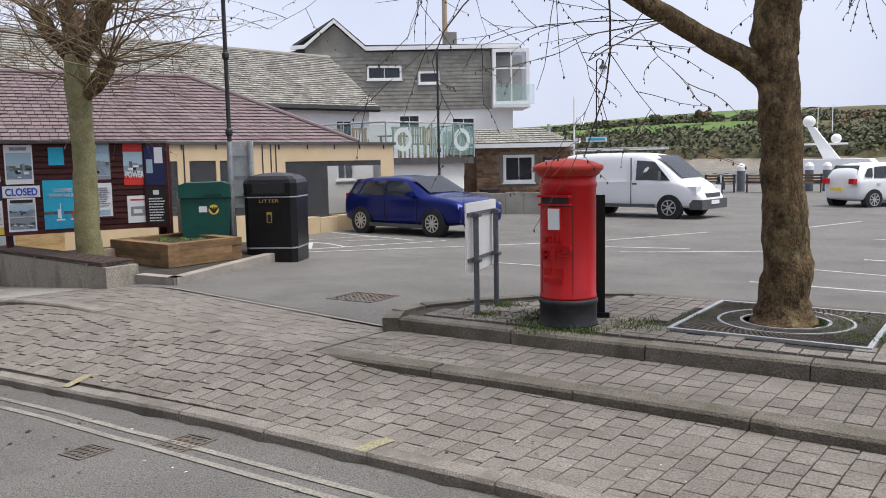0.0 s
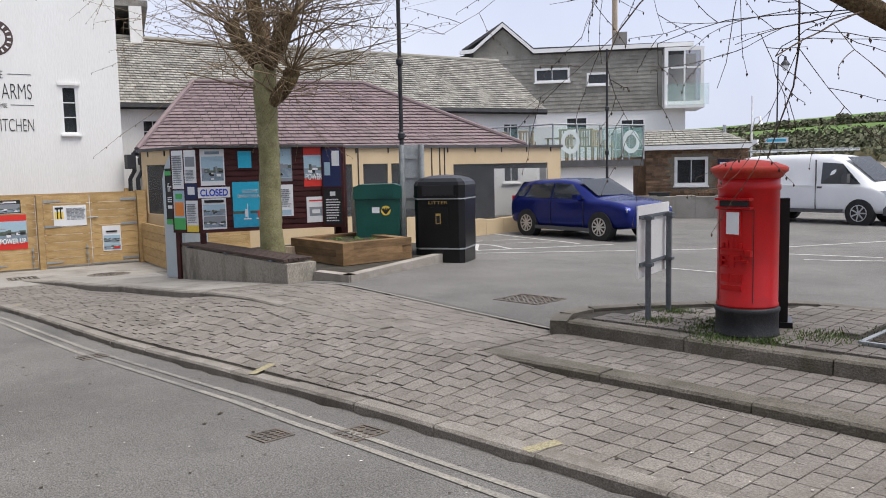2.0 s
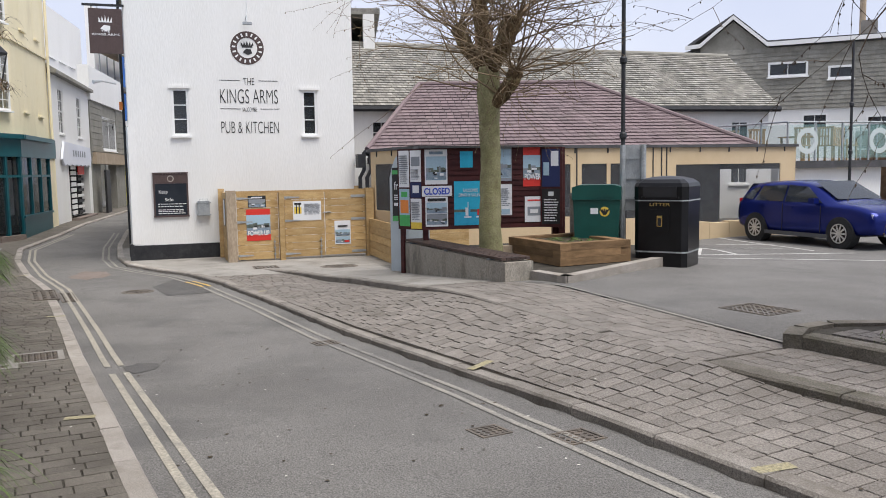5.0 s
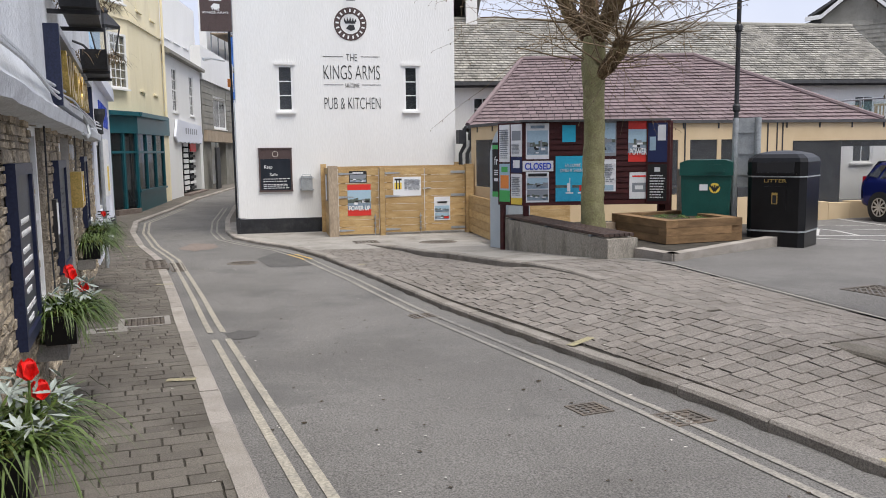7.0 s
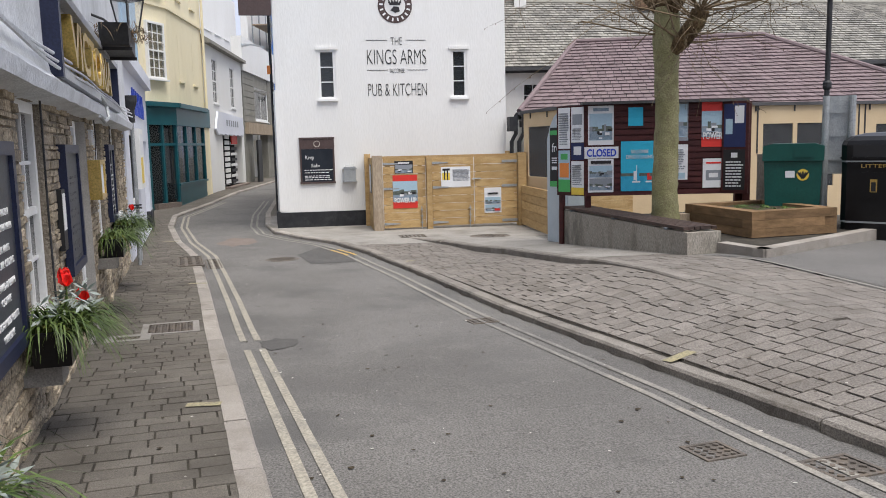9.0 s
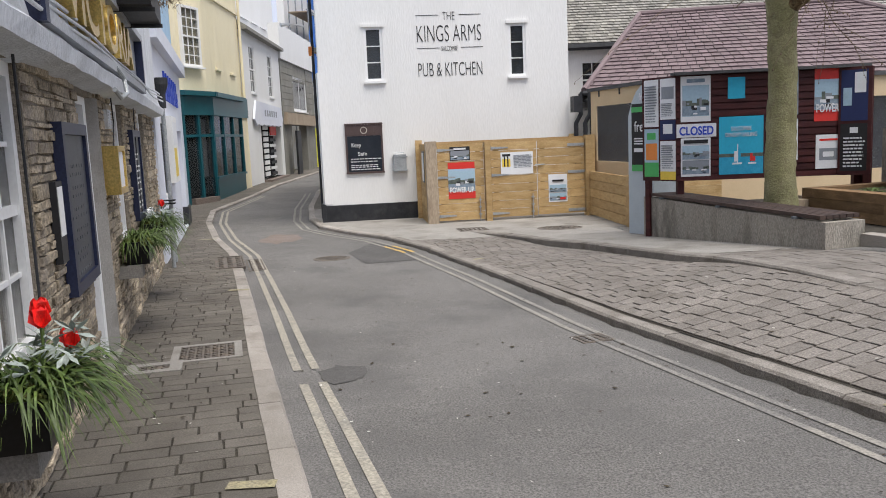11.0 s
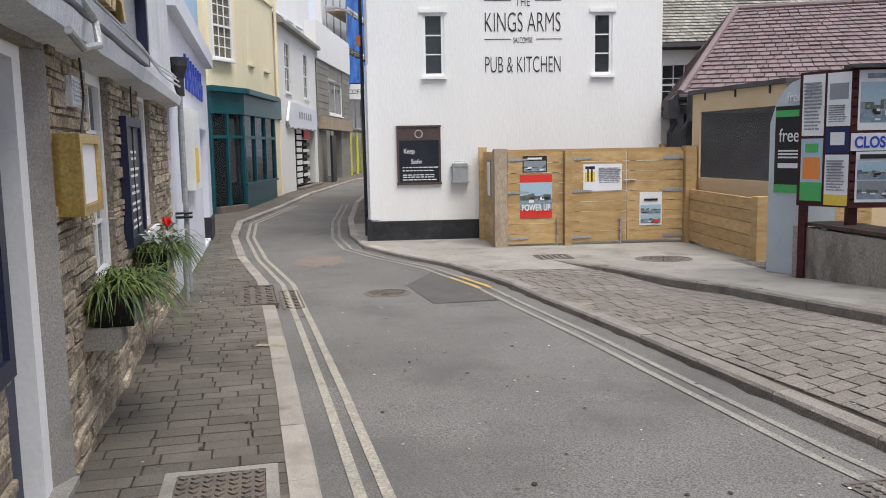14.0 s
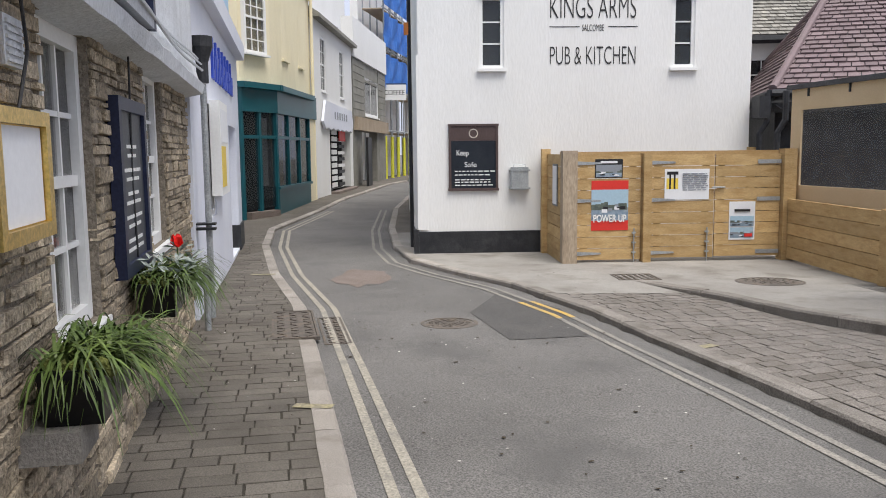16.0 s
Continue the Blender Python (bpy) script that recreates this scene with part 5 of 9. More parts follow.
# pale lilac shop
m, L = facade((-15.17, -1.0), (-22.65, -2.0))
lil = thing("lilac_shop", m, "pale lilac rendered shop with blue storey above", "building")
part("wall", holed_wall(bmesh.new(), 0, L, -1.2, 2.9, ((1.0, 2.4, 0.3, 1.65), (4.9, 6.6, -0.6, 1.5)), 0, 0.5), RENDER_L, lil)
part("upper_wall", box(0, L, 0.1, 0.5, 3.05, 7.5), RENDER_B, lil, "pale blue upper storey")
part("side_wall", box(L - 0.4, L, 0.5, 7, -1.2, 7.5), RENDER_L, lil)
part("back_wall", box(0, L, 7, 7.3, -1.2, 7.5), RENDER_L, lil)
part("roof", box(-0.1, L + 0.1, 0, 7.3, 7.5, 7.7), SLATE_G, lil)
part("cornice", box(-0.02, L + 0.1, -0.14, 0.3, 2.78, 3.05), RENDER_L, lil, "moulded cornice", 0.03)
part("plinth", box(L - 1.0, L + 0.02, -0.03, 0.3, -1.2, -0.2), BLACK_P, lil, "black plinth", 0.005)
part("door", box(4.9, 6.6, 0.3, 0.36, -0.6, 1.5), RENDER_L, lil, "recessed doorway")
sash_window(lil, 1.0, 2.4, 0.3, 1.65, 0, 1, 1, 0.08, GLASS, False, False, False, "shop display window")
part("upper_window", box(2.5, 4.0, 0.07, 0.12, 3.6, 5.2), RENDER_B, lil, "blue painted panel", 0.01)
bm = bmesh.new()
for i in range(7):
    x = 2.4 + i * 0.52
    bx(bm, x, x + 0.12, -0.03, 0, 2.0, 2.5)
    bx(bm, x + 0.12, x + 0.36, -0.03, 0, 2.0 + 0.2 * (i % 2), 2.12 + 0.2 * (i % 2))
    bx(bm, x + 0.26, x + 0.36, -0.03, 0, 2.0, 2.3)
part("lettering", bm, BLUE_L, lil, "blue raised shop lettering")
case = thing("notice_case", m @ pose(2.5, -0.06, 0.55), "white glazed notice case with yellow poster", "notice case")
part("case", box(-0.6, 0.6, -0.06, 0.06, 0, 1.15), WHITE_P, case, "", 0.01)
part("poster", box(-0.5, 0.1, -0.066, -0.061, 0.1, 0.6), P_YEL, case)
part("poster", box(-0.5, 0.5, -0.066, -0.061, 0.65, 1.05), PAPER, case)
pipe = thing("downpipe", m @ pose(0.12, -0.12, 0), "grey downpipe with black hopper between two buildings", "downpipe")
part("pipe", tube(bmesh.new(), [(0, 0, -0.65), (0, 0, 1.9)], [0.032] * 2, 12), GALV, pipe)
part("hopper", lathe(bmesh.new(), [(0.06, 1.75), (0.06, 1.95), (0.11, 2.1), (0.11, 2.2)], 10), BLACK_P, pipe)
for z in (0.3, 0.35):
    part("bracket", box(-0.07, 0.07, -0.07, 0.12, z, z + 0.02), BLACK_P, pipe)

# teal corner shop with cream storeys
m, L = facade((-28.5, -2.2), (-33.5, -1.72))
teal = thing("corner_shop", m, "teal corner shopfront under cream rendered storeys", "building")
part("upper_wall", slab(bmesh.new(), ((0.12, 0.12), (L, 0.12), (L, 5), (-1.5, 5), (-1.5, 1.4), (-1.2, 0.55)), 2.78, 8.6), RENDER_Y, teal, "cream rendered upper storeys")
part("back_wall", slab(bmesh.new(), ((L - 0.3, 0.4), (L, 0.1), (L, 5), (-1.6, 5), (-1.6, 1.6), (L - 0.3, 4.6)), -1.2, 3.05), RENDER_Y, teal)


def shop_run(p, q, parent, z0, z1, n, door=False, mat_=TEAL):
    """A timber shopfront between two plan points: stall riser, posts, transom, glass, fascia."""
    p, q = Vector((*p, 0)), Vector((*q, 0))
    mm = Matrix.Translation(p) @ Matrix.Rotation(math.atan2(q.y - p.y, q.x - p.x), 4, "Z")
    w = (q - p).length
    pieces = []
    if not door:
        pieces.append(part("stall_riser", box(0.0, w, -0.02, 0.15, z0, z0 + 0.75, mm), mat_, parent, "", 0.01))
        pieces.append(part("sill", box(-0.02, w + 0.02, -0.08, 0.15, z0 + 0.75, z0 + 0.82, mm), mat_, parent))
    for i in range(n + 1):
        x = w * i / n
        part("post", box(x - 0.045, x + 0.045, -0.03, 0.1, z0 + (0.82 if not door else 0), z1 - 0.7, mm), mat_, parent, "", 0.008)
    part("transom", box(0, w, -0.02, 0.08, z1 - 1.35, z1 - 1.27, mm), mat_, parent)
    g = part("shop_glass", box(0, w, 0.03, 0.04, z0 + 0.8 if not door else z0 + 0.3, z1 - 0.7, mm), GLASS, parent)
    part("fascia", box(-0.02, w + 0.02, -0.06, 0.1, z1 - 0.7, z1 - 0.14, mm), mat_, parent, "", 0.01)
    part("cornice", box(-0.1, w + 0.1, -0.2, 0.12, z1 - 0.14, z1, mm), mat_, parent, "", 0.03)


shop_run((-1.35, 0.5), (0, 0), teal, -0.62, 2.78, 2, True)
shop_run((0, 0), (L * 0.8, 0), teal, -0.62, 2.78, 3)
part("fascia", box(L * 0.8, L, -0.05, 0.1, 2.1, 2.78), TEAL, teal)
# Back sheet and floor hold the shop's inner shade in their near-black colour.
part("shop_interior", slab(bmesh.new(), ((-1.3, 1.6), (L * 0.8, 1.2), (L * 0.8, 1.3), (-1.3, 1.7)), -0.6, 2.7), UNLIT_IN, teal)
part("shop_floor", slab(bmesh.new(), ((-1.3, 0.6), (0, 0.1), (L * 0.8, 0.1), (L * 0.8, 1.3), (-1.3, 1.6)), -0.65, -0.3), UNLIT_IN, teal)
for i in range(3):
    part("display_panel", box(0.5 + 1.2 * i, 1.0 + 1.2 * i, 0.5, 0.55, 0.2, 2.0), PAPER if i != 1 else CURTAIN, teal)
part("side_pier", box(L * 0.8, L, 0, 0.3, -1, 2.35), RENDER_Y, teal, "cream rendered pier")
part("door_step", slab(bmesh.new(), ((-1.25, 0.35), (-0.15, -0.1), (-0.1, 0.2), (-1.2, 0.6)), -0.62, -0.38), PINK, teal, "worn stone doorstep", 0.02)
mm = Matrix.Translation((-1.2, 0.55, 0)) @ Matrix.Rotation(math.atan2(-0.43, 1.32), 4, "Z")
for x0, z0 in ((0.15, 3.5), (0.15, 6.2)):
    w = sash_window(teal, x0, x0 + 0.95, z0, z0 + 1.75, -0.12, 3, 6, 0.07, GLASS, True, True, True, "white twelve-pane sash with blinds")
    w.matrix_local = mm
for x in (1.4, 3.4):
    for z in (3.6, 6.3):
        part("blind_recess", box(x, x + 0.6, 0.115, 0.16, z, z + 1.5), RENDER_Y, teal, "blocked cream window recess", 0.02)
        part("sill", box(x - 0.05, x + 0.65, 0.05, 0.12, z - 0.06, z), RENDER_Y, teal)
part("downpipe", tube(bmesh.new(), [(L - 0.1, 0.02, -0.5), (L - 0.1, 0.02, 8.5)], [0.05] * 2, 10), RENDER_Y, teal)
part("string_course", slab(bmesh.new(), ((0.1, 0.06), (L, 0.06), (L, 0.3), (-1.2, 0.8), (-1.25, 0.5)), 5.75, 5.85), RENDER_Y, teal)

# white gabled shop
m, L = facade((-33.6, -1.74), (-41.5, -1.03))
ws = thing("white_shop", m, "white rendered shop with scalloped grey fascia", "building")
part("wall", holed_wall(bmesh.new(), 0, L, -1, 5.5, ((1.2, 2.2, 3.1, 4.9), (5.0, 6.0, 3.1, 4.9), (2.6, 7.2, -0.3, 2.0)), 0, 0.4), RENDER_W, ws)
part("back_wall", box(0, L, 5, 5.3, -1, 5.5), RENDER_W, ws)
for x in (1.2, 5.0):
    sash_window(ws, x, x + 1.0, 3.1, 4.9, 0, 2, 4, 0.07, label="white sash window")
part("roof", prism(bmesh.new(), ((-0.25, 5.42), (2.6, 7.2), (5.4, 5.42), (5.4, 5.3), (-0.25, 5.3)), -L - 0.1, 0.1), SLATE_H, ws).matrix_local = pose(0, 0, 0, 0, 0, 90)
bm = bmesh.new()
prism(bm, [(0.9, 2.1), (1.3, 1.85)] + [(1.3 + (L - 2.2) * k / 12, 1.85 + 0.07 * (k % 2)) for k in range(1, 12)] + [(L - 0.9, 1.85), (L - 0.6, 2.2), (L - 0.9, 2.7), (1.4, 2.8)], -0.12, -0.03)
part("fascia", bm, RENDER_L, ws, "scalloped pale grey fascia")
bm = bmesh.new()
for i in range(6):
    bx(bm, 3.0 + i * 0.5, 3.25 + i * 0.5, -0.13, -0.121, 2.25, 2.5)
part("lettering", bm, P_GREY, ws, "grey fascia lettering")
# Flat near-black sheet painted as the shade inside the shop opening.
part("door_dark", box(2.6, 7.2, 0.35, 0.4, -0.3, 2.0), UNLIT_IN, ws)
for i in range(9):
    part("striped_board", box(5.0, 6.3, 0.1, 0.14, -0.2 + i * 0.24, -0.08 + i * 0.24), WHITE_P if i % 2 else P_BLACK, ws)
    part("striped_board", box(3.6, 4.6, 0.1, 0.14, -0.2 + i * 0.24, -0.03 + i * 0.24), WHITE_P, ws)
part("red_notice", box(4.9, 6.3, 0.05, 0.09, 1.5, 2.0), P_RED, ws, "bright red notice")
part("steps", box(2.6, 7.2, -0.3, 0.3, -0.8, -0.3), PINK, ws, "stone steps", 0.02)

# slate-hung shop
m, L = facade((-41.6, -1.02), (-50.2, 0.13))
sh = thing("slate_hung_shop", m, "dark slate-hung shop with white parapet storey", "building")
part("wall", holed_wall(bmesh.new(), 0, L, -1, 4.2, ((2.8, 6.4, 2.7, 4.4), (2.0, 6.0, -0.5, 2.0)), 0, 0.4), SLATE_H, sh)
for i in range(9):
    part("cladding_board", box(0, 2.75, -0.03 - 0.004 * (i % 2), 0.0, 2.3 + i * 0.3, 2.57 + i * 0.3), SLATE_H, sh)
    part("cladding_board", box(6.45, L, -0.03 - 0.004 * (i % 2), 0.0, 2.3 + i * 0.3, 2.57 + i * 0.3), SLATE_H, sh)
sash_window(sh, 2.8, 6.4, 2.7, 4.4, -0.02, 2, 1, 0.12, split=False, label="wide white window")
part("parapet", box(-0.1, L, -0.1, 0.4, 5.0, 6.6), RENDER_W, sh, "white parapet")
part("upper_wall", box(0, L, 0, 0.4, 4.2, 5.0), SLATE_H, sh)
part("upper_storey", box(0.3, L, 2, 2.4, 6.6, 9.6), RENDER_W, sh)
for x in (1.5, 3.5, 5.5):
    sash_window(sh, x, x + 1.3, 7.2, 8.7, 2.0, 1, 1, 0.1, split=False, label="white upper window")
part("fascia", box(0.2, L - 0.2, -0.2, 0, 2.0, 2.55), OLDPOST, sh, "pale timber fascia")
part("doorway", box(2.0, 6.0, 0.9, 1.0, -0.5, 2.0), CONCRETE, sh, "deep open doorway")
part("a_board", box(0.7, 1.6, -0.5, -0.4, -0.4, 1.7), P_BLACK, sh, "tall black menu board")
part("back_wall", box(0, L, 4.5, 4.8, -1, 9), RENDER_W, sh)

# scaffolded house
m, L = facade((-50.4, 0.16), (-60, 2.2))
sc = thing("scaffolded_house", m, "house behind scaffolding with blue debris netting", "building")
part("wall", box(0, L, 1.4, 1.8, -1, 11), RENDER_W, sc)
for x in frange(0.3, L - 0.3, 1.5):
    for y in (0.1, 1.2):
        part("pole", tube(bmesh.new(), [(x, y, -0.6), (x, y, 11)], [0.04] * 2, 6), GALV, sc)
    part("safety_sleeve", tube(bmesh.new(), [(x, 0.1, -0.5), (x, 0.1, 1.9)], [0.09] * 2, 8), YELLOW_P, sc)
for z in (2.2, 4.3, 6.4, 8.5):
    part("ledger", tube(bmesh.new(), [(0, 0.1, z), (L, 0.1, z)], [0.04] * 2, 6), GALV, sc)
    part("boards", box(0, L, 0.15, 1.15, z - 0.12, z - 0.07), OLDPOST, sc)
    if z > 4:
        bm = bmesh.new()
        rr = []
        for i in range(25):
            x = L * i / 24
            rr.append([bm.verts.new((x, -0.02 + 0.1 * math.sin(x * 3 + k) * (k % 2), z + 0.1 + 1.7 * k / 3)) for k in range(4)])
        for a, b in zip(rr, rr[1:]):
            for k in range(3):
                bm.faces.new((a[k], b[k], b[k + 1], a[k + 1]))
        part("netting", bm, BLUE_NET, sc, "blue debris netting")
cs = thing("cafe_sign", pose(-50.6, 0.62, 4.15, 0, 0, 90), "white hanging cafe sign with black lettering", "sign")
part("board", box(-0.62, 0.62, -0.03, 0.03, -0.4, 0.4), WHITE_P, cs, "", 0.01)
lettering("lettering", "COFFEE", INK, cs, 0, -0.033, -0.12, 0.24, 1.05)
part("bracket", box(-1.0, 0.62, -0.02, 0.02, 0.41, 0.46), BLACK_P, cs)
m, L = facade((-60, 2.2), (-64, 9))
fw = thing("far_house", m, "pale house closing the end of the street", "building")
part("wall", box(-1, L, 0, 0.4, -1, 9), RENDER_W, fw)
for x in (1, 3.5, 5.5):
    sash_window(fw, x, x + 1, 2.6, 4.2, 0, 2, 2, 0.08, label="white window")
m, L = facade((-62, 10.5), (-29.7, 3.2))
nb = thing("neighbour_house", m, "pale rendered house behind the white inn", "building")
part("wall", box(0, L, 0, 0.4, -1, 7), RENDER_W, nb)
part("wall", box(0, L, 6, 6.4, -1, 7), RENDER_W, nb)
part("roof", prism(bmesh.new(), ((0, 7), (L, 7), (L, 7.2), (0, 7.2)), -0.3, 6.6), SLATE_G, nb)


# ---- paved island with post box and plane tree ----
def isl_front(x):
    return 7.15 + 0.19 * (x + 4.85)


def isl_back(x):
    return 9.62 + 0.2 * (x + 4.0)


def z_isl(x, y=0):
    return z_up(x) + 0.118


ISL = [(-4.85, 7.2), (-5.05, 7.45), (-5.12, 7.8), (-4.95, 8.25), (-4.6, 8.85), (-4.2, 9.4), (-3.9, 9.64), (-2, 10.02), (2, 10.82), (8, 12.02), (8, 9.6), (2, 8.45), (-2, 7.7)]
verts = [(x, y, z_isl(x) - 0.022) for x, y in ISL]
isl_bed = tagged(raw("pavement_island", verts, [tuple(range(len(verts)))[::-1]], BED), "sett-paved kerbed island at the car park edge", "pavement", "", "structure")
kerb_run("kerb of the island", 8, -4.85, isl_front, -1, lambda x: z_isl(x) + 0.003, 0.3, 0.17, 1.15, "dark granite island kerb with mossy joints", KERB_D)
LE = [(-4.85, 7.15), (-5.1, 7.45), (-5.16, 7.8), (-4.98, 8.28), (-4.62, 8.88), (-4.22, 9.44), (-3.9, 9.66)]
for a, b in zip(LE, LE[1:]):
    m, L = facade(a, b)
    tagged(part("kerb_stone", box(0.003, L - 0.003, -0.16, 0.0, -0.4, z_isl(a[0]) + 0.003, m @ pose(0, 0.16, 0)), KERB_D, None, "", 0.012), "granite kerb stone round the island's end", "kerb", "kerb of the island", "structure")
for x in frange(-3.9, 7, 1.1)[:-1]:
    m, L = facade((x, isl_back(x)), (x + 1.1, isl_back(x + 1.1)))
    tagged(part("kerb_stone", box(0.003, L - 0.003, 0, 0.14, -0.5, z_isl(x) + 0.001, m), KERB_D, None, "", 0.008), "flush granite kerb behind the island", "kerb", "kerb of the island", "structure")

PBX, PBY = -3.5, 7.95
pb = thing("post_box", pose(PBX, PBY, z_isl(PBX), 0, 0, 8), "red cast-iron pillar post box on black base", "post box")
part("base", lathe(bmesh.new(), [(0.262, 0), (0.262, 0.015), (0.252, 0.03), (0.252, 0.19), (0.262, 0.2), (0.262, 0.225), (0.25, 0.24)], 40), BLACK_P, pb, "black painted base", smooth=True)
part("body", lathe(bmesh.new(), [(0.25, 0.241), (0.252, 0.26), (0.244, 0.27), (0.244, 1.2), (0.252, 1.21), (0.252, 1.245), (0.244, 1.255), (0.246, 1.3)], 40), RED, pb, smooth=True)
part("cap", lathe(bmesh.new(), [(0.246, 1.3), (0.262, 1.31), (0.285, 1.34), (0.305, 1.355), (0.307, 1.385), (0.295, 1.395), (0.2, 1.43), (0.08, 1.45), (0.01, 1.454)], 40), RED_CAP, pb, "weathered red domed cap", smooth=True)
bm = bmesh.new()
for a in (-38, 38):
    bx(bm, -0.003, 0.003, -0.2465, -0.235, 0.29, 1.05, pose(0, 0, 0, 0, 0, a))
for a in range(-36, 37, 4):
    bx(bm, -0.0088, 0.0088, -0.2462, -0.235, 1.046, 1.052, pose(0, 0, 0, 0, 0, a))
tagged(part("door_seam", bm, P_BLACK, pb, "dark seam round the door"), kind="stuff")
part("aperture", box(-0.12, 0.12, -0.252, -0.2, 1.075, 1.125), P_BLACK, pb, "dark letter slot", 0.008)
bm = bmesh.new()
bx(bm, -0.15, 0.15, -0.272, -0.2, 1.127, 1.145)
bx(bm, -0.15, 0.15, -0.262, -0.2, 1.055, 1.073)
part("aperture_hood", bm, RED, pb, "", 0.006)
part("collection_plate", box(-0.055, 0.055, -0.256, -0.23, 0.85, 1.03), PAPER, pb, "white collection times plate")
part("plate_frame", box(-0.07, 0.07, -0.251, -0.22, 0.835, 1.045), RED, pb, "", 0.004)
part("lock", box(0.1, 0.15, -0.242, -0.2, 0.67, 0.72, None), RED, pb, "", 0.006)
part("lock_handle", box(0.06, 0.13, -0.262, -0.22, 0.625, 0.642), RED, pb, "", 0.006)
bm = bmesh.new()
for k in range(5):
    bx(bm, -0.1 + k * 0.04, -0.08 + k * 0.04, -0.25, -0.236, 0.74, 0.78 + 0.02 * (2 - abs(k - 2)))
for x0, x1, z0, z1 in ((-0.11, 0.09, 0.72, 0.735), (-0.11, -0.095, 0.58, 0.68), (-0.11, -0.04, 0.665, 0.68), (-0.11, -0.06, 0.625, 0.64), (-0.11, -0.04, 0.58, 0.595), (0.0, 0.015, 0.58, 0.68), (0.015, 0.07, 0.665, 0.68), (0.055, 0.07, 0.63, 0.68), (0.015, 0.07, 0.625, 0.64), (-0.1, -0.03, 0.46, 0.52), (0.0, 0.08, 0.46, 0.52), (-0.1, 0.08, 0.39, 0.43)):
    bx(bm, x0, x1, -0.25, -0.2, z0, z1)
tagged(part("raised_cypher", bm, RED, pb, "raised crown and cypher"), kind="stuff")
pch = thing("pouch_box", pose(PBX - 0.19, PBY + 0.4, z_isl(PBX), 0, 0, 36), "black rounded steel mail pouch box behind the post box", "storage box")
part("body", box(-0.28, 0.25, -0.16, 0.16, 0.03, 1.12), BLACK_G, pch, "", 0.05)
part("plinth", box(-0.29, 0.29, -0.17, 0.17, 0.0, 0.05), BLACK_G, pch, "", 0.01)

sg = thing("sign_frame", pose(-4.42, 7.76, z_isl(-4.42), 0, 0, 113), "low information sign on two steel posts", "sign")
for x in (0.0, 0.59):
    part("post", tube(bmesh.new(), [(x, 0, -0.05), (x, 0, 0.97)], [0.027] * 2, 14), DARKSTEEL, sg, "grey steel post")
    part("clamp", box(x - 0.035, x + 0.035, -0.045, 0.045, 0.93, 0.96), DARKSTEEL, sg)
    part("clamp", box(x - 0.035, x + 0.035, -0.045, 0.045, 0.5, 0.53), DARKSTEEL, sg)
part("panel", box(-0.14, 0.73, 0.045, 0.06, 0.4, 1.06), WHITE_P, sg, "plain white back of the panel", 0.006)
for z in (0.51, 0.94):
    part("channel", box(-0.12, 0.71, 0.03, 0.046, z, z + 0.03), DARKSTEEL, sg)


# ---- trees ----
def shoot(tw, pts, rad, n=3):
    """A thin tube into the lists of the twig mesh."""
    verts, faces = tw
    base = len(verts)
    for i, (p, r) in enumerate(zip(pts, rad)):
        d = (pts[min(i + 1, len(pts) - 1)] - pts[max(i - 1, 0)]).normalized()
        u = d.orthogonal().normalized()
        w = d.cross(u)
        for k in range(n):
            a = 2 * math.pi * k / n
            verts.append(tuple(p + (u * math.cos(a) + w * math.sin(a)) * r))
    for i in range(len(pts) - 1):
        for k in range(n):
            q = base + i * n
            faces.append((q + k, q + (k + 1) % n, q + n + (k + 1) % n, q + n + k))


def bud(tw, p, r):
    verts, faces = tw
    b = len(verts)
    verts.extend([(p.x, p.y, p.z + r * 1.4), (p.x, p.y, p.z - r * 1.8)] + [(p.x + r * math.cos(a), p.y + r * math.sin(a), p.z) for a in (0, 1.57, 3.14, 4.71)])
    for k in range(4):
        faces.append((b, b + 2 + k, b + 2 + (k + 1) % 4))
        faces.append((b + 1, b + 2 + (k + 1) % 4, b + 2 + k))


def grow(bm, tw, rng, p, d, length, r, depth, sag, tip, up=0.0):
    """A branch and its forks; thin shoots go to the twig mesh."""
    n = 5
    pts, rad = [p], [r]
    for i in range(n):
        d = (d + Vector((rng.uniform(-.22, .22), rng.uniform(-.22, .22), rng.uniform(-.16, .16) - sag + up))).normalized()
        pts.append(pts[-1] + d * length / n)
        rad.append(r * (1 - 0.45 * (i + 1) / n))
    if r < 0.016:
        shoot(tw, pts, rad, 3)
    else:
        tube(bm, pts, rad, 8)
    if depth == 0:
        if tip:
            for q in pts[2:]:
                bud(tw, q + Vector((0, 0, -0.012)), rng.uniform(0.006, 0.012))
        return
    for i in range(1, n + 1):
        if rng.random() < 0.6:
            side = Vector((rng.uniform(-1, 1), rng.uniform(-1, 1), rng.uniform(-0.5, 0.7))).normalized()
            nd = (d * 0.75 + side * 0.75).normalized()
            grow(bm, tw, rng, pts[i], nd, length * rng.uniform(0.5, 0.75), max(0.004, rad[i] * rng.uniform(0.4, 0.6)), depth - 1, sag, tip, up)


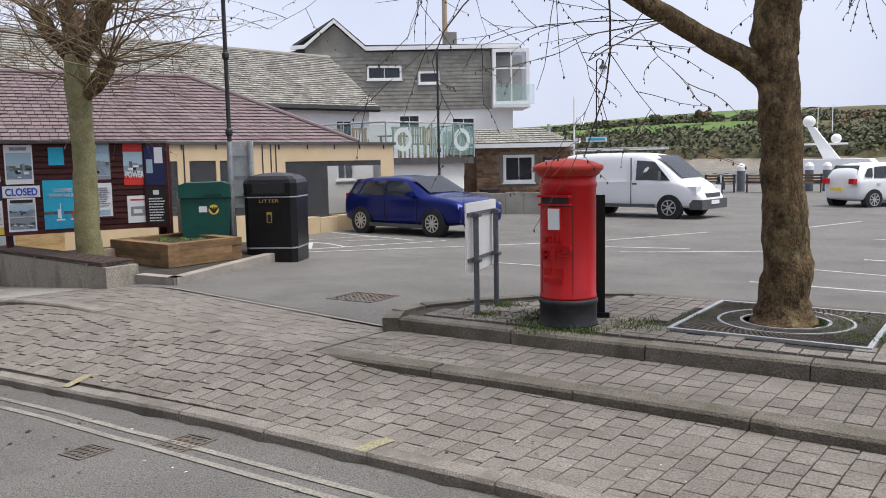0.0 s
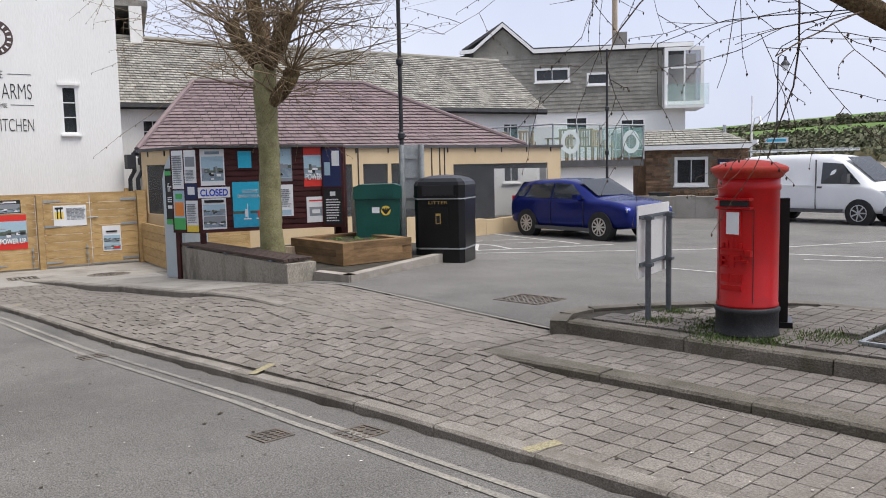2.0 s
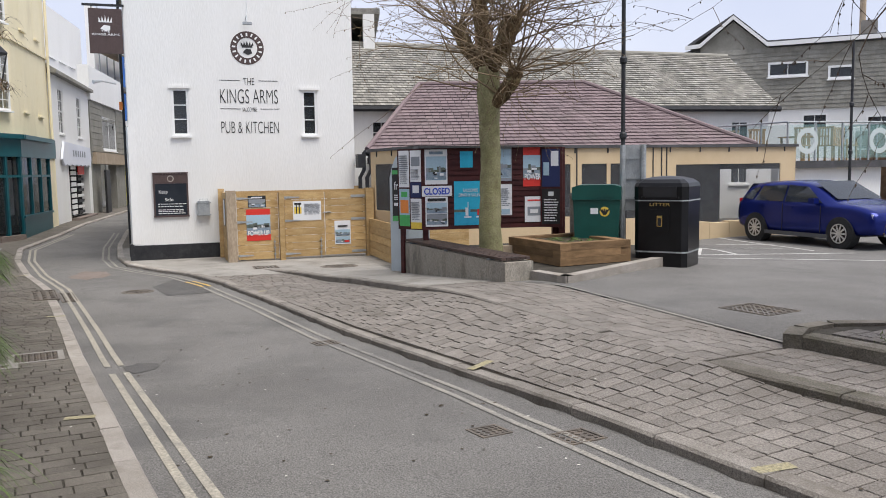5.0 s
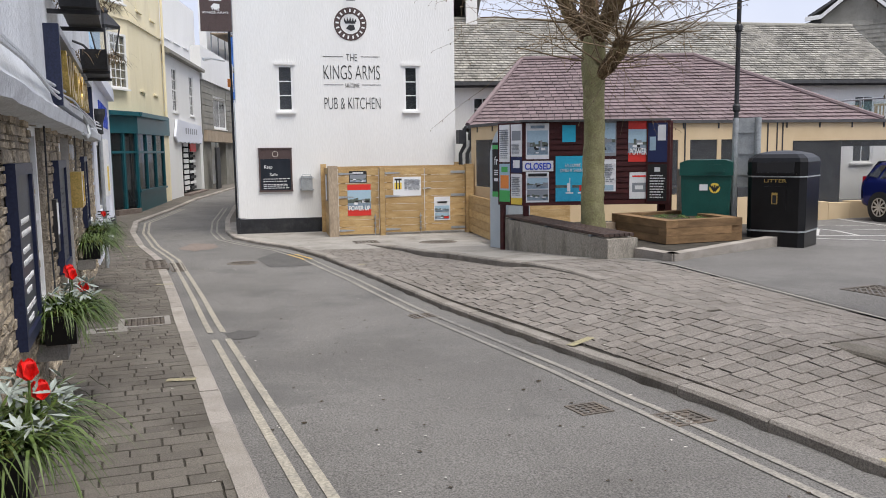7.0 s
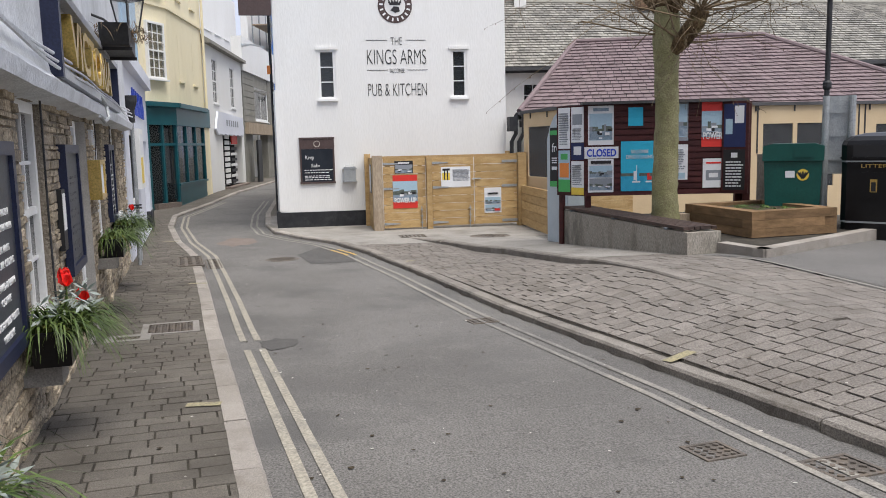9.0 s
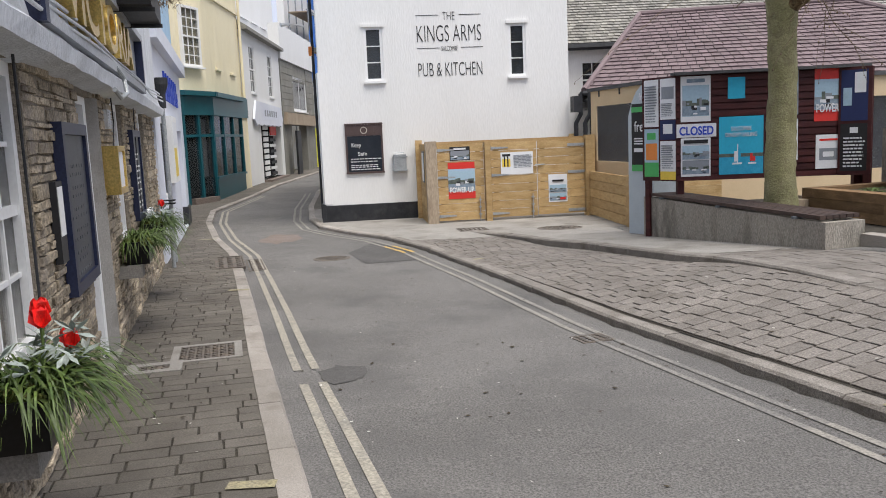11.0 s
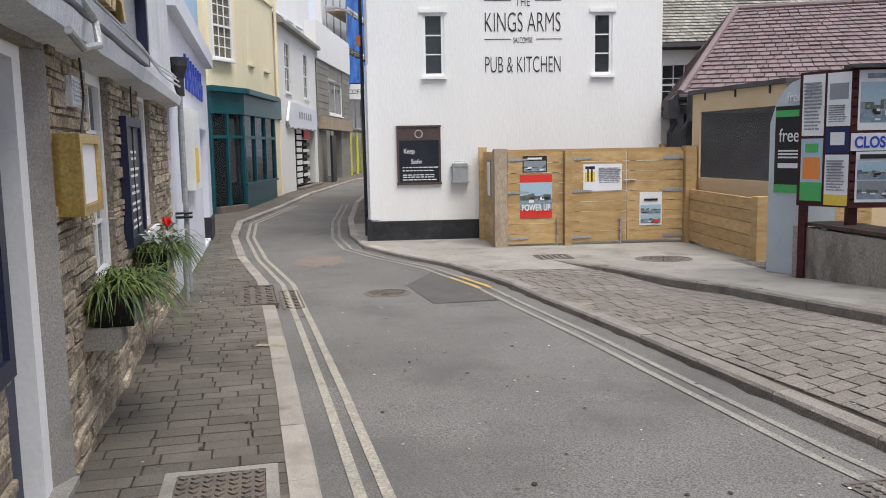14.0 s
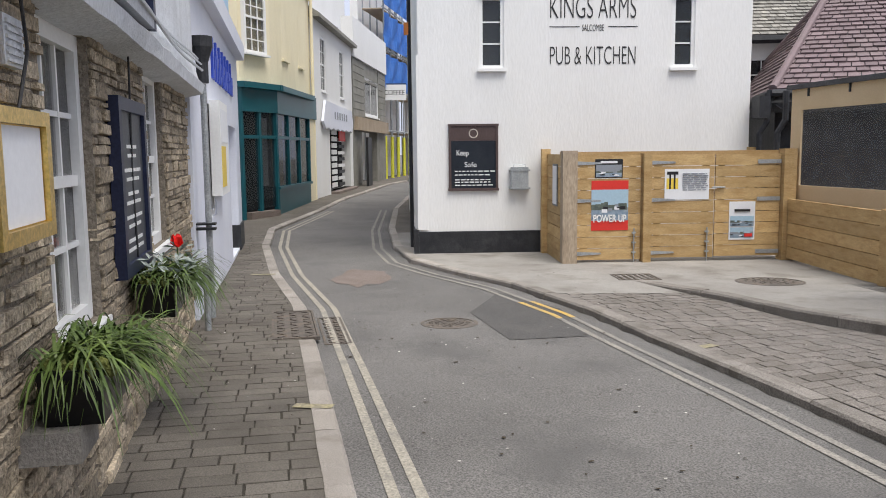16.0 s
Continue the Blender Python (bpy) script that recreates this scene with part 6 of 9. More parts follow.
def bark_trunk(rng, pts, radii, n=20, knots=0.1):
    bm = bmesh.new()
    fine, fr = [], []
    for i in range(len(pts) - 1):
        for k in range(9):
            f = k / 9
            fine.append(Vector(pts[i]).lerp(Vector(pts[i + 1]), f))
            fr.append(radii[i] * (1 - f) + radii[i + 1] * f)
    fine.append(Vector(pts[-1]))
    fr.append(radii[-1])
    tube(bm, fine, fr, n)
    for v in bm.verts:
        k = noise.noise(Vector((v.co.x * 5, v.co.y * 5, v.co.z * 3))) * knots + noise.noise(v.co * 14) * knots * 0.5 + abs(noise.noise(Vector((v.co.x * 7, v.co.y * 7, v.co.z * 11)))) * knots * 0.6
        c = min(fine, key=lambda q: (q - v.co).length)
        o = v.co - c
        o.z = 0
        v.co += o * k
    return bm


rng = random.Random(31)
TX, TY = -2.07, 9.15
t2 = thing("plane_tree", pose(TX, TY, z_isl(TX) - 0.02), "large plane tree with flaking bark in early spring", "tree")
tp = [(0, 0, 0), (0.0, 0, 0.06), (0.0, 0, 0.22), (-0.01, -0.01, 0.8), (-0.05, -0.05, 1.5), (-0.08, -0.08, 2.1), (-0.1, -0.1, 2.45), (-0.09, -0.08, 3.1), (-0.06, -0.06, 3.8), (-0.05, -0.03, 4.6)]
tr = [0.31, 0.25, 0.2, 0.175, 0.16, 0.165, 0.19, 0.165, 0.155, 0.145]
part("trunk", bark_trunk(rng, tp, tr, 36, 0.2), BARK, t2, "brown and olive flaking bark", smooth=True)
bm, tw = bmesh.new(), ([], [])
limb = [(-0.08, -0.08, 2.08), (-0.28, -0.25, 2.26), (-0.5, -0.46, 2.42), (-0.74, -0.68, 2.62), (-1.15, -1.0, 2.95), (-1.7, -1.4, 3.4), (-2.3, -1.8, 3.9)]
lm = bark_trunk(rng, limb, [0.16, 0.105, 0.09, 0.082, 0.075, 0.065, 0.05], 16, 0.25)
part("limb", lm, BARK, t2, smooth=True)
for i, k in ((3, 3), (4, 4), (5, 5), (6, 5)):
    for _ in range(k):
        d = Vector((rng.uniform(-1, 0.2), rng.uniform(-0.9, 0.3), rng.uniform(-0.35, 0.3))).normalized()
        grow(bm, tw, rng, Vector(limb[i]), d, rng.uniform(1.1, 2.1), rng.uniform(0.006, 0.012), 2, 0.012, True)
for z, dx, dy in ((3.2, 0.9, -0.3), (3.8, -0.6, 0.8), (4.3, 0.8, 0.5), (4.6, -0.7, -0.5), (4.6, 0.3, 0.9), (4.5, 0.7, -0.8)):
    d = Vector((dx, dy, 0.55)).normalized()
    p, pts, rad = Vector((-0.08, -0.07, z)), [], []
    for k in range(6):
        pts.append(p)
        rad.append(0.12 * (1 - k / 7))
        p = p + d * 0.5 + Vector((rng.uniform(-.1, .1), rng.uniform(-.1, .1), 0.02))
    tube(bm, pts, rad, 10)
    for q in pts[1:]:
        for _ in range(4):
            e = Vector((rng.uniform(-1, 1), rng.uniform(-1, 1), rng.uniform(-0.5, 0.5))).normalized()
            grow(bm, tw, rng, q, e, rng.uniform(0.8, 1.5), rng.uniform(0.006, 0.012), 2, 0.025, True)
part("branches", bm, TWIG_D, t2)
tagged(raw("twigs", tw[0], tw[1], TWIG_D, t2, "fine twigs with hanging buds"), kind="stuff")

gr = thing("tree_grate", pose(TX, TY, z_isl(TX) + 0.006, 0, 0, 10), "square cast-iron tree grate with curved slots", "tree grate")
bm = bmesh.new()
for a, b, c, d in ((-0.78, 0.78, -0.78, -0.74), (-0.78, 0.78, 0.74, 0.78), (-0.78, -0.74, -0.74, 0.74), (0.74, 0.78, -0.74, 0.74)):
    bx(bm, a, b, c, d, -0.02, 0.008)
part("frame", bm, GALV, gr)
part("bed", box(-0.74, 0.74, -0.74, 0.74, -0.02, -0.008), SOIL, gr, "dark soil under the grate")
bm = bmesh.new()
for k in range(96):
    a = 2 * math.pi * k / 96
    p = [((0.36 + (min(0.73 / max(abs(math.cos(a + 0.35 * f)), abs(math.sin(a + 0.35 * f))), 0.95) - 0.36) * f) * math.cos(a + 0.35 * f), (0.36 + (min(0.73 / max(abs(math.cos(a + 0.35 * f)), abs(math.sin(a + 0.35 * f))), 0.95) - 0.36) * f) * math.sin(a + 0.35 * f), 0.0) for f in (0, 0.35, 0.7, 1.0)]
    tube(bm, p, [0.008] * 4, 4)
tagged(part("bars", bm, IRON, gr), kind="stuff")
for r in (0.36, 0.55):
    part("ring", lathe(bmesh.new(), [(r - 0.012, -0.004), (r - 0.012, 0.01), (r + 0.012, 0.01), (r + 0.012, -0.004)], 36), GALV, gr)


def tufts(name, spots, n, seed, label, zf, h=0.035, sp=0.12):
    """Short weeds in the joints."""
    rng = random.Random(seed)
    verts, faces = [], []
    for cx, cy, s in spots:
        for _ in range(int(n * s)):
            x, y = rng.gauss(cx, sp * s), rng.gauss(cy, sp * s)
            a, L, w = rng.uniform(0, 6.28), h * rng.uniform(0.4, 1.2), 0.005
            z = zf(x, y) - 0.004
            dx, dy = math.cos(a) * w, math.sin(a) * w
            lx, ly = rng.uniform(-L, L) * 0.8, rng.uniform(-L, L) * 0.8
            v = len(verts)
            verts += [(x - dx, y - dy, z), (x + dx, y + dy, z), (x + lx, y + ly, z + L)]
            faces.append((v, v + 1, v + 2))
    return tagged(raw(name, verts, faces, LEAF), label, "weeds", "", "stuff")


tufts("weeds", [(-3.75, 7.85, 1.3), (-3.5, 7.6, 1.0), (-3.2, 7.75, 0.9), (-3.9, 8.2, 1.2), (-4.35, 7.8, 0.8), (-4.55, 8.3, 0.8), (-3.0, 8.3, 1.2), (-2.7, 8.9, 0.9), (-1.7, 9.2, 1.3), (-2.4, 9.4, 1.2), (-1.35, 8.9, 1.0), (-1.6, 9.6, 1.2)], 420, 5, "green weeds and moss in the sett joints", z_isl)


# ---- bench wall, planting bed, planter ----
bw = thing("bench_wall", pose(0, 0, 0), "long concrete bench wall with dark timber slats", "bench")
bm = bmesh.new()
BF, BB = [(-10.2, 6.66), (-12.5, 6.48), (-14.52, 6.32)], [(-14.52, 6.77), (-12.5, 6.95), (-10.3, 7.16)]
v = []
for z0f in (0, 1):
    v.append([bm.verts.new((x, y, (z_up(x) - 0.3) if z0f == 0 else 0.1)) for x, y in BF + BB])
bm.faces.new(v[1])
bm.faces.new(v[0][::-1])
for i in range(6):
    bm.faces.new((v[0][i], v[0][(i + 1) % 6], v[1][(i + 1) % 6], v[1][i]))
part("wall", bm, BENCHWALL, bw, "stained cast concrete", 0.012)
for i in range(6):
    f = (i + 0.5) / 6
    a = Vector((-10.28, 6.64, 0)).lerp(Vector((-10.36, 7.14, 0)), f)
    b = Vector((-14.3, 6.33, 0)).lerp(Vector((-14.3, 6.78, 0)), f)
    d = (b - a).normalized()
    w = Vector((-d.y, d.x, 0)) * 0.034
    bm = bmesh.new()
    lo = [bm.verts.new(p + Vector((0, 0, 0.125))) for p in (a - w, b - w, b + w, a + w)]
    hi = [bm.verts.new(p + Vector((0, 0, 0.165))) for p in (a - w, b - w, b + w, a + w)]
    bm.faces.new(lo[::-1])
    bm.faces.new(hi)
    for k in range(4):
        bm.faces.new((lo[k], lo[(k + 1) % 4], hi[(k + 1) % 4], hi[k]))
    part("slat", bm, BENCH_SLAT, bw, "", 0.006)
for x in (-10.7, -12.3, -13.9):
    y = 6.62 + (x + 10.2) * 0.078
    part("bearer", box(x - 0.03, x + 0.03, y, y + 0.52, 0.099, 0.126), DARKSTEEL, bw)
BED_OUT = [(-10.3, 7.12), (-9.5, 7.3), (-11.2, 10.2), (-13.2, 10.9), (-15.0, 9.6), (-14.8, 6.76), (-12.5, 6.93)]
bedz = -0.055
tagged(part("raised_bed", slab(bmesh.new(), BED_OUT, -0.8, bedz - 0.02), BED), "kerbed bed behind the bench", "pavement", "", "structure")
for a, b in (((-10.32, 7.12), (-9.5, 7.3)), ((-9.5, 7.3), (-10.35, 8.75)), ((-10.35, 8.75), (-11.2, 10.2))):
    m, L = facade(a, b)
    tagged(part("kerb_stone", box(0.003, L - 0.003, -0.02, 0.16, -0.6, bedz + 0.01, m), KERB, None, "", 0.02), "rounded granite kerb of the planting bed", "kerb", "kerb of the planting bed", "structure")
PC = [Vector(c) for c in ((-10.72, 7.82, 0), (-10.92, 9.2, 0), (-12.7, 9.15, 0), (-12.42, 7.68, 0))]
plb = thing("sleeper_planter", pose(0, 0, 0), "square planter of stacked timber sleepers", "planter")
for lay in range(3):
    z0, z1 = bedz - 0.01 + lay * 0.118, bedz - 0.01 + lay * 0.118 + 0.115
    for i in range(4):
        a, b = PC[i], PC[(i + 1) % 4]
        m, L = facade(a, b)
        s0, s1 = (0, L - 0.2) if lay % 2 else (0.2, L)
        part("sleeper", box(s0 + 0.003, s1 - 0.003, 0, 0.2, z0, z1, m), SLEEPER, plb, "", 0.008)
part("soil", slab(bmesh.new(), [(-10.95, 8.0), (-11.1, 9.0), (-12.5, 8.97), (-12.25, 7.87)], -0.1, 0.24), SOIL, plb)
rng = random.Random(9)
bm = bmesh.new()
for _ in range(34):
    leaf_blades(bm, rng, rng.uniform(-12.3, -11.0), rng.uniform(8.0, 8.95), 0.24, 14, 0.12, 0.05, 0.008)
tagged(part("seedlings", bm, LEAF, plb, "low green seedlings"), kind="stuff")

rng = random.Random(77)
t1 = thing("pollarded_tree", pose(-12.1, 7.22, bedz), "pollarded plane tree with greenish trunk and bare shoots", "tree")
tp = [(0, 0, 0), (0, 0, 0.12), (-0.03, 0, 0.6), (-0.06, 0.02, 1.2), (-0.05, 0.03, 1.8), (-0.02, 0, 2.3), (0.0, 0, 2.7), (-0.02, 0, 3.2)]
part("trunk", bark_trunk(rng, tp, [0.24, 0.2, 0.185, 0.175, 0.165, 0.17, 0.2, 0.17], 22, 0.1), BARK_G, t1, "olive green bark", smooth=True)
bm, tw = bmesh.new(), ([], [])
arms = ([(0, 0, 2.55), (0.22, 0.12, 2.7), (0.42, 0.25, 2.95), (0.46, 0.28, 3.1)], [(0, 0, 3.1), (-0.3, -0.2, 3.45), (-0.55, -0.35, 3.9)], [(0, 0, 3.1), (0.3, 0.15, 3.5), (0.5, 0.3, 3.95)], [(0, 0, 3.1), (0.0, -0.1, 3.7), (-0.08, -0.15, 4.3)], [(0, 0, 3.05), (-0.15, 0.25, 3.5), (-0.3, 0.5, 4.0)])
for arm in arms:
    part("limb", bark_trunk(rng, arm, [0.13, 0.115, 0.12, 0.13][:len(arm)], 12, 0.25), BARK, t1, smooth=True)
    for p in arm[1:]:
        for _ in range(16 if p is arm[-1] else 9):
            d = Vector((rng.uniform(-1, 1), rng.uniform(-1, 1), rng.uniform(-0.1, 0.9))).normalized()
            grow(bm, tw, rng, Vector(p), d, rng.uniform(1.2, 2.5), rng.uniform(0.009, 0.018), rng.choice((1, 1, 2)), 0.02, True)
part("branches", bm, TWIG, t1)
tagged(raw("twigs", tw[0], tw[1], TWIG, t1, "long bare shoots with buds"), kind="stuff")

# ---- notice board and cash machine ----
nbM, nbL = facade((-13.75, 6.53), (-13.3, 9.1))
nbd = thing("notice_board", nbM, "maroon slatted notice board covered in posters", "notice board")
for i in range(15):
    part("slat", box(0, nbL, 0.0, 0.03, 0.36 + i * 0.1, 0.44 + i * 0.1), MAROON, nbd)
part("backing", box(0, nbL, 0.031, 0.05, 0.36, 1.86), MAROON, nbd)
part("roof_board", box(-0.05, nbL + 0.05, -0.1, 0.15, 1.86, 1.9), LEAD, nbd, "", 0.006)
for x in (0.02, nbL - 0.1):
    part("post", box(x, x + 0.1, 0.05, 0.15, -0.6, 1.86), MAROON, nbd, "", 0.006)
part("end_post", box(nbL, nbL + 0.12, -0.02, 0.1, 0.1, 1.86), MAROON, nbd, "", 0.006)
retM, retL = facade((-14.28, 6.22), (-13.75, 6.53))
ret = thing("notice_board", retM, "narrow end panel of the board with leaflets", "notice board")
part("panel", box(0, retL, 0, 0.05, 0.36, 1.86), MAROON, ret)
part("post", box(0.0, 0.08, 0.05, 0.12, -0.6, 1.86), MAROON, ret)


def board_poster(x, z, w, h, base, bits, label, mm=nbM):
    return poster(mm @ pose(x + w / 2, -0.001, z), w, h, base, bits, label, "posters on the notice board")


board_poster(0.06, 1.2, 0.42, 0.64, PAPER, photo(0.05, 0.95, 0.12, 0.8, 11) + [(0.2, 0.8, 0.86, 0.94, P_STEEL)], "pale ferry poster with harbour photograph")
cl = board_poster(0.0, 0.98, 0.56, 0.19, PAPER, [], "white closed notice in blue capitals")
lettering("word", "CLOSED", BLUE_L, cl, 0, -0.006, 0.035, 0.12, 0.48, thin=-0.025)
board_poster(0.06, 0.42, 0.42, 0.55, PAPER, photo(0.05, 0.95, 0.06, 0.42, 12, P_GREY) + photo(0.05, 0.95, 0.45, 0.8, 13) + [(0.1, 0.9, 0.86, 0.95, P_BLACK)], "grey fishing poster with two boat photographs")
board_poster(0.72, 1.5, 0.24, 0.3, P_BLUE, [], "blank cyan paper sheet")
bp = board_poster(0.6, 0.43, 0.62, 0.82, P_BLUE, [(0, 1, 0.0, 0.3, P_AQUA), (0, 1, 0.3, 0.36, P_HILL), (0.41, 0.43, 0.2, 0.52, PAPER), (0.34, 0.41, 0.22, 0.4, PAPER), (0.43, 0.49, 0.22, 0.46, P_AQUA), (0.3, 0.52, 0.17, 0.2, PAPER), (0.7, 0.76, 0.22, 0.36, P_RED), (0.76, 0.82, 0.22, 0.3, P_RED), (0.66, 0.84, 0.17, 0.2, PAPER)], "turquoise dinghy sailing poster")
lettering("title", "SALCOMBE\nDINGHY SAILING", PAPER, bp, 0, -0.009, 0.62, 0.06, 0.44)
board_poster(1.28, 1.24, 0.42, 0.62, P_GREY, photo(0.04, 0.96, 0.1, 0.96, 14), "grey sunset photograph poster")
board_poster(1.28, 0.6, 0.42, 0.58, PAPER, [(0.1, 0.9, 0.03, 0.2, P_SKY)] + text_rows(0.1, 0.92, 0.3, 0.9, 6), "white notice with lines of print")
pu = board_poster(1.92, 1.13, 0.5, 0.73, P_RED, photo(0, 1, 0.22, 0.8, 15), "red boat poster with large white title")
lettering("title", "POWER UP", PAPER, pu, 0, -0.014, 0.13, 0.11, 0.45, thin=-0.02)
board_poster(1.95, 0.46, 0.5, 0.48, PAPER, [(0.1, 0.6, 0.25, 0.6, P_GREY), (0.2, 0.5, 0.35, 0.5, PAPER), (0.72, 0.92, 0.55, 0.85, P_BLACK), (0.78, 0.86, 0.25, 0.55, P_BLACK), (0.1, 0.6, 0.82, 0.88, P_RED)], "white outboard motor poster")
board_poster(2.5, 1.1, 0.09, 0.7, P_NAVY, [], "narrow plain navy paper strip")
endM = nbM @ pose(nbL - 0.36, -0.02, 0, 0, 0, -28)
part("end_panel", box(0, 0.42, 0.0, 0.03, 0.36, 1.86), MAROON, ret).matrix_world = endM
board_poster(0.03, 1.12, 0.34, 0.7, P_NAVY, [(0.08, 0.4, 0.3, 0.65, P_SKY), (0.5, 0.92, 0.55, 0.95, PAPER)], "navy harbour notice on maroon slats", endM)
tx = board_poster(0.03, 0.42, 0.34, 0.66, P_BLACK, [(0.35, 0.65, 0.8, 0.92, PAPER)] + text_rows(0.12, 0.92, 0.08, 0.75, 6, PAPER, 3), "black taxi card with white print", endM)
for x, z, w, h, base, bits, lab in ((0.04, 1.15, 0.26, 0.68, PAPER, text_rows(0.1, 0.9, 0.1, 0.9, 9), "white leaflet with close print"), (0.33, 1.25, 0.27, 0.58, PAPER, [(0.1, 0.9, 0.5, 0.8, P_GREY)] + text_rows(0.1, 0.9, 0.08, 0.42, 5), "white leaflet with photograph"),
                                 (0.04, 0.42, 0.26, 0.7, P_SKY, [(0.1, 0.9, 0.35, 0.7, P_ORANGE), (0, 1, 0, 0.3, P_GREEN), (0.2, 0.8, 0.78, 0.92, P_GREEN)], "bright green and orange leaflet"), (0.33, 0.96, 0.27, 0.28, P_NAVY, [(0.2, 0.8, 0.3, 0.8, PAPER)], "navy leaflet with round badge"), (0.33, 0.5, 0.27, 0.44, PAPER, text_rows(0.1, 0.9, 0.1, 0.9, 7), "white leaflet with printed list"), (0.33, 0.38, 0.27, 0.12, P_YEL, [], "narrow yellow strip of notice")):
    board_poster(x, z, w, h, base, bits, lab, retM)
atm = thing("cash_machine", pose(-14.86, 6.47, z_up(-14.8), 0, 0, 25), "grey free-standing cash machine with black panel", "cash machine")
bm = bmesh.new()
prism(bm, [(-0.3, 0), (0.24, 0), (0.24, 2.35), (0.12, 2.36), (0.0, 2.33), (-0.12, 2.24), (-0.22, 2.08), (-0.3, 1.85)], -0.06, 0.5)
part("cabinet", bm, CABINET, atm, "pale grey cabinet with arched shoulder", 0.01)
part("panel", box(-0.22, 0.2, -0.064, -0.061, 1.0, 2.05), P_BLACK, atm, "black advertising panel")
part("green_bar", box(-0.22, 0.2, -0.067, -0.065, 1.0, 1.1), P_GREEN, atm)
part("green_bar", box(-0.22, 0.2, -0.067, -0.065, 1.92, 2.0), P_GREEN, atm)
lettering("word", "free", PAPER, atm, -0.02, -0.066, 1.62, 0.16, 0.28)
lettering("word", "free", PAPER, atm, 0.04, -0.064, 2.1, 0.11, 0.2)
bm = bmesh.new()
for z in (1.5, 1.46, 1.42, 1.3):
    bx(bm, -0.17, 0.15, -0.066, -0.064, z, z + (0.02 if z > 1.4 else 0.06))
part("print", bm, PAPER, atm)
tagged(part("concrete_stub", box(-12.95, -12.5, 9.15, 9.65, -0.6, 1.0), BENCHWALL, None, "", 0.02), "stub of rough concrete wall behind the bins", "wall")
for i, (x, z) in enumerate(((-12.4, 0.05), (-12.9, 0.05))):
    tagged(part("timber_offcut", box(x, x + 0.12, 7.4 + 0.5 * i, 9.0, bedz, bedz + 0.2), OLDPOST, None, "", 0.01), "loose sleeper lying on the bed", "timber", "loose sleepers")

# ---- bins and signs beside the car park ----
gb = thing("recycling_bin", pose(-12.08, 9.24, bedz - 0.02, 0, 0, 57), "dark green plastic bin with yellow badge", "bin")
part("body", prism(bmesh.new(), ((-0.36, 0), (0.36, 0), (0.4, 0.98), (-0.4, 0.98)), -0.3, 0.35), GREEN_BIN, gb, "", 0.03)
part("hood", prism(bmesh.new(), ((-0.42, 0.985), (0.42, 0.985), (0.42, 1.2), (0.3, 1.24), (-0.3, 1.24), (-0.42, 1.2)), -0.34, 0.38), GREEN_BIN, gb, "", 0.04)
part("flap", box(0.02, 0.28, -0.36, -0.33, 1.04, 1.17), GREEN_BIN, gb, "", 0.01)
part("badge", lathe(bmesh.new(), [(0.085, 0), (0.085, 0.006)], 20), P_YEL, gb, "yellow round badge").matrix_local = pose(0.14, -0.301, 0.78, 90, 0, 0)
for k in range(5):
    part("badge_mark", box(-0.012, 0.012, -0.31, -0.3075, -0.05, 0.05, pose(0.14 + 0.022 * (k - 2), 0, 0.78 - 0.01 * (k % 2), 0, 18 * (k - 2), 0)), P_BLACK, gb)
part("sticker", box(-0.1, 0.03, -0.308, -0.3, 0.74, 0.84), PAPER, gb, "torn white sticker")
part("badge", lathe(bmesh.new(), [(0.09, 0), (0.09, 0.006)], 20), P_BLACK, gb).matrix_local = pose(-0.385, 0.05, 0.8, 90, 0, -90)

lb = thing("litter_bin", pose(-11.3, 10.15, -0.17, 0, 0, 40), "black double litter bin with gold litter panels", "litter bin")
oc = lambda w, c: ((-w, -w + c), (-w + c, -w), (w - c, -w), (w, -w + c), (w, w - c), (w - c, w), (-w + c, w), (-w, w - c))
part("plinth", slab(bmesh.new(), oc(0.44, 0.08), -0.045, 0.2), BLACK_G, lb, "", 0.01)
part("trim", slab(bmesh.new(), oc(0.452, 0.08), 0.2, 0.225), GALV, lb)
part("body", slab(bmesh.new(), oc(0.45, 0.09), 0.225, 1.06), BLACK_G, lb, "", 0.015)
part("trim", slab(bmesh.new(), oc(0.462, 0.09), 1.06, 1.08), GALV, lb)
bm = bmesh.new()
rings = []
for w, z in ((0.455, 1.08), (0.46, 1.3), (0.44, 1.36), (0.36, 1.42), (0.22, 1.46), (0.05, 1.475)):
    rings.append([bm.verts.new((x, y, z)) for x, y in oc(w, 0.2 * w)])
for a, b in zip(rings, rings[1:]):
    for i in range(8):
        bm.faces.new((a[i], a[(i + 1) % 8], b[(i + 1) % 8], b[i]))
bm.faces.new(rings[-1])
part("hood", bm, BLACK_G, lb, "domed black hood", 0.01)
for rz in (0, -90):
    q = pose(0, 0, 0, 0, 0, rz)
    part("opening", box(-0.28, 0.28, -0.475, -0.44, 1.13, 1.3, q), P_BLACK, lb, "dark opening", 0.01)
    part("lip", box(-0.32, 0.32, -0.485, -0.45, 1.1, 1.13, q), BLACK_G, lb, "", 0.01)
    part("raised_panel", box(-0.17, 0.17, -0.465, -0.445, 0.55, 0.92, q), BLACK_G, lb, "", 0.01)
    part("badge", box(-0.045, 0.045, -0.471, -0.466, 0.64, 0.82, q), GOLD, lb, "gold tidy badge")
    part("badge_figure", box(-0.03, 0.03, -0.475, -0.4712, 0.65, 0.78, q), P_BLACK, lb)
    lt = lettering("word", "LITTER", GOLD, lb, 0, -0.456, 0.98, 0.05, 0.34)
    lt.matrix_local = q
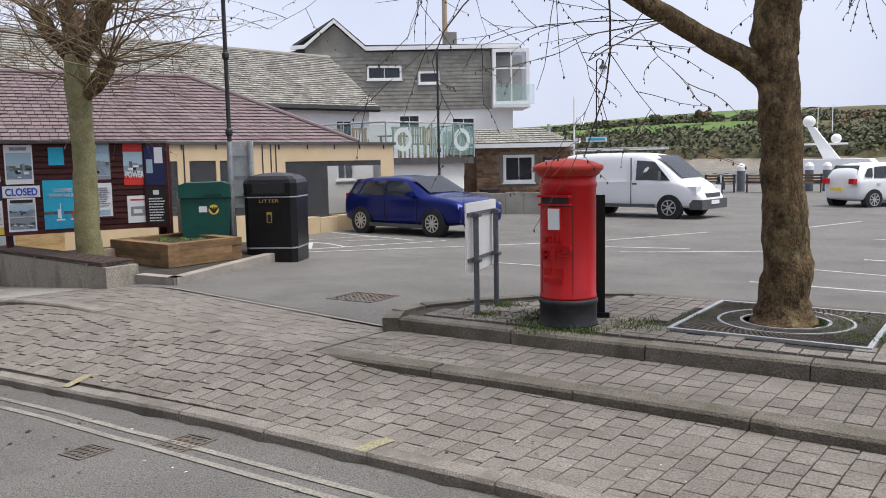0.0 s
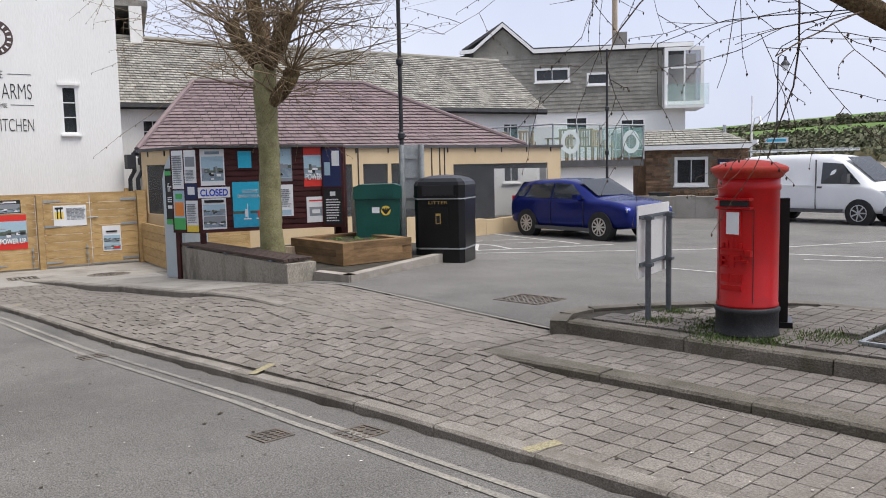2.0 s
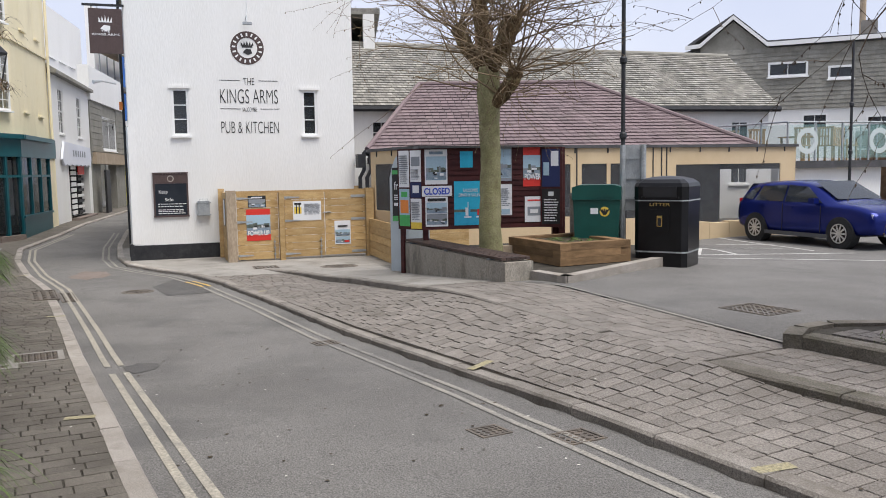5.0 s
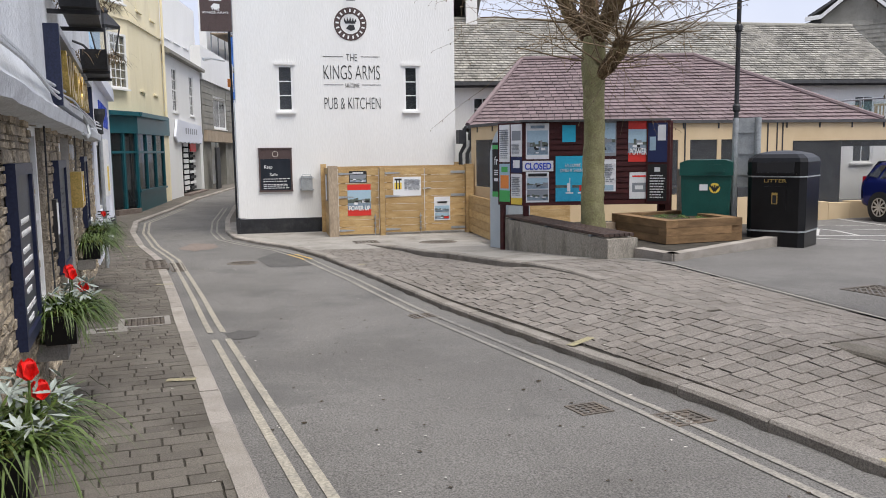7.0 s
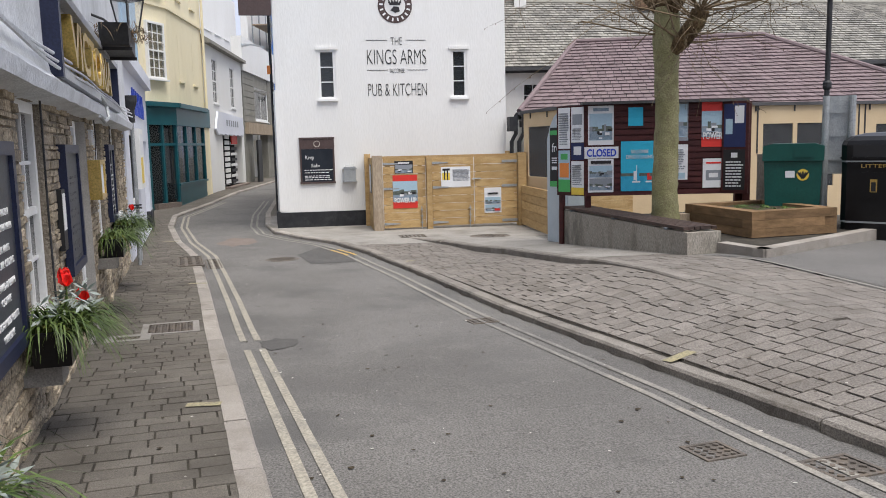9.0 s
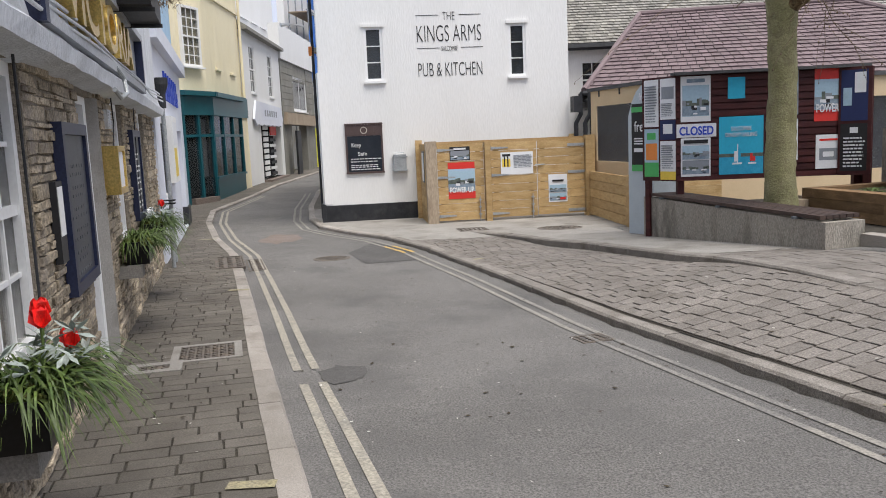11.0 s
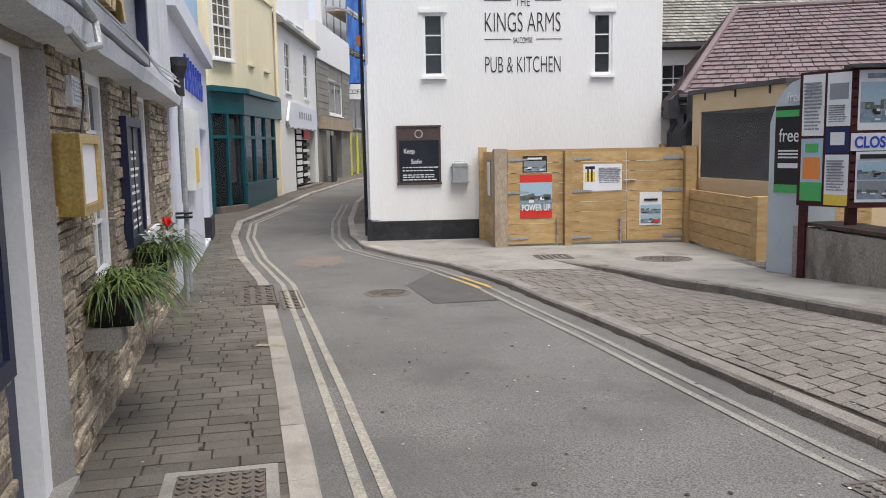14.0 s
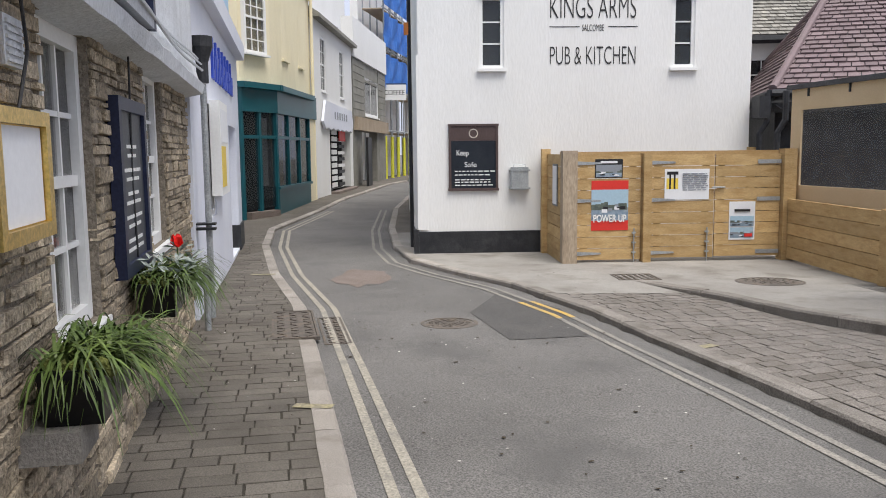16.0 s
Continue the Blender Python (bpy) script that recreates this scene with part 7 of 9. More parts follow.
rs = thing("road_sign", pose(-11.85, 9.78, -0.15, 0, 0, 57), "plain grey back of a road sign on two posts", "road sign")
for x in (-0.15, 0.2):
    part("post", tube(bmesh.new(), [(x, 0, 0), (x, 0, 2.0)], [0.05] * 2, 12), GALV, rs, "galvanised post")
part("panel", box(-0.2, 0.25, 0.055, 0.07, 0.85, 2.0), GALV, rs, "grey sign panel", 0.006)
for z in (1.05, 1.4, 1.75):
    part("clip", box(-0.2, 0.25, 0.03, 0.054, z, z + 0.05), GALV, rs)
tagged(part("black_bollard", box(-11.75, -11.6, 9.95, 10.1, -0.2, 0.72), BLACK_P, None, "", 0.01), "black wooden post with white edge", "post")


def lamp_post(name, m, h, label, arm=0.0, sign=None):
    t = thing(name, m, label, "lamp post")
    part("pole", tube(bmesh.new(), [(0, 0, 0), (0, 0, 1.0), (0, 0, 1.05), (0, 0, h)], [0.06, 0.055, 0.04, 0.034], 12), BLACK_P, t)
    for z in (2.1, 3.4):
        part("collar", lathe(bmesh.new(), [(0.045, z), (0.062, z + 0.03), (0.062, z + 0.1), (0.045, z + 0.13)], 12), BLACK_P, t)
    if arm:
        part("arm", tube(bmesh.new(), [(0, 0, h), (arm * 0.4, 0, h + 0.12), (arm, 0, h)], [0.03, 0.025, 0.02], 8), BLACK_P, t)
        part("lantern_cap", lathe(bmesh.new(), [(0.24, h - 0.42), (0.18, h - 0.3), (0.08, h - 0.18), (0.05, h)], 14, 1, arm, 0), BLACK_P, t)
        part("lantern_bowl", lathe(bmesh.new(), [(0.03, h - 0.72), (0.12, h - 0.62), (0.18, h - 0.42)], 14, 1, arm, 0), glass_mat("lamp_bowl", (0.75, 0.78, 0.8), 0.5), t)
    return t


lamp_post("lamp_post", pose(-12.0, 9.7, -0.15), 6.5, "slim black lamp post beside the bins")
lp2 = lamp_post("lamp_post", pose(-24.6, 39.2, -0.4), 6.9, "black lamp post with bell lantern on an arm", 0.4)
fsn = thing("finger_sign", pose(-24.6, 39.1, 2.4, 0, 0, 30), "small white direction sign on the lamp post", "sign")
part("blade", box(-0.5, 0.6, -0.03, 0.03, -0.12, 0.14), RENDER_L, fsn, "", 0.01)
part("print", box(-0.4, 0.5, -0.035, -0.031, -0.05, 0.07), P_BLUE, fsn)

# ---- marquee and hall ----
mq = thing("marquee", pose(0, 0, 0), "tan canvas marquee with clear plastic windows", "marquee")


def canvas_wall(a, b, wins, z0, z1, ties):
    m, L = facade(a, b)
    part("canvas", holed_wall(bmesh.new(), 0, L, z0, z1, wins, 0, 0.03), CANVAS, mq).matrix_local = m
    for x0, x1, c, d in wins:
        p = part("plastic_window", box(x0, x1, 0.012, 0.018, c, d), PLASTIC_CLEAR, mq, "creased clear plastic")
        p.matrix_local = m
        p.visible_shadow = False
    part("top_rail", box(-0.05, L + 0.05, -0.06, 0.12, z1, z1 + 0.07), LEAD, mq, "dark edge trim").matrix_local = m
    for x in ties:
        part("strap", box(x, x + 0.03, -0.012, 0, z1 - 1.0, z1), BLACK_P, mq, "black strap").matrix_local = m
    for x in frange(0.4, L - 0.4, 0.9):
        part("hook", box(x, x + 0.03, -0.02, 0, z1 - 0.12, z1), BLACK_P, mq).matrix_local = m
    return m, L


canvas_wall((-19.4, 6.98), (-16.8, 7.35), ((0.25, 2.5, 0.5, 1.62),), -0.6, 1.93, ())
canvas_wall((-16.8, 7.35), (-17.1, 18.05), ((0.8, 2.4, 0.3, 1.55), (2.9, 3.9, 0.3, 1.55), (4.2, 4.9, 0.2, 1.55), (5.0, 5.9, 0.2, 1.55), (6.9, 10.2, 0.0, 1.5)), -0.5, 1.93, (3.0, 3.3, 4.05, 6.2, 6.45, 6.6))
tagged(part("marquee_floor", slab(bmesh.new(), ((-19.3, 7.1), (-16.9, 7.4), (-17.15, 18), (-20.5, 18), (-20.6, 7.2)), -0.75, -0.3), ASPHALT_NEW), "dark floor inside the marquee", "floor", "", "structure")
for y in (9.5, 11.5, 14.5):
    part("inner_table", box(-19.2, -18.2, y, y + 0.9, 0.35, 0.4), P_BLACK, mq)
for x, y in ((-19.9, 7.0), (-20.45, 6.95)):
    tagged(part("downpipe", tube(bmesh.new(), [(x, y, -0.7), (x, y, 1.3), (x + 0.05, y + 0.1, 1.5), (x + 0.05, y + 0.1, 1.95)], [0.05] * 4, 10), BLACK_P), "black cast-iron downpipe between inn and hall", "downpipe", "hall downpipes")
tagged(part("hopper", box(-20.6, -20.3, 6.87, 7.05, 1.55, 1.9), BLACK_P, None, "", 0.02), "black rainwater hopper on the inn corner", "hopper")
hall = thing("hall_building", pose(0, 0, 0), "single-storey hall with hipped purple slate roof", "building")
HA, HB, HC, HD = (-20.45, 7.15, 2.0), (-17.6, 17.2, 2.0), (-24.0, 19.4, 2.0), (-27.2, 9.0, 2.0)
R1, R2 = (-23.6, 9.6, 4.05), (-21.7, 14.2, 4.0)
part("wall", slab(bmesh.new(), ((-20.9, 7.4), (-18.6, 16.8), (-23.8, 18.9), (-26.8, 9.2)), -0.8, 2.0), DARKBOARD, hall)
for nm, cs, c, r in (("front", (HA, HB, R2, R1), 50, 21), ("end", (HB, HC, R2, R2), 32, 18), ("side", (HD, HA, R1, R1), 36, 20), ("back", (HC, HD, R1, R2), 20, 8)):
    cs2 = [Vector(x) for x in cs]
    if nm in ("end", "side"):
        cs2[2] = cs2[2] + (cs2[1] - cs2[0]) * 0.004
        cs2[3] = cs2[3] - (cs2[1] - cs2[0]) * 0.004
    roof_body("roof_slope", [v - Vector((0, 0, 0.2)) for v in cs2], hall)
    slates("slates", cs2, c, r, SLATE_P, hall, seed=len(nm))
for a, b in ((HA, R1), (HB, R2), (R1, R2), (HC, R2), (HD, R1)):
    part("ridge_tiles", tube(bmesh.new(), [Vector(a) + Vector((0, 0, 0.03)), Vector(b) + Vector((0, 0, 0.03))], [0.07] * 2, 8), SLATE_P, hall, "slate ridge")
part("gutter", tube(bmesh.new(), [Vector(HA) + Vector((0.08, -0.05, -0.05)), Vector(HB) + Vector((0.08, 0, -0.05))], [0.06] * 2, 8), BLACK_P, hall)
part("gutter", tube(bmesh.new(), [Vector(HD) + Vector((0, -0.05, -0.05)), Vector(HA) + Vector((0.0, -0.05, -0.05))], [0.06] * 2, 8), BLACK_P, hall)

# ---- long lichened roof behind the hall ----
lr = thing("long_house", pose(0, 0, 0), "white house under a long lichened slate roof", "building")
E0, E1, K1, K0 = Vector((-25.6, 7.4, 3.55)), Vector((-22.6, 22.3, 3.45)), Vector((-26.0, 22.7, 5.6)), Vector((-29.0, 7.4, 6.05))
roof_body("roof_slope", (E0, E1, K1, K0), lr, 0.2)
slates("slates", (E0, E1, K1, K0), 84, 26, SLATE_G, lr, seed=4)
back = [Vector((-32, 8.2, 3.5)), Vector((-29.5, 23.2, 3.5))]
roof_body("roof_slope", (back[1], back[0], K0, K1), lr, 0.2, SLATE_G)
part("ridge_tiles", tube(bmesh.new(), [K0, K1], [0.09] * 2, 8), SLATE_H, lr)
part("fascia", tube(bmesh.new(), [E0 + Vector((0, 0, -0.08)), E1 + Vector((0, 0, -0.08))], [0.1] * 2, 6), BLACK_P, lr, "black eaves board")
m, L = facade((-25.9, 7.4), (-22.95, 22.1))
hw = ((1.2, 2.4, 2.0, 3.1), (9.3, 10.0, 2.3, 3.2), (11.2, 12.6, 1.0, 3.0), (13.6, 14.3, 0.8, 3.0))
w = part("wall", holed_wall(bmesh.new(), 0, L, -0.6, 3.5, hw, 0, 0.4), RENDER_W, lr)
w.matrix_local = m
for x0, x1, z0, z1 in hw:
    q = sash_window(lr, x0, x1, z0, z1, 0.0, 4 if x1 - x0 > 1 else 2, 3, 0.07, label="white small-paned window")
    q.matrix_local = m
part("end_wall", slab(bmesh.new(), ((-22.95, 22.1), (-23.3, 22.1), (-29.4, 23.0), (-29.3, 23.3)), -0.6, 3.5), RENDER_W, lr)
part("chimney", box(-27.6, -27.1, 13.0, 13.5, 5.6, 6.6), BRICK_B, lr)
for x in (10.6, 13.1):
    part("wall_lamp", box(x - 0.1, x + 0.1, -0.2, 0, 2.3, 2.7), BLACK_P, lr, "", 0.03).matrix_local = m

# ---- gabled slate house ----
m, L = facade((-30.0, 24.4), (-24.35, 30.5))
gh = thing("gabled_house", m, "modern house hung with grey slates over white render", "building")
gw = ((2.75, 4.3, 5.1, 5.72), (5.05, 6.0, 4.9, 5.45), (0.75, 1.5, 5.05, 5.8))
part("upper_wall", holed_wall(bmesh.new(), 0, L, 3.75, 6.3, gw, 0, 0.35), SLATE_H, gh, "hung grey slate")
bm = bmesh.new()
prism(bm, ((0.0, 6.3), (2.75, 6.3), (2.7, 6.35), (1.35, 7.55), (0.0, 6.55)), 0, 0.35)
part("gable", bm, SLATE_H, gh)
lo = ((4.1, 5.1, 2.9, 3.55), (6.5, 7.6, 2.6, 3.4))
part("lower_wall", holed_wall(bmesh.new(), 0, L + 1.0, -0.8, 3.75, lo, 0.06, 0.4), RENDER_W, gh, "white rendered lower storey")
for x0, x1, z0, z1 in gw:
    sash_window(gh, x0, x1, z0, z1, -0.06, 2 if x1 - x0 > 1 else 1, 1, 0.09, GLASS_D, False, True, False, "white-framed dark window")
for x0, x1, z0, z1 in lo:
    sash_window(gh, x0, x1, z0, z1, 0.0, 2, 1, 0.08, GLASS_D, True, True, False, "white casement window")
verts, faces = [], []
rng = random.Random(6)
for j in range(15):
    z = 3.76 + j * 0.17
    for i in range(32):
        x = i * 0.27 - (0.13 if j % 2 else 0)
        if any(a - 0.1 < x + 0.13 < b + 0.1 and c - 0.1 < z + 0.08 < d + 0.1 for a, b, c, d in gw) or x < 0 or x + 0.26 > L:
            continue
        y = -0.025 - rng.uniform(0, 0.01)
        v = len(verts)
        verts += [(x, y, z), (x + 0.26, y, z), (x + 0.26, -0.004, z + 0.2), (x, -0.004, z + 0.2), (x, 0, z), (x + 0.26, 0, z)]
        faces += [(v, v + 1, v + 2, v + 3), (v + 4, v + 5, v + 1, v)]
tagged(raw("hung_slates", verts, faces, SLATE_H, gh), kind="stuff")
bm = bmesh.new()
for p, q in (((-0.6, 6.45), (0.0, 6.5)), ((0.0, 6.5), (1.35, 7.6)), ((1.35, 7.6), (2.72, 6.38)), ((2.72, 6.38), (L + 1.3, 6.42))):
    prism(bm, ((p[0], p[1]), (q[0], q[1]), (q[0], q[1] + 0.17), (p[0], p[1] + 0.17)), -0.25, -0.15)
part("bargeboard", bm, WHITE_P, gh, "white bargeboard")
part("roof", prism(bmesh.new(), ((-0.5, 6.55), (1.35, 7.7), (2.72, 6.5), (L + 1.3, 6.5), (L + 1.3, 6.6), (2.72, 6.62), (1.35, 7.82), (-0.5, 6.67)), -0.24, 7), LEAD, gh, "grey sheet roof")
part("side_roof", prism(bmesh.new(), ((-3.8, 5.6), (0.0, 6.3), (0.0, 6.6), (-3.8, 5.8)), 0.4, 6), LEAD, gh)
part("timber_return", box(-2.4, -0.02, 0.5, 0.9, 3.5, 6.1), SLEEPER, gh, "brown timber cladding")
part("back_wall", box(-2.4, L + 1.6, 7, 7.3, -0.8, 6.5), RENDER_W, gh)
part("chimney", box(6.3, 6.9, 1.5, 2.1, 6.4, 7.4), CONCRETE, gh, "plain rendered chimney")
tw_ = part("bay_frame", box(L + 0.05, L + 0.2, -0.5, 0.3, 3.9, 6.35), WHITE_P, gh, "white glazed corner bay")
for x0, x1, z0, z1 in ((L + 1.55, L + 1.7, 3.9, 6.35), (L + 0.2, L + 1.55, 6.2, 6.35), (L + 0.2, L + 1.55, 3.9, 4.05), (L + 0.85, L + 0.92, 4.05, 6.2), (L + 0.2, L + 1.55, 5.45, 5.52)):
    part("frame_bar", box(x0, x1, -0.5, -0.4, z0, z1), WHITE_P, tw_)
part("pane", box(L + 0.2, L + 1.55, -0.46, -0.45, 4.05, 6.2), GLASS, tw_)
part("bay_floor", box(L + 0.05, L + 1.7, -0.7, 2, 3.75, 3.9), WHITE_P, tw_)
part("bay_back", box(L + 0.05, L + 1.7, 2, 2.1, 3.9, 6.35), RENDER_W, tw_)
part("balustrade", box(L + 0.1, L + 1.85, -0.95, -0.93, 3.85, 4.75), GLASS_T, tw_, "green glass balustrade")

# ---- terrace ----
te = thing("terrace", pose(0, 0, 0), "raised dining terrace with glass balustrade", "terrace")
TE = [(-17.7, 18.3), (-17.5, 21.9), (-22.2, 23.2), (-22.3, 17.6)]
part("deck", slab(bmesh.new(), TE, 1.35, 1.55), LEAD, te, "dark-edged deck")
part("under_wall", slab(bmesh.new(), ((-17.9, 18.2), (-17.75, 21.7), (-18.1, 21.7), (-18.2, 18.2)), -0.6, 1.35), RENDER_W, te)
m, L = facade((-17.88, 18.2), (-17.73, 21.7))
part("garage_door", box(0.5, 2.0, -0.04, 0.0, -0.4, 1.0), WHITE_P, te, "white louvred garage door", 0.01).matrix_local = m
for k in range(8):
    part("louvre", box(0.6, 1.9, -0.06, -0.04, 0.1 + k * 0.1, 0.16 + k * 0.1), WHITE_P, te).matrix_local = m
for a, b, n in ((TE[0], TE[1], 4), ((-21.2, 17.7), TE[0], 4), (TE[1], (-20, 22.6), 3)):
    m, L = facade(a, b)
    part("handrail", tube(bmesh.new(), [(0, 0, 2.62), (L, 0, 2.62)], [0.025] * 2, 8), GALV, te).matrix_local = m
    for k in range(n + 1):
        part("baluster", box(L * k / n - 0.02, L * k / n + 0.02, -0.02, 0.02, 1.55, 2.62), GALV, te).matrix_local = m
    part("glass_panel", box(0.05, L - 0.05, -0.005, 0.005, 1.62, 2.55), GLASS_T, te).matrix_local = m
for x, y in ((-17.8, 18.9), (-17.65, 21.3)):
    bm = bmesh.new()
    for k in range(28):
        t0, t1 = 2 * math.pi * k / 28, 2 * math.pi * (k + 1) / 28
        prism(bm, [(r * math.cos(a), r * math.sin(a)) for r, a in ((0.22, t0), (0.36, t0), (0.36, t1), (0.22, t1))], -0.003, 0.003)
    bmesh.ops.remove_doubles(bm, verts=bm.verts[:], dist=1e-4)
    part("frosted_ring", bm, FROSTED, te, "frosted ring on the terrace glass").matrix_local = pose(x + 0.19, y, 2.1, 0, 0, 88)
for i, (x, y, rz) in enumerate(((-18.5, 19.4, 20), (-18.4, 20.4, 200), (-18.6, 21.2, 100), (-19.6, 18.9, 60), (-20.6, 18.6, 30))):
    c = thing("garden_chair", pose(x, y, 1.55, 0, 0, rz), "slatted teak garden chair on the terrace", "chair", "terrace chairs")
    part("seat", box(-0.25, 0.25, -0.25, 0.25, 0.42, 0.46), TEAK, c)
    for sx in (-0.23, 0.19):
        for sy in (-0.23, 0.19):
            part("leg", box(sx, sx + 0.04, sy, sy + 0.04, 0, 0.95 if sy > 0 else 0.62), TEAK, c)
    for k in range(5):
        part("back_slat", box(-0.19 + k * 0.085, -0.15 + k * 0.085, 0.2, 0.22, 0.46, 0.92), TEAK, c)
    part("back_rail", box(-0.25, 0.25, 0.19, 0.23, 0.92, 0.98), TEAK, c)
tb = thing("garden_table", pose(-19.2, 20.2, 1.55), "slatted teak table on the terrace", "table")
part("tabletop", box(-0.5, 0.5, -0.5, 0.5, 0.7, 0.74), TEAK, tb)
for sx in (-0.45, 0.4):
    for sy in (-0.45, 0.4):
        part("leg", box(sx, sx + 0.05, sy, sy + 0.05, 0, 0.7), TEAK, tb)

# ---- stone cottage ----
m, L = facade((-19.14, 23.8), (-16.55, 25.9))
ct = thing("stone_cottage", m, "small brown stone cottage with slate roof", "building")
cw = part("wall", holed_wall(bmesh.new(), 0, L, -0.6, 1.9, ((0.95, 2.05, 0.62, 1.6),), 0.03, 0.4), MORTAR, ct)
part("side_wall", box(-0.0, 0.3, 0.4, 5, -0.6, 1.9), BRICK_B, ct)
part("side_wall", box(L - 0.3, L, 0.4, 5, -0.6, 1.9), BRICK_B, ct)
part("left_wing", box(-1.2, -0.02, 0.9, 4, -0.6, 1.9), BRICK_B, ct)
verts, faces = [], []
rng = random.Random(8)
z = -0.6
while z < 1.88:
    h = rng.uniform(0.07, 0.12)
    x = 0.0
    while x < L - 0.02:
        w = min(rng.uniform(0.12, 0.32), L - x)
        if not (x + w > 0.9 and x < 2.1 and z + h > 0.55 and z < 1.65):
            y = -rng.uniform(0.0, 0.03)
            v = len(verts)
            verts += [(x + .008, y, z + .006), (x + w - .008, y, z + .006), (x + w - .008, y, z + h - .006), (x + .008, y, z + h - .006), (x + .008, .04, z + .006), (x + w - .008, .04, z + .006), (x + w - .008, .04, z + h - .006), (x + .008, .04, z + h - .006)]
            faces += [(v, v + 1, v + 2, v + 3), (v, v + 4, v + 5, v + 1), (v + 1, v + 5, v + 6, v + 2), (v + 2, v + 6, v + 7, v + 3), (v + 3, v + 7, v + 4, v)]
        x += w
    z += h
tagged(raw("stones", verts, faces, BRICK_B, ct), kind="stuff")
sash_window(ct, 0.95, 2.05, 0.62, 1.6, 0.02, 2, 1, 0.1, GLASS_D, True, True, False, "white casement with curtains")
part("fascia", box(-0.1, L + 0.1, -0.3, -0.2, 1.85, 2.0), WHITE_P, ct, "white fascia board")
cor = [(-0.2, -0.3, 2.0), (L + 0.1, -0.3, 2.0), (L - 1.0, 2.2, 2.6), (-0.2, 2.2, 2.6)]
roof_body("roof_slope", cor, ct, 0.1)
slates("slates", cor, 14, 7, SLATE_H, ct, seed=3)
part("roof_back", prism(bmesh.new(), ((-1.4, 2.0), (L, 2.0), (L - 1, 2.55), (-1.4, 2.55)), 2.2, 5), SLATE_H, ct)
part("notice_case", box(2.35, 2.95, -0.1, 0.02, 0.95, 1.5), NAVY, ct, "dark notice case", 0.02)
part("notice", box(2.42, 2.88, -0.106, -0.101, 1.0, 1.4), PAPER, ct)
part("flue", tube(bmesh.new(), [(2.6, 1.5, 2.2), (2.6, 1.5, 2.7)], [0.06] * 2, 8), GALV, ct)
for a, b, zt in (((-19.6, 21.3), (-15.8, 24.2), 0.32), ((-17.15, 18.3), (-17.0, 21.0), 0.0), ((-17.0, 10.5), (-16.9, 18.2), 0.0)):
    m, L = facade(a, b)
    n = round(L / 0.6)
    lw = thing("low_wall", m, "low wall of pale sawn stone blocks", "wall", "low stone walls")
    for k in range(n):
        part("block", box(L * k / n + 0.005, L * (k + 1) / n - 0.005, 0, 0.3, -0.6, zt + 0.03 * (k % 2)), CANVAS if zt < 0.1 else CONCRETE, lw, "", 0.012)
tubx = thing("flower_tub", pose(-18.0, 23.2, -0.1), "dark round tub planter by the cottage", "planter")
part("tub", lathe(bmesh.new(), [(0.22, 0), (0.35, 0.5), (0.37, 0.55), (0.3, 0.55)], 16), BLACK_P, tubx)

tpole = thing("telegraph_pole", pose(-33.8, 37.2, -0.4), "grey timber telegraph pole", "pole")
part("pole", tube(bmesh.new(), [(0, 0, 0), (0, 0, 15)], [0.18, 0.14], 12), OLDPOST, tpole)
lamp_post("lamp_post", pose(-17.1, 19.9, -0.4), 5.2, "plain black post in front of the terrace")
wp = thing("camera_mast", pose(-31.4, 46.6, -0.4), "white mast with lamp and camera", "mast")
part("mast", tube(bmesh.new(), [(0, 0, 0), (0, 0, 5.8)], [0.07, 0.05], 10), WHITE_P, wp)
part("lamp", tube(bmesh.new(), [(0, 0, 3.6), (0.2, 0, 4.4), (0.55, 0, 4.5), (0.62, 0, 4.0)], [0.03, 0.03, 0.05, 0.14], 8), WHITE_P, wp)
part("camera_dome", box(0.1, 0.45, -0.1, 0.1, 2.8, 3.1), WHITE_P, wp, "", 0.05)


# ---- vehicles ----
def loft(stations, sect):
    """Joins mirrored cross-sections along the length into a closed skin."""
    bm = bmesh.new()
    rings = []
    for st in stations:
        half = sect(*st)
        ring = [bm.verts.new(p) for p in half] + [bm.verts.new((p[0], -p[1], p[2])) for p in reversed(half)]
        rings.append(ring)
    n = len(rings[0])
    for a, b in zip(rings, rings[1:]):
        for i in range(n):
            bm.faces.new((a[i], a[(i + 1) % n], b[(i + 1) % n], b[i]))
    bm.faces.new(rings[0][::-1])
    bm.faces.new(rings[-1])
    return bm


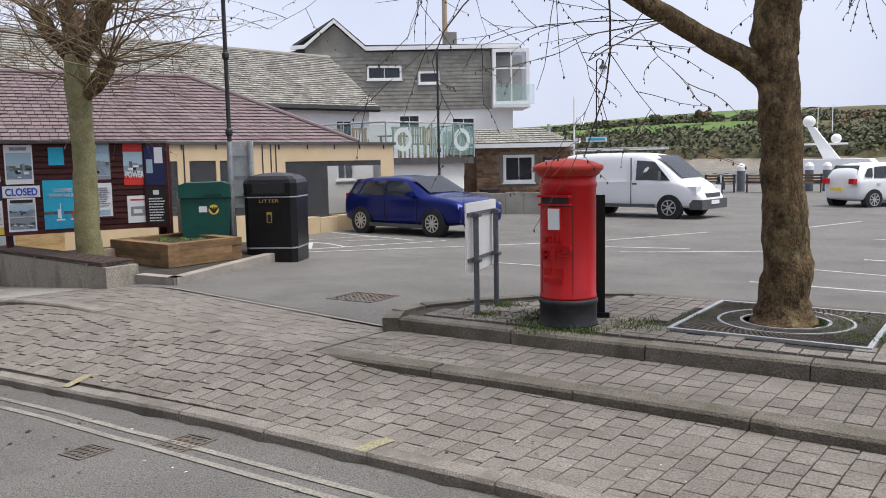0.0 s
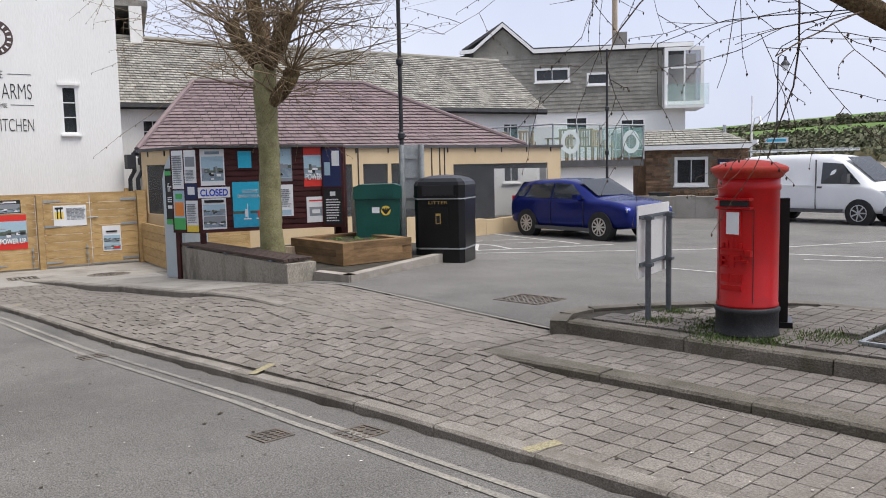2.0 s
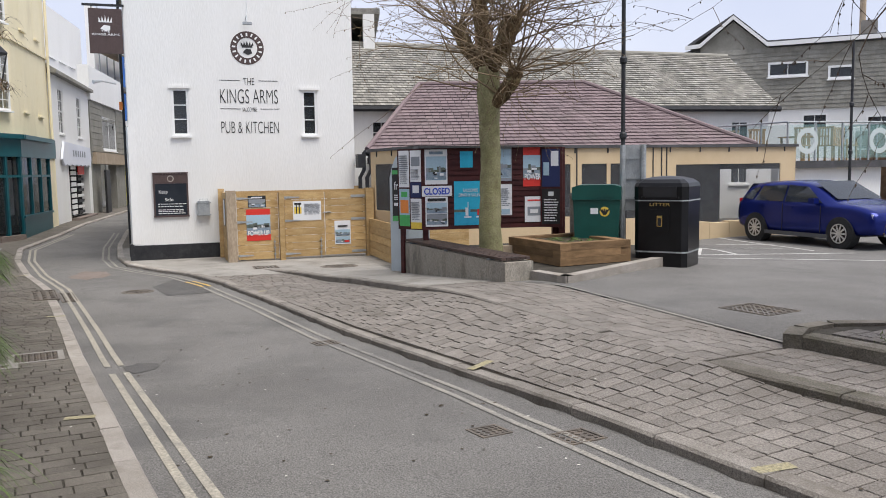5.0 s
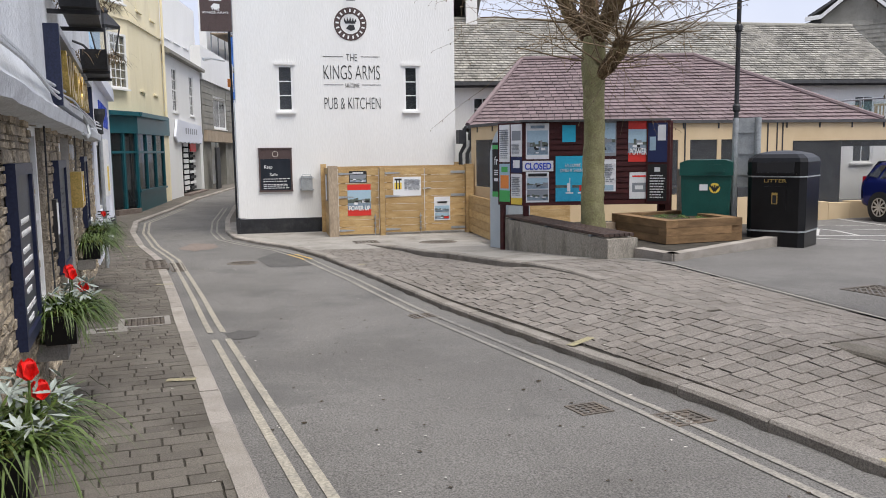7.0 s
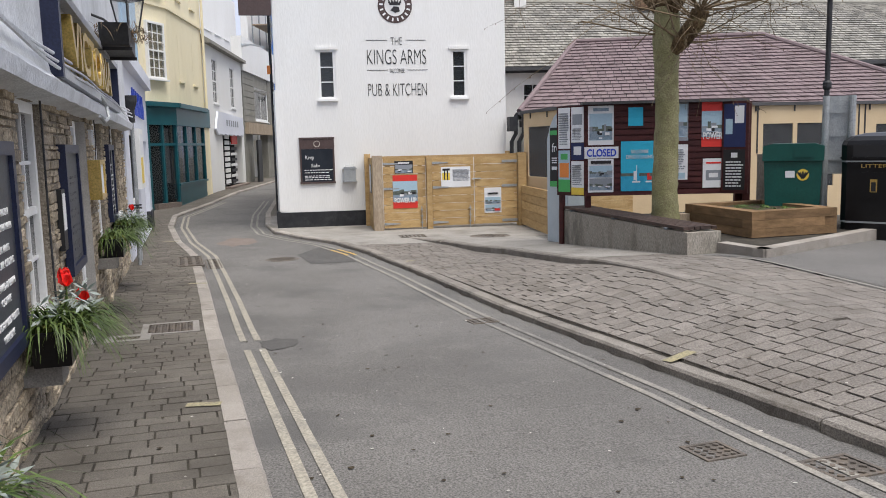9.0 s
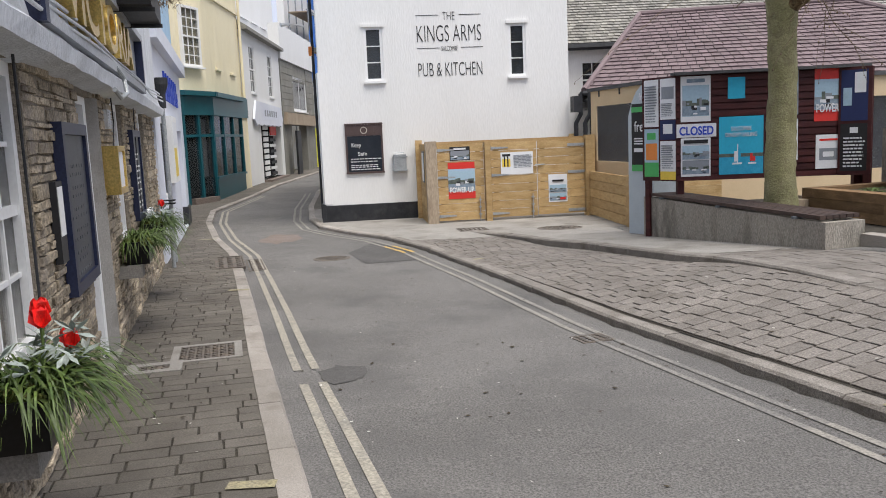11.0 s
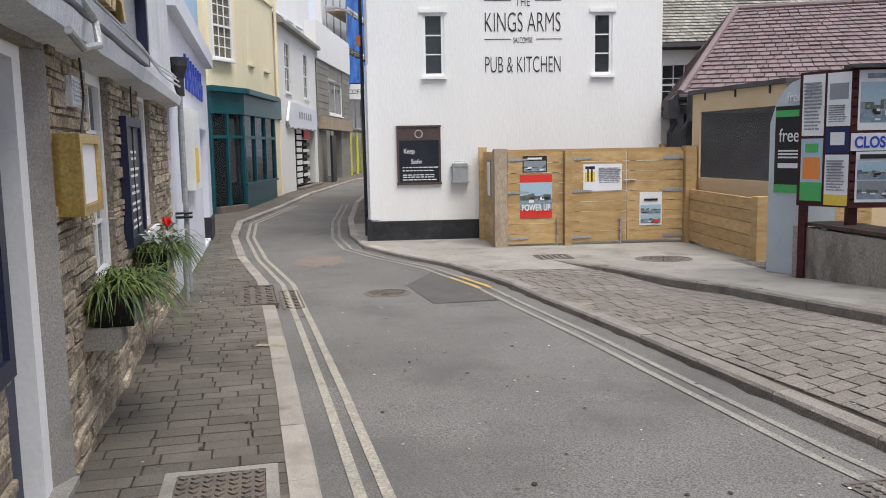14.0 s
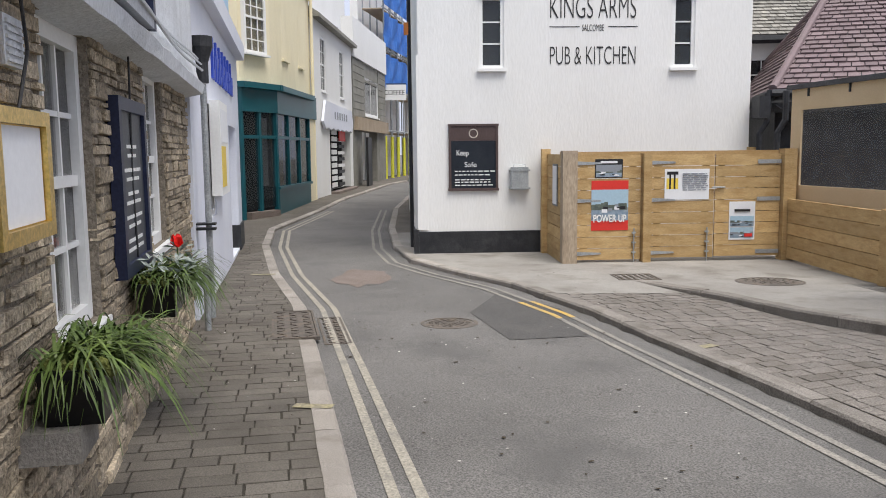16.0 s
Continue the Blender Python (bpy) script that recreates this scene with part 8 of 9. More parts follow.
def vehicle(name, m, label, category, paint, L, W, wheel_r, axles, stations, belt, panes, lamps, bumper, spokes=10):
    """stations: (x, z_sill, z_belt, z_top, half width at belt, half width at top)."""
    t = thing(name, m, label, category)

    def sect(x, zs, zb, zt, wb, wt):
        return [(x, wb * 0.8, zs), (x, wb * 0.96, zs + 0.06), (x, wb, zs + (zb - zs) * 0.5), (x, wb * 0.985, zb - 0.05), (x, wb * 0.96, zb), (x, wt + (wb * 0.93 - wt) * 0.12, zt - (zt - zb) * 0.14), (x, wt * 0.9, zt - 0.01), (x, wt * 0.5, zt + 0.012)]

    body = part("body", loft(stations, sect), paint, t, smooth=True)
    sub = body.modifiers.new("smooth", "SUBSURF")
    sub.levels = sub.render_levels = 2
    for ax in axles:
        for sd in (-1, 1):
            y = sd * (W / 2 - 0.1)
            arch = part("wheel_arch", cyl(bmesh.new(), (ax, y - sd * 0.12, wheel_r), (ax, sd * (W / 2 + 0.006), wheel_r), wheel_r * 1.16, n=28), RUBBER, t)
            wl = part("wheel", cyl(bmesh.new(), (ax, y - sd * 0.06, wheel_r), (ax, y + sd * 0.115, wheel_r), wheel_r, n=32), RUBBER, t, "black tyre")
            bm = bmesh.new()
            cyl(bm, (ax, y, wheel_r), (ax, y + sd * 0.112, wheel_r), wheel_r * 0.68, n=28)
            part("rim", bm, TRIM_D, wl)
            bm = bmesh.new()
            for k in range(spokes):
                q = pose(ax, 0, wheel_r, 0, 360 * k / spokes, 0)
                bx(bm, 0.04, wheel_r * 0.68, y + sd * 0.112, y + sd * 0.125, -0.018, 0.018, q)
            cyl(bm, (ax, y + sd * 0.1, wheel_r), (ax, y + sd * 0.128, wheel_r), 0.06, n=16)
            for k in range(28):
                q = pose(ax, 0, wheel_r, 0, 360 * k / 28, 0)
                bx(bm, wheel_r * 0.62, wheel_r * 0.69, y + sd * 0.11, y + sd * 0.126, -0.03, 0.03, q)
            part("spokes", bm, ALLOY, wl)
    for nm, quad, mt, lab in panes:
        for sgn in ((1, -1) if nm == "side_window" else (1,)):
            bm = bmesh.new()
            vs = [bm.verts.new((p[0], p[1] * sgn, p[2])) for p in quad]
            vs2 = [bm.verts.new((p[0], p[1] * sgn * 0.97, p[2] - 0.004)) for p in quad]
            bm.faces.new(vs)
            bm.faces.new(vs2[::-1])
            for i in range(len(vs)):
                bm.faces.new((vs[i], vs2[i], vs2[(i + 1) % len(vs)], vs[(i + 1) % len(vs)]))
            part(nm, bm, mt, t, lab)
    for nm, bxs, mt, lab in lamps + bumper:
        part(nm, box(*bxs), mt, t, lab, 0.025)
    return t


hb_st = [(-2.02, 0.35, 0.8, 0.92, 0.72, 0.55), (-1.95, 0.28, 0.88, 1.12, 0.82, 0.58), (-1.7, 0.24, 0.93, 1.36, 0.865, 0.6), (-1.2, 0.2, 0.94, 1.42, 0.87, 0.61), (-0.4, 0.19, 0.93, 1.45, 0.87, 0.63), (0.2, 0.19, 0.92, 1.41, 0.87, 0.62), (0.7, 0.19, 0.92, 1.18, 0.87, 0.66), (1.02, 0.19, 0.92, 0.98, 0.87, 0.72), (1.5, 0.22, 0.89, 0.95, 0.86, 0.74), (1.85, 0.26, 0.83, 0.88, 0.85, 0.72), (2.08, 0.28, 0.74, 0.79, 0.82, 0.66), (2.14, 0.3, 0.6, 0.64, 0.72, 0.56)]
hb_panes = [("side_window", [(-1.35, 0.83, 0.97), (-0.42, 0.835, 0.96), (-0.42, 0.7, 1.34), (-1.2, 0.68, 1.31)], GLASS_D, "dark side glass"), ("side_window", [(-0.36, 0.835, 0.96), (0.72, 0.835, 0.96), (0.22, 0.705, 1.31), (-0.36, 0.7, 1.345)], GLASS_D, "dark side glass"), ("side_window", [(-1.75, 0.8, 1.02), (-1.42, 0.825, 0.98), (-1.3, 0.685, 1.28), (-1.5, 0.68, 1.26)], GLASS_D, "small rear quarter glass"),
            ("windscreen", [(1.02, -0.66, 1.045), (1.02, 0.66, 1.045), (0.3, 0.57, 1.43), (0.3, -0.57, 1.43)], GLASS_D, "windscreen"), ("rear_window", [(-1.92, 0.62, 1.06), (-1.92, -0.62, 1.06), (-1.72, -0.54, 1.36), (-1.72, 0.54, 1.36)], GLASS_D, "rear glass")]
hb_l = [("headlight", (1.8, 2.04, -0.8, -0.46, 0.64, 0.75), LAMP_C, "clear headlight"), ("headlight", (1.8, 2.04, 0.46, 0.8, 0.64, 0.75), LAMP_C, "clear headlight"), ("grille", (1.98, 2.11, -0.46, 0.46, 0.63, 0.71), TRIM_D, "dark grille"), ("fog_lamp", (1.9, 2.09, -0.72, -0.5, 0.38, 0.46), LAMP_C, ""), ("fog_lamp", (1.9, 2.09, 0.5, 0.72, 0.38, 0.46), LAMP_C, ""), ("number_plate", (2.1, 2.145, -0.26, 0.26, 0.44, 0.55), PAPER, "white number plate"),
        ("tail_light", (-1.99, -1.85, -0.72, -0.5, 0.82, 1.0), LAMP_R, "red tail light"), ("tail_light", (-1.99, -1.85, 0.5, 0.72, 0.82, 1.0), LAMP_R, "red tail light"), ("rear_plate", (-2.06, -2.0, -0.26, 0.26, 0.6, 0.71), P_YEL, "yellow number plate"), ("door_mirror", (0.5, 0.66, -1.0, -0.85, 0.94, 1.06), None, ""), ("door_mirror", (0.5, 0.66, 0.85, 1.0, 0.94, 1.06), None, "")]


def with_paint(lst, p):
    return [(n, b, mt or p, lb) for n, b, mt, lb in lst]


hb_b = [("sill_trim", (-0.95, 0.95, -0.885, -0.86, 0.18, 0.27), TRIM_D, ""), ("sill_trim", (-0.95, 0.95, 0.86, 0.885, 0.18, 0.27), TRIM_D, ""), ("lower_grille", (1.95, 2.115, -0.55, 0.55, 0.28, 0.4), TRIM_D, ""), ("door_handle", (-0.25, -0.08, -0.9, -0.87, 0.82, 0.85), None, ""), ("door_handle", (-1.15, -0.98, -0.9, -0.87, 0.83, 0.86), None, ""), ("door_gap", (-0.405, -0.395, -0.874, -0.86, 0.3, 0.92), RUBBER, ""), ("door_gap", (0.72, 0.73, -0.876, -0.86, 0.3, 0.9), RUBBER, "")]
vehicle("hatchback_car", pose(-14.63, 16.68, -0.36, 0, 0, 3), "dark blue hatchback car parked in a bay", "car", CAR_BLUE, 4.05, 1.75, 0.31, (1.26, -1.26), hb_st, 0.93, hb_panes, with_paint(hb_l, CAR_BLUE), with_paint(hb_b, CAR_BLUE), 10)
vehicle("hatchback_car", pose(-8.6, 33.2, -0.42, 0, 0, 62), "small white hatchback car parked facing the quay", "car", CAR_WHITE, 4.05, 1.75, 0.3, (1.2, -1.26), [(x * 0.92, a, b * 1.04, c * 1.06, d, e) for x, a, b, c, d, e in hb_st], 0.93, [(n, [(p[0] * 0.92, p[1] * 1.01, p[2] * 1.06) for p in q], mt, lb) for n, q, mt, lb in hb_panes], with_paint(hb_l, CAR_WHITE), with_paint(hb_b, CAR_WHITE), 8)
van_st = [(-2.4, 0.4, 1.0, 1.75, 0.86, 0.76), (-2.34, 0.3, 1.05, 1.9, 0.93, 0.8), (-1.8, 0.28, 1.1, 1.95, 0.95, 0.82), (-0.2, 0.28, 1.1, 1.96, 0.95, 0.82), (0.6, 0.28, 1.1, 1.92, 0.95, 0.8), (1.0, 0.28, 1.1, 1.75, 0.95, 0.78), (1.5, 0.28, 1.08, 1.36, 0.94, 0.76), (1.8, 0.29, 1.02, 1.12, 0.92, 0.72), (2.15, 0.3, 0.86, 0.95, 0.88, 0.66), (2.36, 0.32, 0.66, 0.72, 0.78, 0.55), (2.42, 0.34, 0.5, 0.55, 0.66, 0.5)]
van_p = [("side_window", [(0.35, 0.925, 1.13), (1.45, 0.905, 1.12), (0.9, 0.8, 1.68), (0.35, 0.83, 1.72)], GLASS_D, "dark cab window"), ("windscreen", [(1.76, -0.72, 1.21), (1.76, 0.72, 1.21), (0.94, 0.65, 1.87), (0.94, -0.65, 1.87)], GLASS_D, "raked windscreen")]
van_l = [("headlight", (1.95, 2.25, -0.86, -0.55, 0.74, 0.95), LAMP_C, "clear headlight"), ("headlight", (1.95, 2.25, 0.55, 0.86, 0.74, 0.95), LAMP_C, "clear headlight"), ("grille", (2.2, 2.4, -0.45, 0.45, 0.62, 0.74), TRIM_D, "dark grille"), ("number_plate", (2.4, 2.46, -0.26, 0.26, 0.42, 0.53), PAPER, "white number plate"), ("door_mirror", (1.05, 1.2, -1.14, -0.96, 1.15, 1.4), TRIM_D, "black mirror"), ("door_mirror", (1.05, 1.2, 0.96, 1.14, 1.15, 1.4), TRIM_D, "black mirror")]
van_b = [("front_bumper", (2.05, 2.44, -0.86, 0.86, 0.28, 0.56), TRIM_D, "grey plastic bumper"), ("rub_strip", (-2.0, 1.0, -0.968, -0.94, 0.34, 0.42), TRIM_D, ""), ("door_gap", (0.2, 0.212, -0.962, -0.9, 0.36, 1.8), TRIM_D, ""), ("door_handle", (0.26, 0.4, -0.975, -0.95, 1.0, 1.05), TRIM_D, ""), ("slide_rail", (-2.1, 0.1, -0.965, -0.94, 1.06, 1.085), CAR_WHITE, "")]
van = vehicle("panel_van", pose(-13.05, 24.7, -0.38, 0, 0, 3), "white panel van with roof rack parked broadside", "van", CAR_WHITE, 4.8, 1.9, 0.33, (1.45, -1.65), van_st, 1.1, van_p, van_l, van_b, 7)
for x in (-2.0, -1.0, 0.0, 0.6):
    part("roof_bar", tube(bmesh.new(), [(x, -0.7, 2.06), (x, 0.7, 2.06)], [0.02] * 2, 6), GALV, van)
for y in (-0.65, -0.3, 0.1, 0.5):
    part("roof_rail", tube(bmesh.new(), [(-2.1, y, 2.1), (0.7, y, 2.1)], [0.025] * 2, 6), GALV, van)
mb = thing("motorcycle", pose(-17.6, 39.2, -0.42, 0, 0, -60), "dark motorcycle parked on its stand", "motorcycle")
for x in (-0.65, 0.65):
    part("wheel", cyl(bmesh.new(), (x, -0.06, 0.3), (x, 0.06, 0.3), 0.3, n=20), RUBBER, mb)
part("tank", box(-0.2, 0.35, -0.14, 0.14, 0.6, 0.85), BLACK_P, mb, "", 0.06)
part("seat", box(-0.8, -0.15, -0.13, 0.13, 0.68, 0.8), BLACK_G, mb, "", 0.04)
part("engine", box(-0.3, 0.35, -0.2, 0.2, 0.25, 0.6), TRIM_D, mb, "", 0.05)
part("fork", tube(bmesh.new(), [(0.65, 0, 0.3), (0.42, 0, 0.95)], [0.04] * 2, 8), GALV, mb)
part("handlebar", tube(bmesh.new(), [(0.4, -0.35, 1.02), (0.42, 0, 0.97), (0.4, 0.35, 1.02)], [0.018] * 3, 6), BLACK_P, mb)

# ---- quay: benches, bollards, boat ----
for i, (x, y) in enumerate(((-18.3, 40.6), (-16.5, 41.3), (-14.7, 42.0), (-12.9, 42.7), (-20.2, 39.8), (-11.0, 43.4), (-5, 45.5), (-2, 46.5))):
    q = thing("quay_bench", pose(x, y, -0.4, 0, 0, 21), "dark timber bench along the quay", "bench", "quay benches")
    for k in range(3):
        part("back_slat", box(-0.75, 0.75, 0.18, 0.21, 0.5 + k * 0.14, 0.59 + k * 0.14), SLEEPER, q)
    part("seat", box(-0.75, 0.75, -0.22, 0.16, 0.42, 0.46), SLEEPER, q)
    for sx in (-0.7, 0.64):
        part("leg", box(sx, sx + 0.06, -0.2, 0.2, 0, 0.9), BLACK_P, q)
for x, y in ((-17.84, 41.9), (-14.3, 43.6), (-15.0, 43.2)):
    q = thing("mooring_post", pose(x, y, -0.4), "thick grey quay post with white cap", "post", "quay posts")
    part("post", tube(bmesh.new(), [(0, 0, 0), (0, 0, 1.05)], [0.2] * 2, 14), DARKSTEEL, q)
    part("cap", lathe(bmesh.new(), [(0.21, 1.05), (0.21, 1.25), (0.14, 1.38), (0.02, 1.42)], 14), WHITE_P, q)
boat = thing("motor_yacht", pose(-22.5, 66, -3.2, 0, 0, 10), "white motor yacht with radar mast moored off the quay", "boat")
bm = bmesh.new()
slab(bm, ((-6, -1.8), (5, -1.8), (9, 0), (5, 1.8), (-6, 1.8)), 0, 2.6)
part("hull", bm, NAVY, boat, "navy hull", 0.15)
part("deckhouse", prism(bmesh.new(), ((-4, 2.6), (4.5, 2.6), (3, 4.2), (-3.5, 4.2)), -1.5, 1.5), WHITE_P, boat, "", 0.12)
part("mast", prism(bmesh.new(), ((-0.2, 4.2), (0.9, 4.2), (-0.9, 6.6), (-1.4, 6.6)), -0.25, 0.25), WHITE_P, boat, "", 0.05)
for x, z, r in ((-1.3, 7.0, 0.45), (0.6, 5.7, 0.36)):
    b_ = bmesh.new()
    bmesh.ops.create_uvsphere(b_, u_segments=16, v_segments=10, radius=r, matrix=Matrix.Translation((x, 0, z)))
    part("radar_dome", b_, WHITE_P, boat, smooth=True)
for x in (-1.9, -0.7, 0.3):
    part("aerial", tube(bmesh.new(), [(x, 0, 6.2), (x, 0, 8.2)], [0.03] * 2, 5), WHITE_P, boat)
part("spreader", box(-2.4, 1.4, -0.06, 0.06, 5.25, 5.4), WHITE_P, boat)


# ---- hillside across the water ----
def hill_z(x, y):
    k = max(0.0, (y - 285) / 110)
    base = -3.0 + 4.5 * min(1, k * 12)
    return base + 20 * min(1.0, k) ** 0.8 + 2.2 * noise.noise(Vector((x * 0.008, y * 0.008, 0))) * min(1, k * 3) - max(0, (-x - 260)) * 0.01 - max(0, x + 120) * 0.035 * min(1, k)


hx, hy = frange(-700, 300, 8), frange(285, 520, 5)
tagged(sheet("hill", hx, hy, hill_z, HILL_SCRUB, "scrubby hillside across the estuary", category="hill"), kind="structure")
fx, fy = frange(-320, -140, 5), frange(322, 352, 3)
sheet("field", fx, fy, lambda x, y: hill_z(x, y) + 0.6, HILL_GRASS, "bright green field on the hillside", category="field")
sheet("field", frange(-420, -150, 6), frange(366, 410, 4), lambda x, y: hill_z(x, y) + 0.5, HILL_GRASS, "green field along the hilltop", category="field")
sheet("field", frange(-90, 60, 6), frange(388, 402, 4), lambda x, y: hill_z(x, y) + 0.5, HILL_GRASS, "green field along the far hilltop", category="field")
sheet("shore", frange(-420, 250, 6), frange(276, 292, 2), lambda x, y: -3.3 + max(0, (y - 276)) * 0.26 + 0.6 * noise.noise(Vector((x * 0.15, y * 0.2, 3))), SHORE, "pale rocky shore below the hill", category="shore")


def leaf_clump(rng, verts, faces, cx, cy, cz, rx, rz_, n, s):
    for _ in range(n):
        u, a = rng.uniform(-1, 1), rng.uniform(0, 6.283)
        r = rng.uniform(0.55, 1.0)
        q = math.sqrt(1 - u * u)
        p = Vector((cx + rx * r * q * math.cos(a), cy + rx * r * q * math.sin(a), cz + rz_ * r * u))
        e = Vector((rng.uniform(-1, 1), rng.uniform(-1, 1), rng.uniform(-1, 1))).normalized() * s * rng.uniform(0.5, 1.3)
        f = e.orthogonal() * rng.uniform(0.5, 0.9)
        v = len(verts)
        verts += [tuple(p - e), tuple(p + f), tuple(p + e), tuple(p - f)]
        faces.append((v, v + 1, v + 2, v + 3))


rng = random.Random(12)
verts, faces = [], []
for _ in range(1300):
    x = rng.uniform(-330, 40)
    band = rng.random()
    y = 290 + rng.uniform(0, 30) if band < 0.62 else 353 + rng.uniform(0, 12)
    s = rng.uniform(1.6, 3.6) if band < 0.62 else rng.uniform(1.0, 2.2)
    leaf_clump(rng, verts, faces, x, y, hill_z(x, y) + s * 0.5, s * 1.4, s, 44, 0.8)
tagged(raw("shrubs", verts, faces, SHRUB), "dense scrub and bushes along the shore", "shrubs", "", "stuff")
verts, faces = [], []
for _ in range(220):
    x = rng.uniform(-120, 60)
    y = rng.uniform(300, 370)
    leaf_clump(rng, verts, faces, x, y, hill_z(x, y) + 1, 2.6, 1.6, 22, 0.8)
tagged(raw("shrubs", verts, faces, TWIG), "bare brown scrub on the slope", "shrubs", "", "stuff")
for x, y, h, w, mt, lab in ((-152, 338, 6.5, 6.0, SHRUB, "dark wind-bent pine on the hillside"), (-178, 345, 6.5, 3.8, TWIG, "bare brown tree on the hillside"), (-206, 352, 4.5, 3.0, SHRUB, "small dark tree on the ridge"), (-238, 356, 3.5, 3.0, SHRUB, "round dark bush on the ridge")):
    z = hill_z(x, y)
    t = thing("hillside_tree", pose(x, y, z), lab, "tree")
    part("trunk", tube(bmesh.new(), [(0, 0, -0.5), (0.3, 0, h * 0.35), (0.6, 0, h * 0.6)], [0.5, 0.4, 0.25], 8), BARK, t)
    verts, faces = [], []
    for _ in range(14):
        leaf_clump(rng, verts, faces, rng.uniform(-w, w) * 0.75, rng.uniform(-2, 2), h * rng.uniform(0.62, 1.0), w * 0.35, 1.1, 50, 0.5)
    raw("crown", verts, faces, mt, t)
for i in range(4):
    a, b = Vector((-33.8, 37.2, 13.6 - 0.3 * i)), Vector((-52 - 3 * i, 26 - 3 * i, 11 + i))
    pts = [a.lerp(b, k / 8) - Vector((0, 0, 0.8 * (k / 8) * (1 - k / 8) * 2)) for k in range(9)]
    tagged(part("overhead_wire", tube(bmesh.new(), pts, [0.012] * 9, 4), GALV), "thin overhead telephone wire", "wire", "overhead wires")


# ---- pieces of the pavings and of the stone wall ----
def piece_shape(rng, h, edge, wobble):
    """One unit block, its top at z = 0, with worn upper edges: rings of (x, y, z) and faces."""
    c = [(-0.5, -0.5), (0.5, -0.5), (0.5, 0.5), (-0.5, 0.5)]
    c = [(x + rng.uniform(-wobble, wobble), y + rng.uniform(-wobble, wobble)) for x, y in c]
    verts = [(x, y, -h) for x, y in c] + [(x, y, -edge * 0.6) for x, y in c]
    verts += [(x * (1 - edge * 7), y * (1 - edge * 7), rng.uniform(-0.003, 0.0)) for x, y in c]
    faces = []
    for r in (0, 4):
        for k in range(4):
            faces.append((r + k, r + (k + 1) % 4, r + 4 + (k + 1) % 4, r + 4 + k))
    faces.append((8, 9, 10, 11))
    return verts, faces


def piece_set(name, n, seed, h, edge, wobble, material):
    rng = random.Random(seed)
    out = []
    for _ in range(n):
        verts, faces = piece_shape(rng, h, edge, wobble)
        me = bpy.data.meshes.new(name)
        me.from_pydata(verts, [], faces)
        me.update()
        me.materials.append(material)
        out.append((me, verts, faces))
    return out


def lay(name, spots, kinds, parent, near, seed, rest_name):
    """Lay pieces at (matrix, key): the 300 that lie nearest the walk singly, the rest as one mesh."""
    rng = random.Random(seed)
    order = sorted(range(len(spots)), key=lambda i: near(spots[i].translation))
    single = set(order[:300])
    verts, faces = [], []
    for i, m in enumerate(spots):
        me, vs, fs = rng.choice(kinds)
        if i in single:
            ob = new(name, me)
            ob.parent = parent
            ob.matrix_basis = m
        else:
            b = len(verts)
            verts.extend(tuple(m @ Vector(v)) for v in vs)
            faces.extend(tuple(b + k for k in f) for f in fs)
    if faces:
        tagged(raw(rest_name, verts, faces, kinds[0][0].materials[0], parent), kind="stuff")


def rows_of(rng, x0, x1, y_lo, y_hi, zf, lx, ly, joint, skip=None, run=None):
    """Courses that cross the pavement, with their joints staggered."""
    out = []
    x = x0
    while x < x1:
        L = lx * rng.uniform(0.95, 1.05)
        xc = x + L / 2
        x += L
        line = run or y_lo
        sl = math.atan2(line(xc + 1.5) - line(xc - 1.5), 3.0)
        y, top = y_lo(xc), y_hi(xc)
        w = ly * rng.uniform(0.35, 1.0)
        while top - y > 0.05:
            w = min(w, top - y)
            if top - y - w < 0.05:
                w = top - y
            yc = y + w / 2
            xs = xc - (yc - y_lo(xc)) * math.sin(sl)
            if skip is None or not skip(xs, yc):
                z = zf(xs, yc) + rng.uniform(-0.002, 0.002)
                c, q = math.cos(sl), math.sin(sl)
                gx = math.atan2(zf(xs + 0.1 * c, yc + 0.1 * q) - zf(xs - 0.1 * c, yc - 0.1 * q), 0.2)
                gy = math.atan2(zf(xs - 0.03 * q, yc + 0.03 * c) - zf(xs + 0.03 * q, yc - 0.03 * c), 0.06)
                m = pose(xs, yc, z, math.degrees(gy) + rng.uniform(-0.3, 0.3), -math.degrees(gx) + rng.uniform(-0.3, 0.3), math.degrees(sl) + rng.uniform(-0.7, 0.7))
                jn = joint * rng.uniform(0.7, 1.5)
                out.append(m @ Matrix.Diagonal((L * math.cos(sl) - 0.7 * jn, w - 1.15 * jn, 1, 1)))
            y += w
            w = ly * rng.uniform(0.85, 1.15)
    return out


rng = random.Random(404)
setts = piece_set("sett", 8, 41, 0.04, 0.007, 0.016, SETT)
pavers = piece_set("paver", 6, 42, 0.035, 0.005, 0.008, PAVER)
stones = piece_set("stone", 10, 43, 0.05, 0.014, 0.06, STONE_A)


def near_walk(p):
    return abs(p.x + 5)


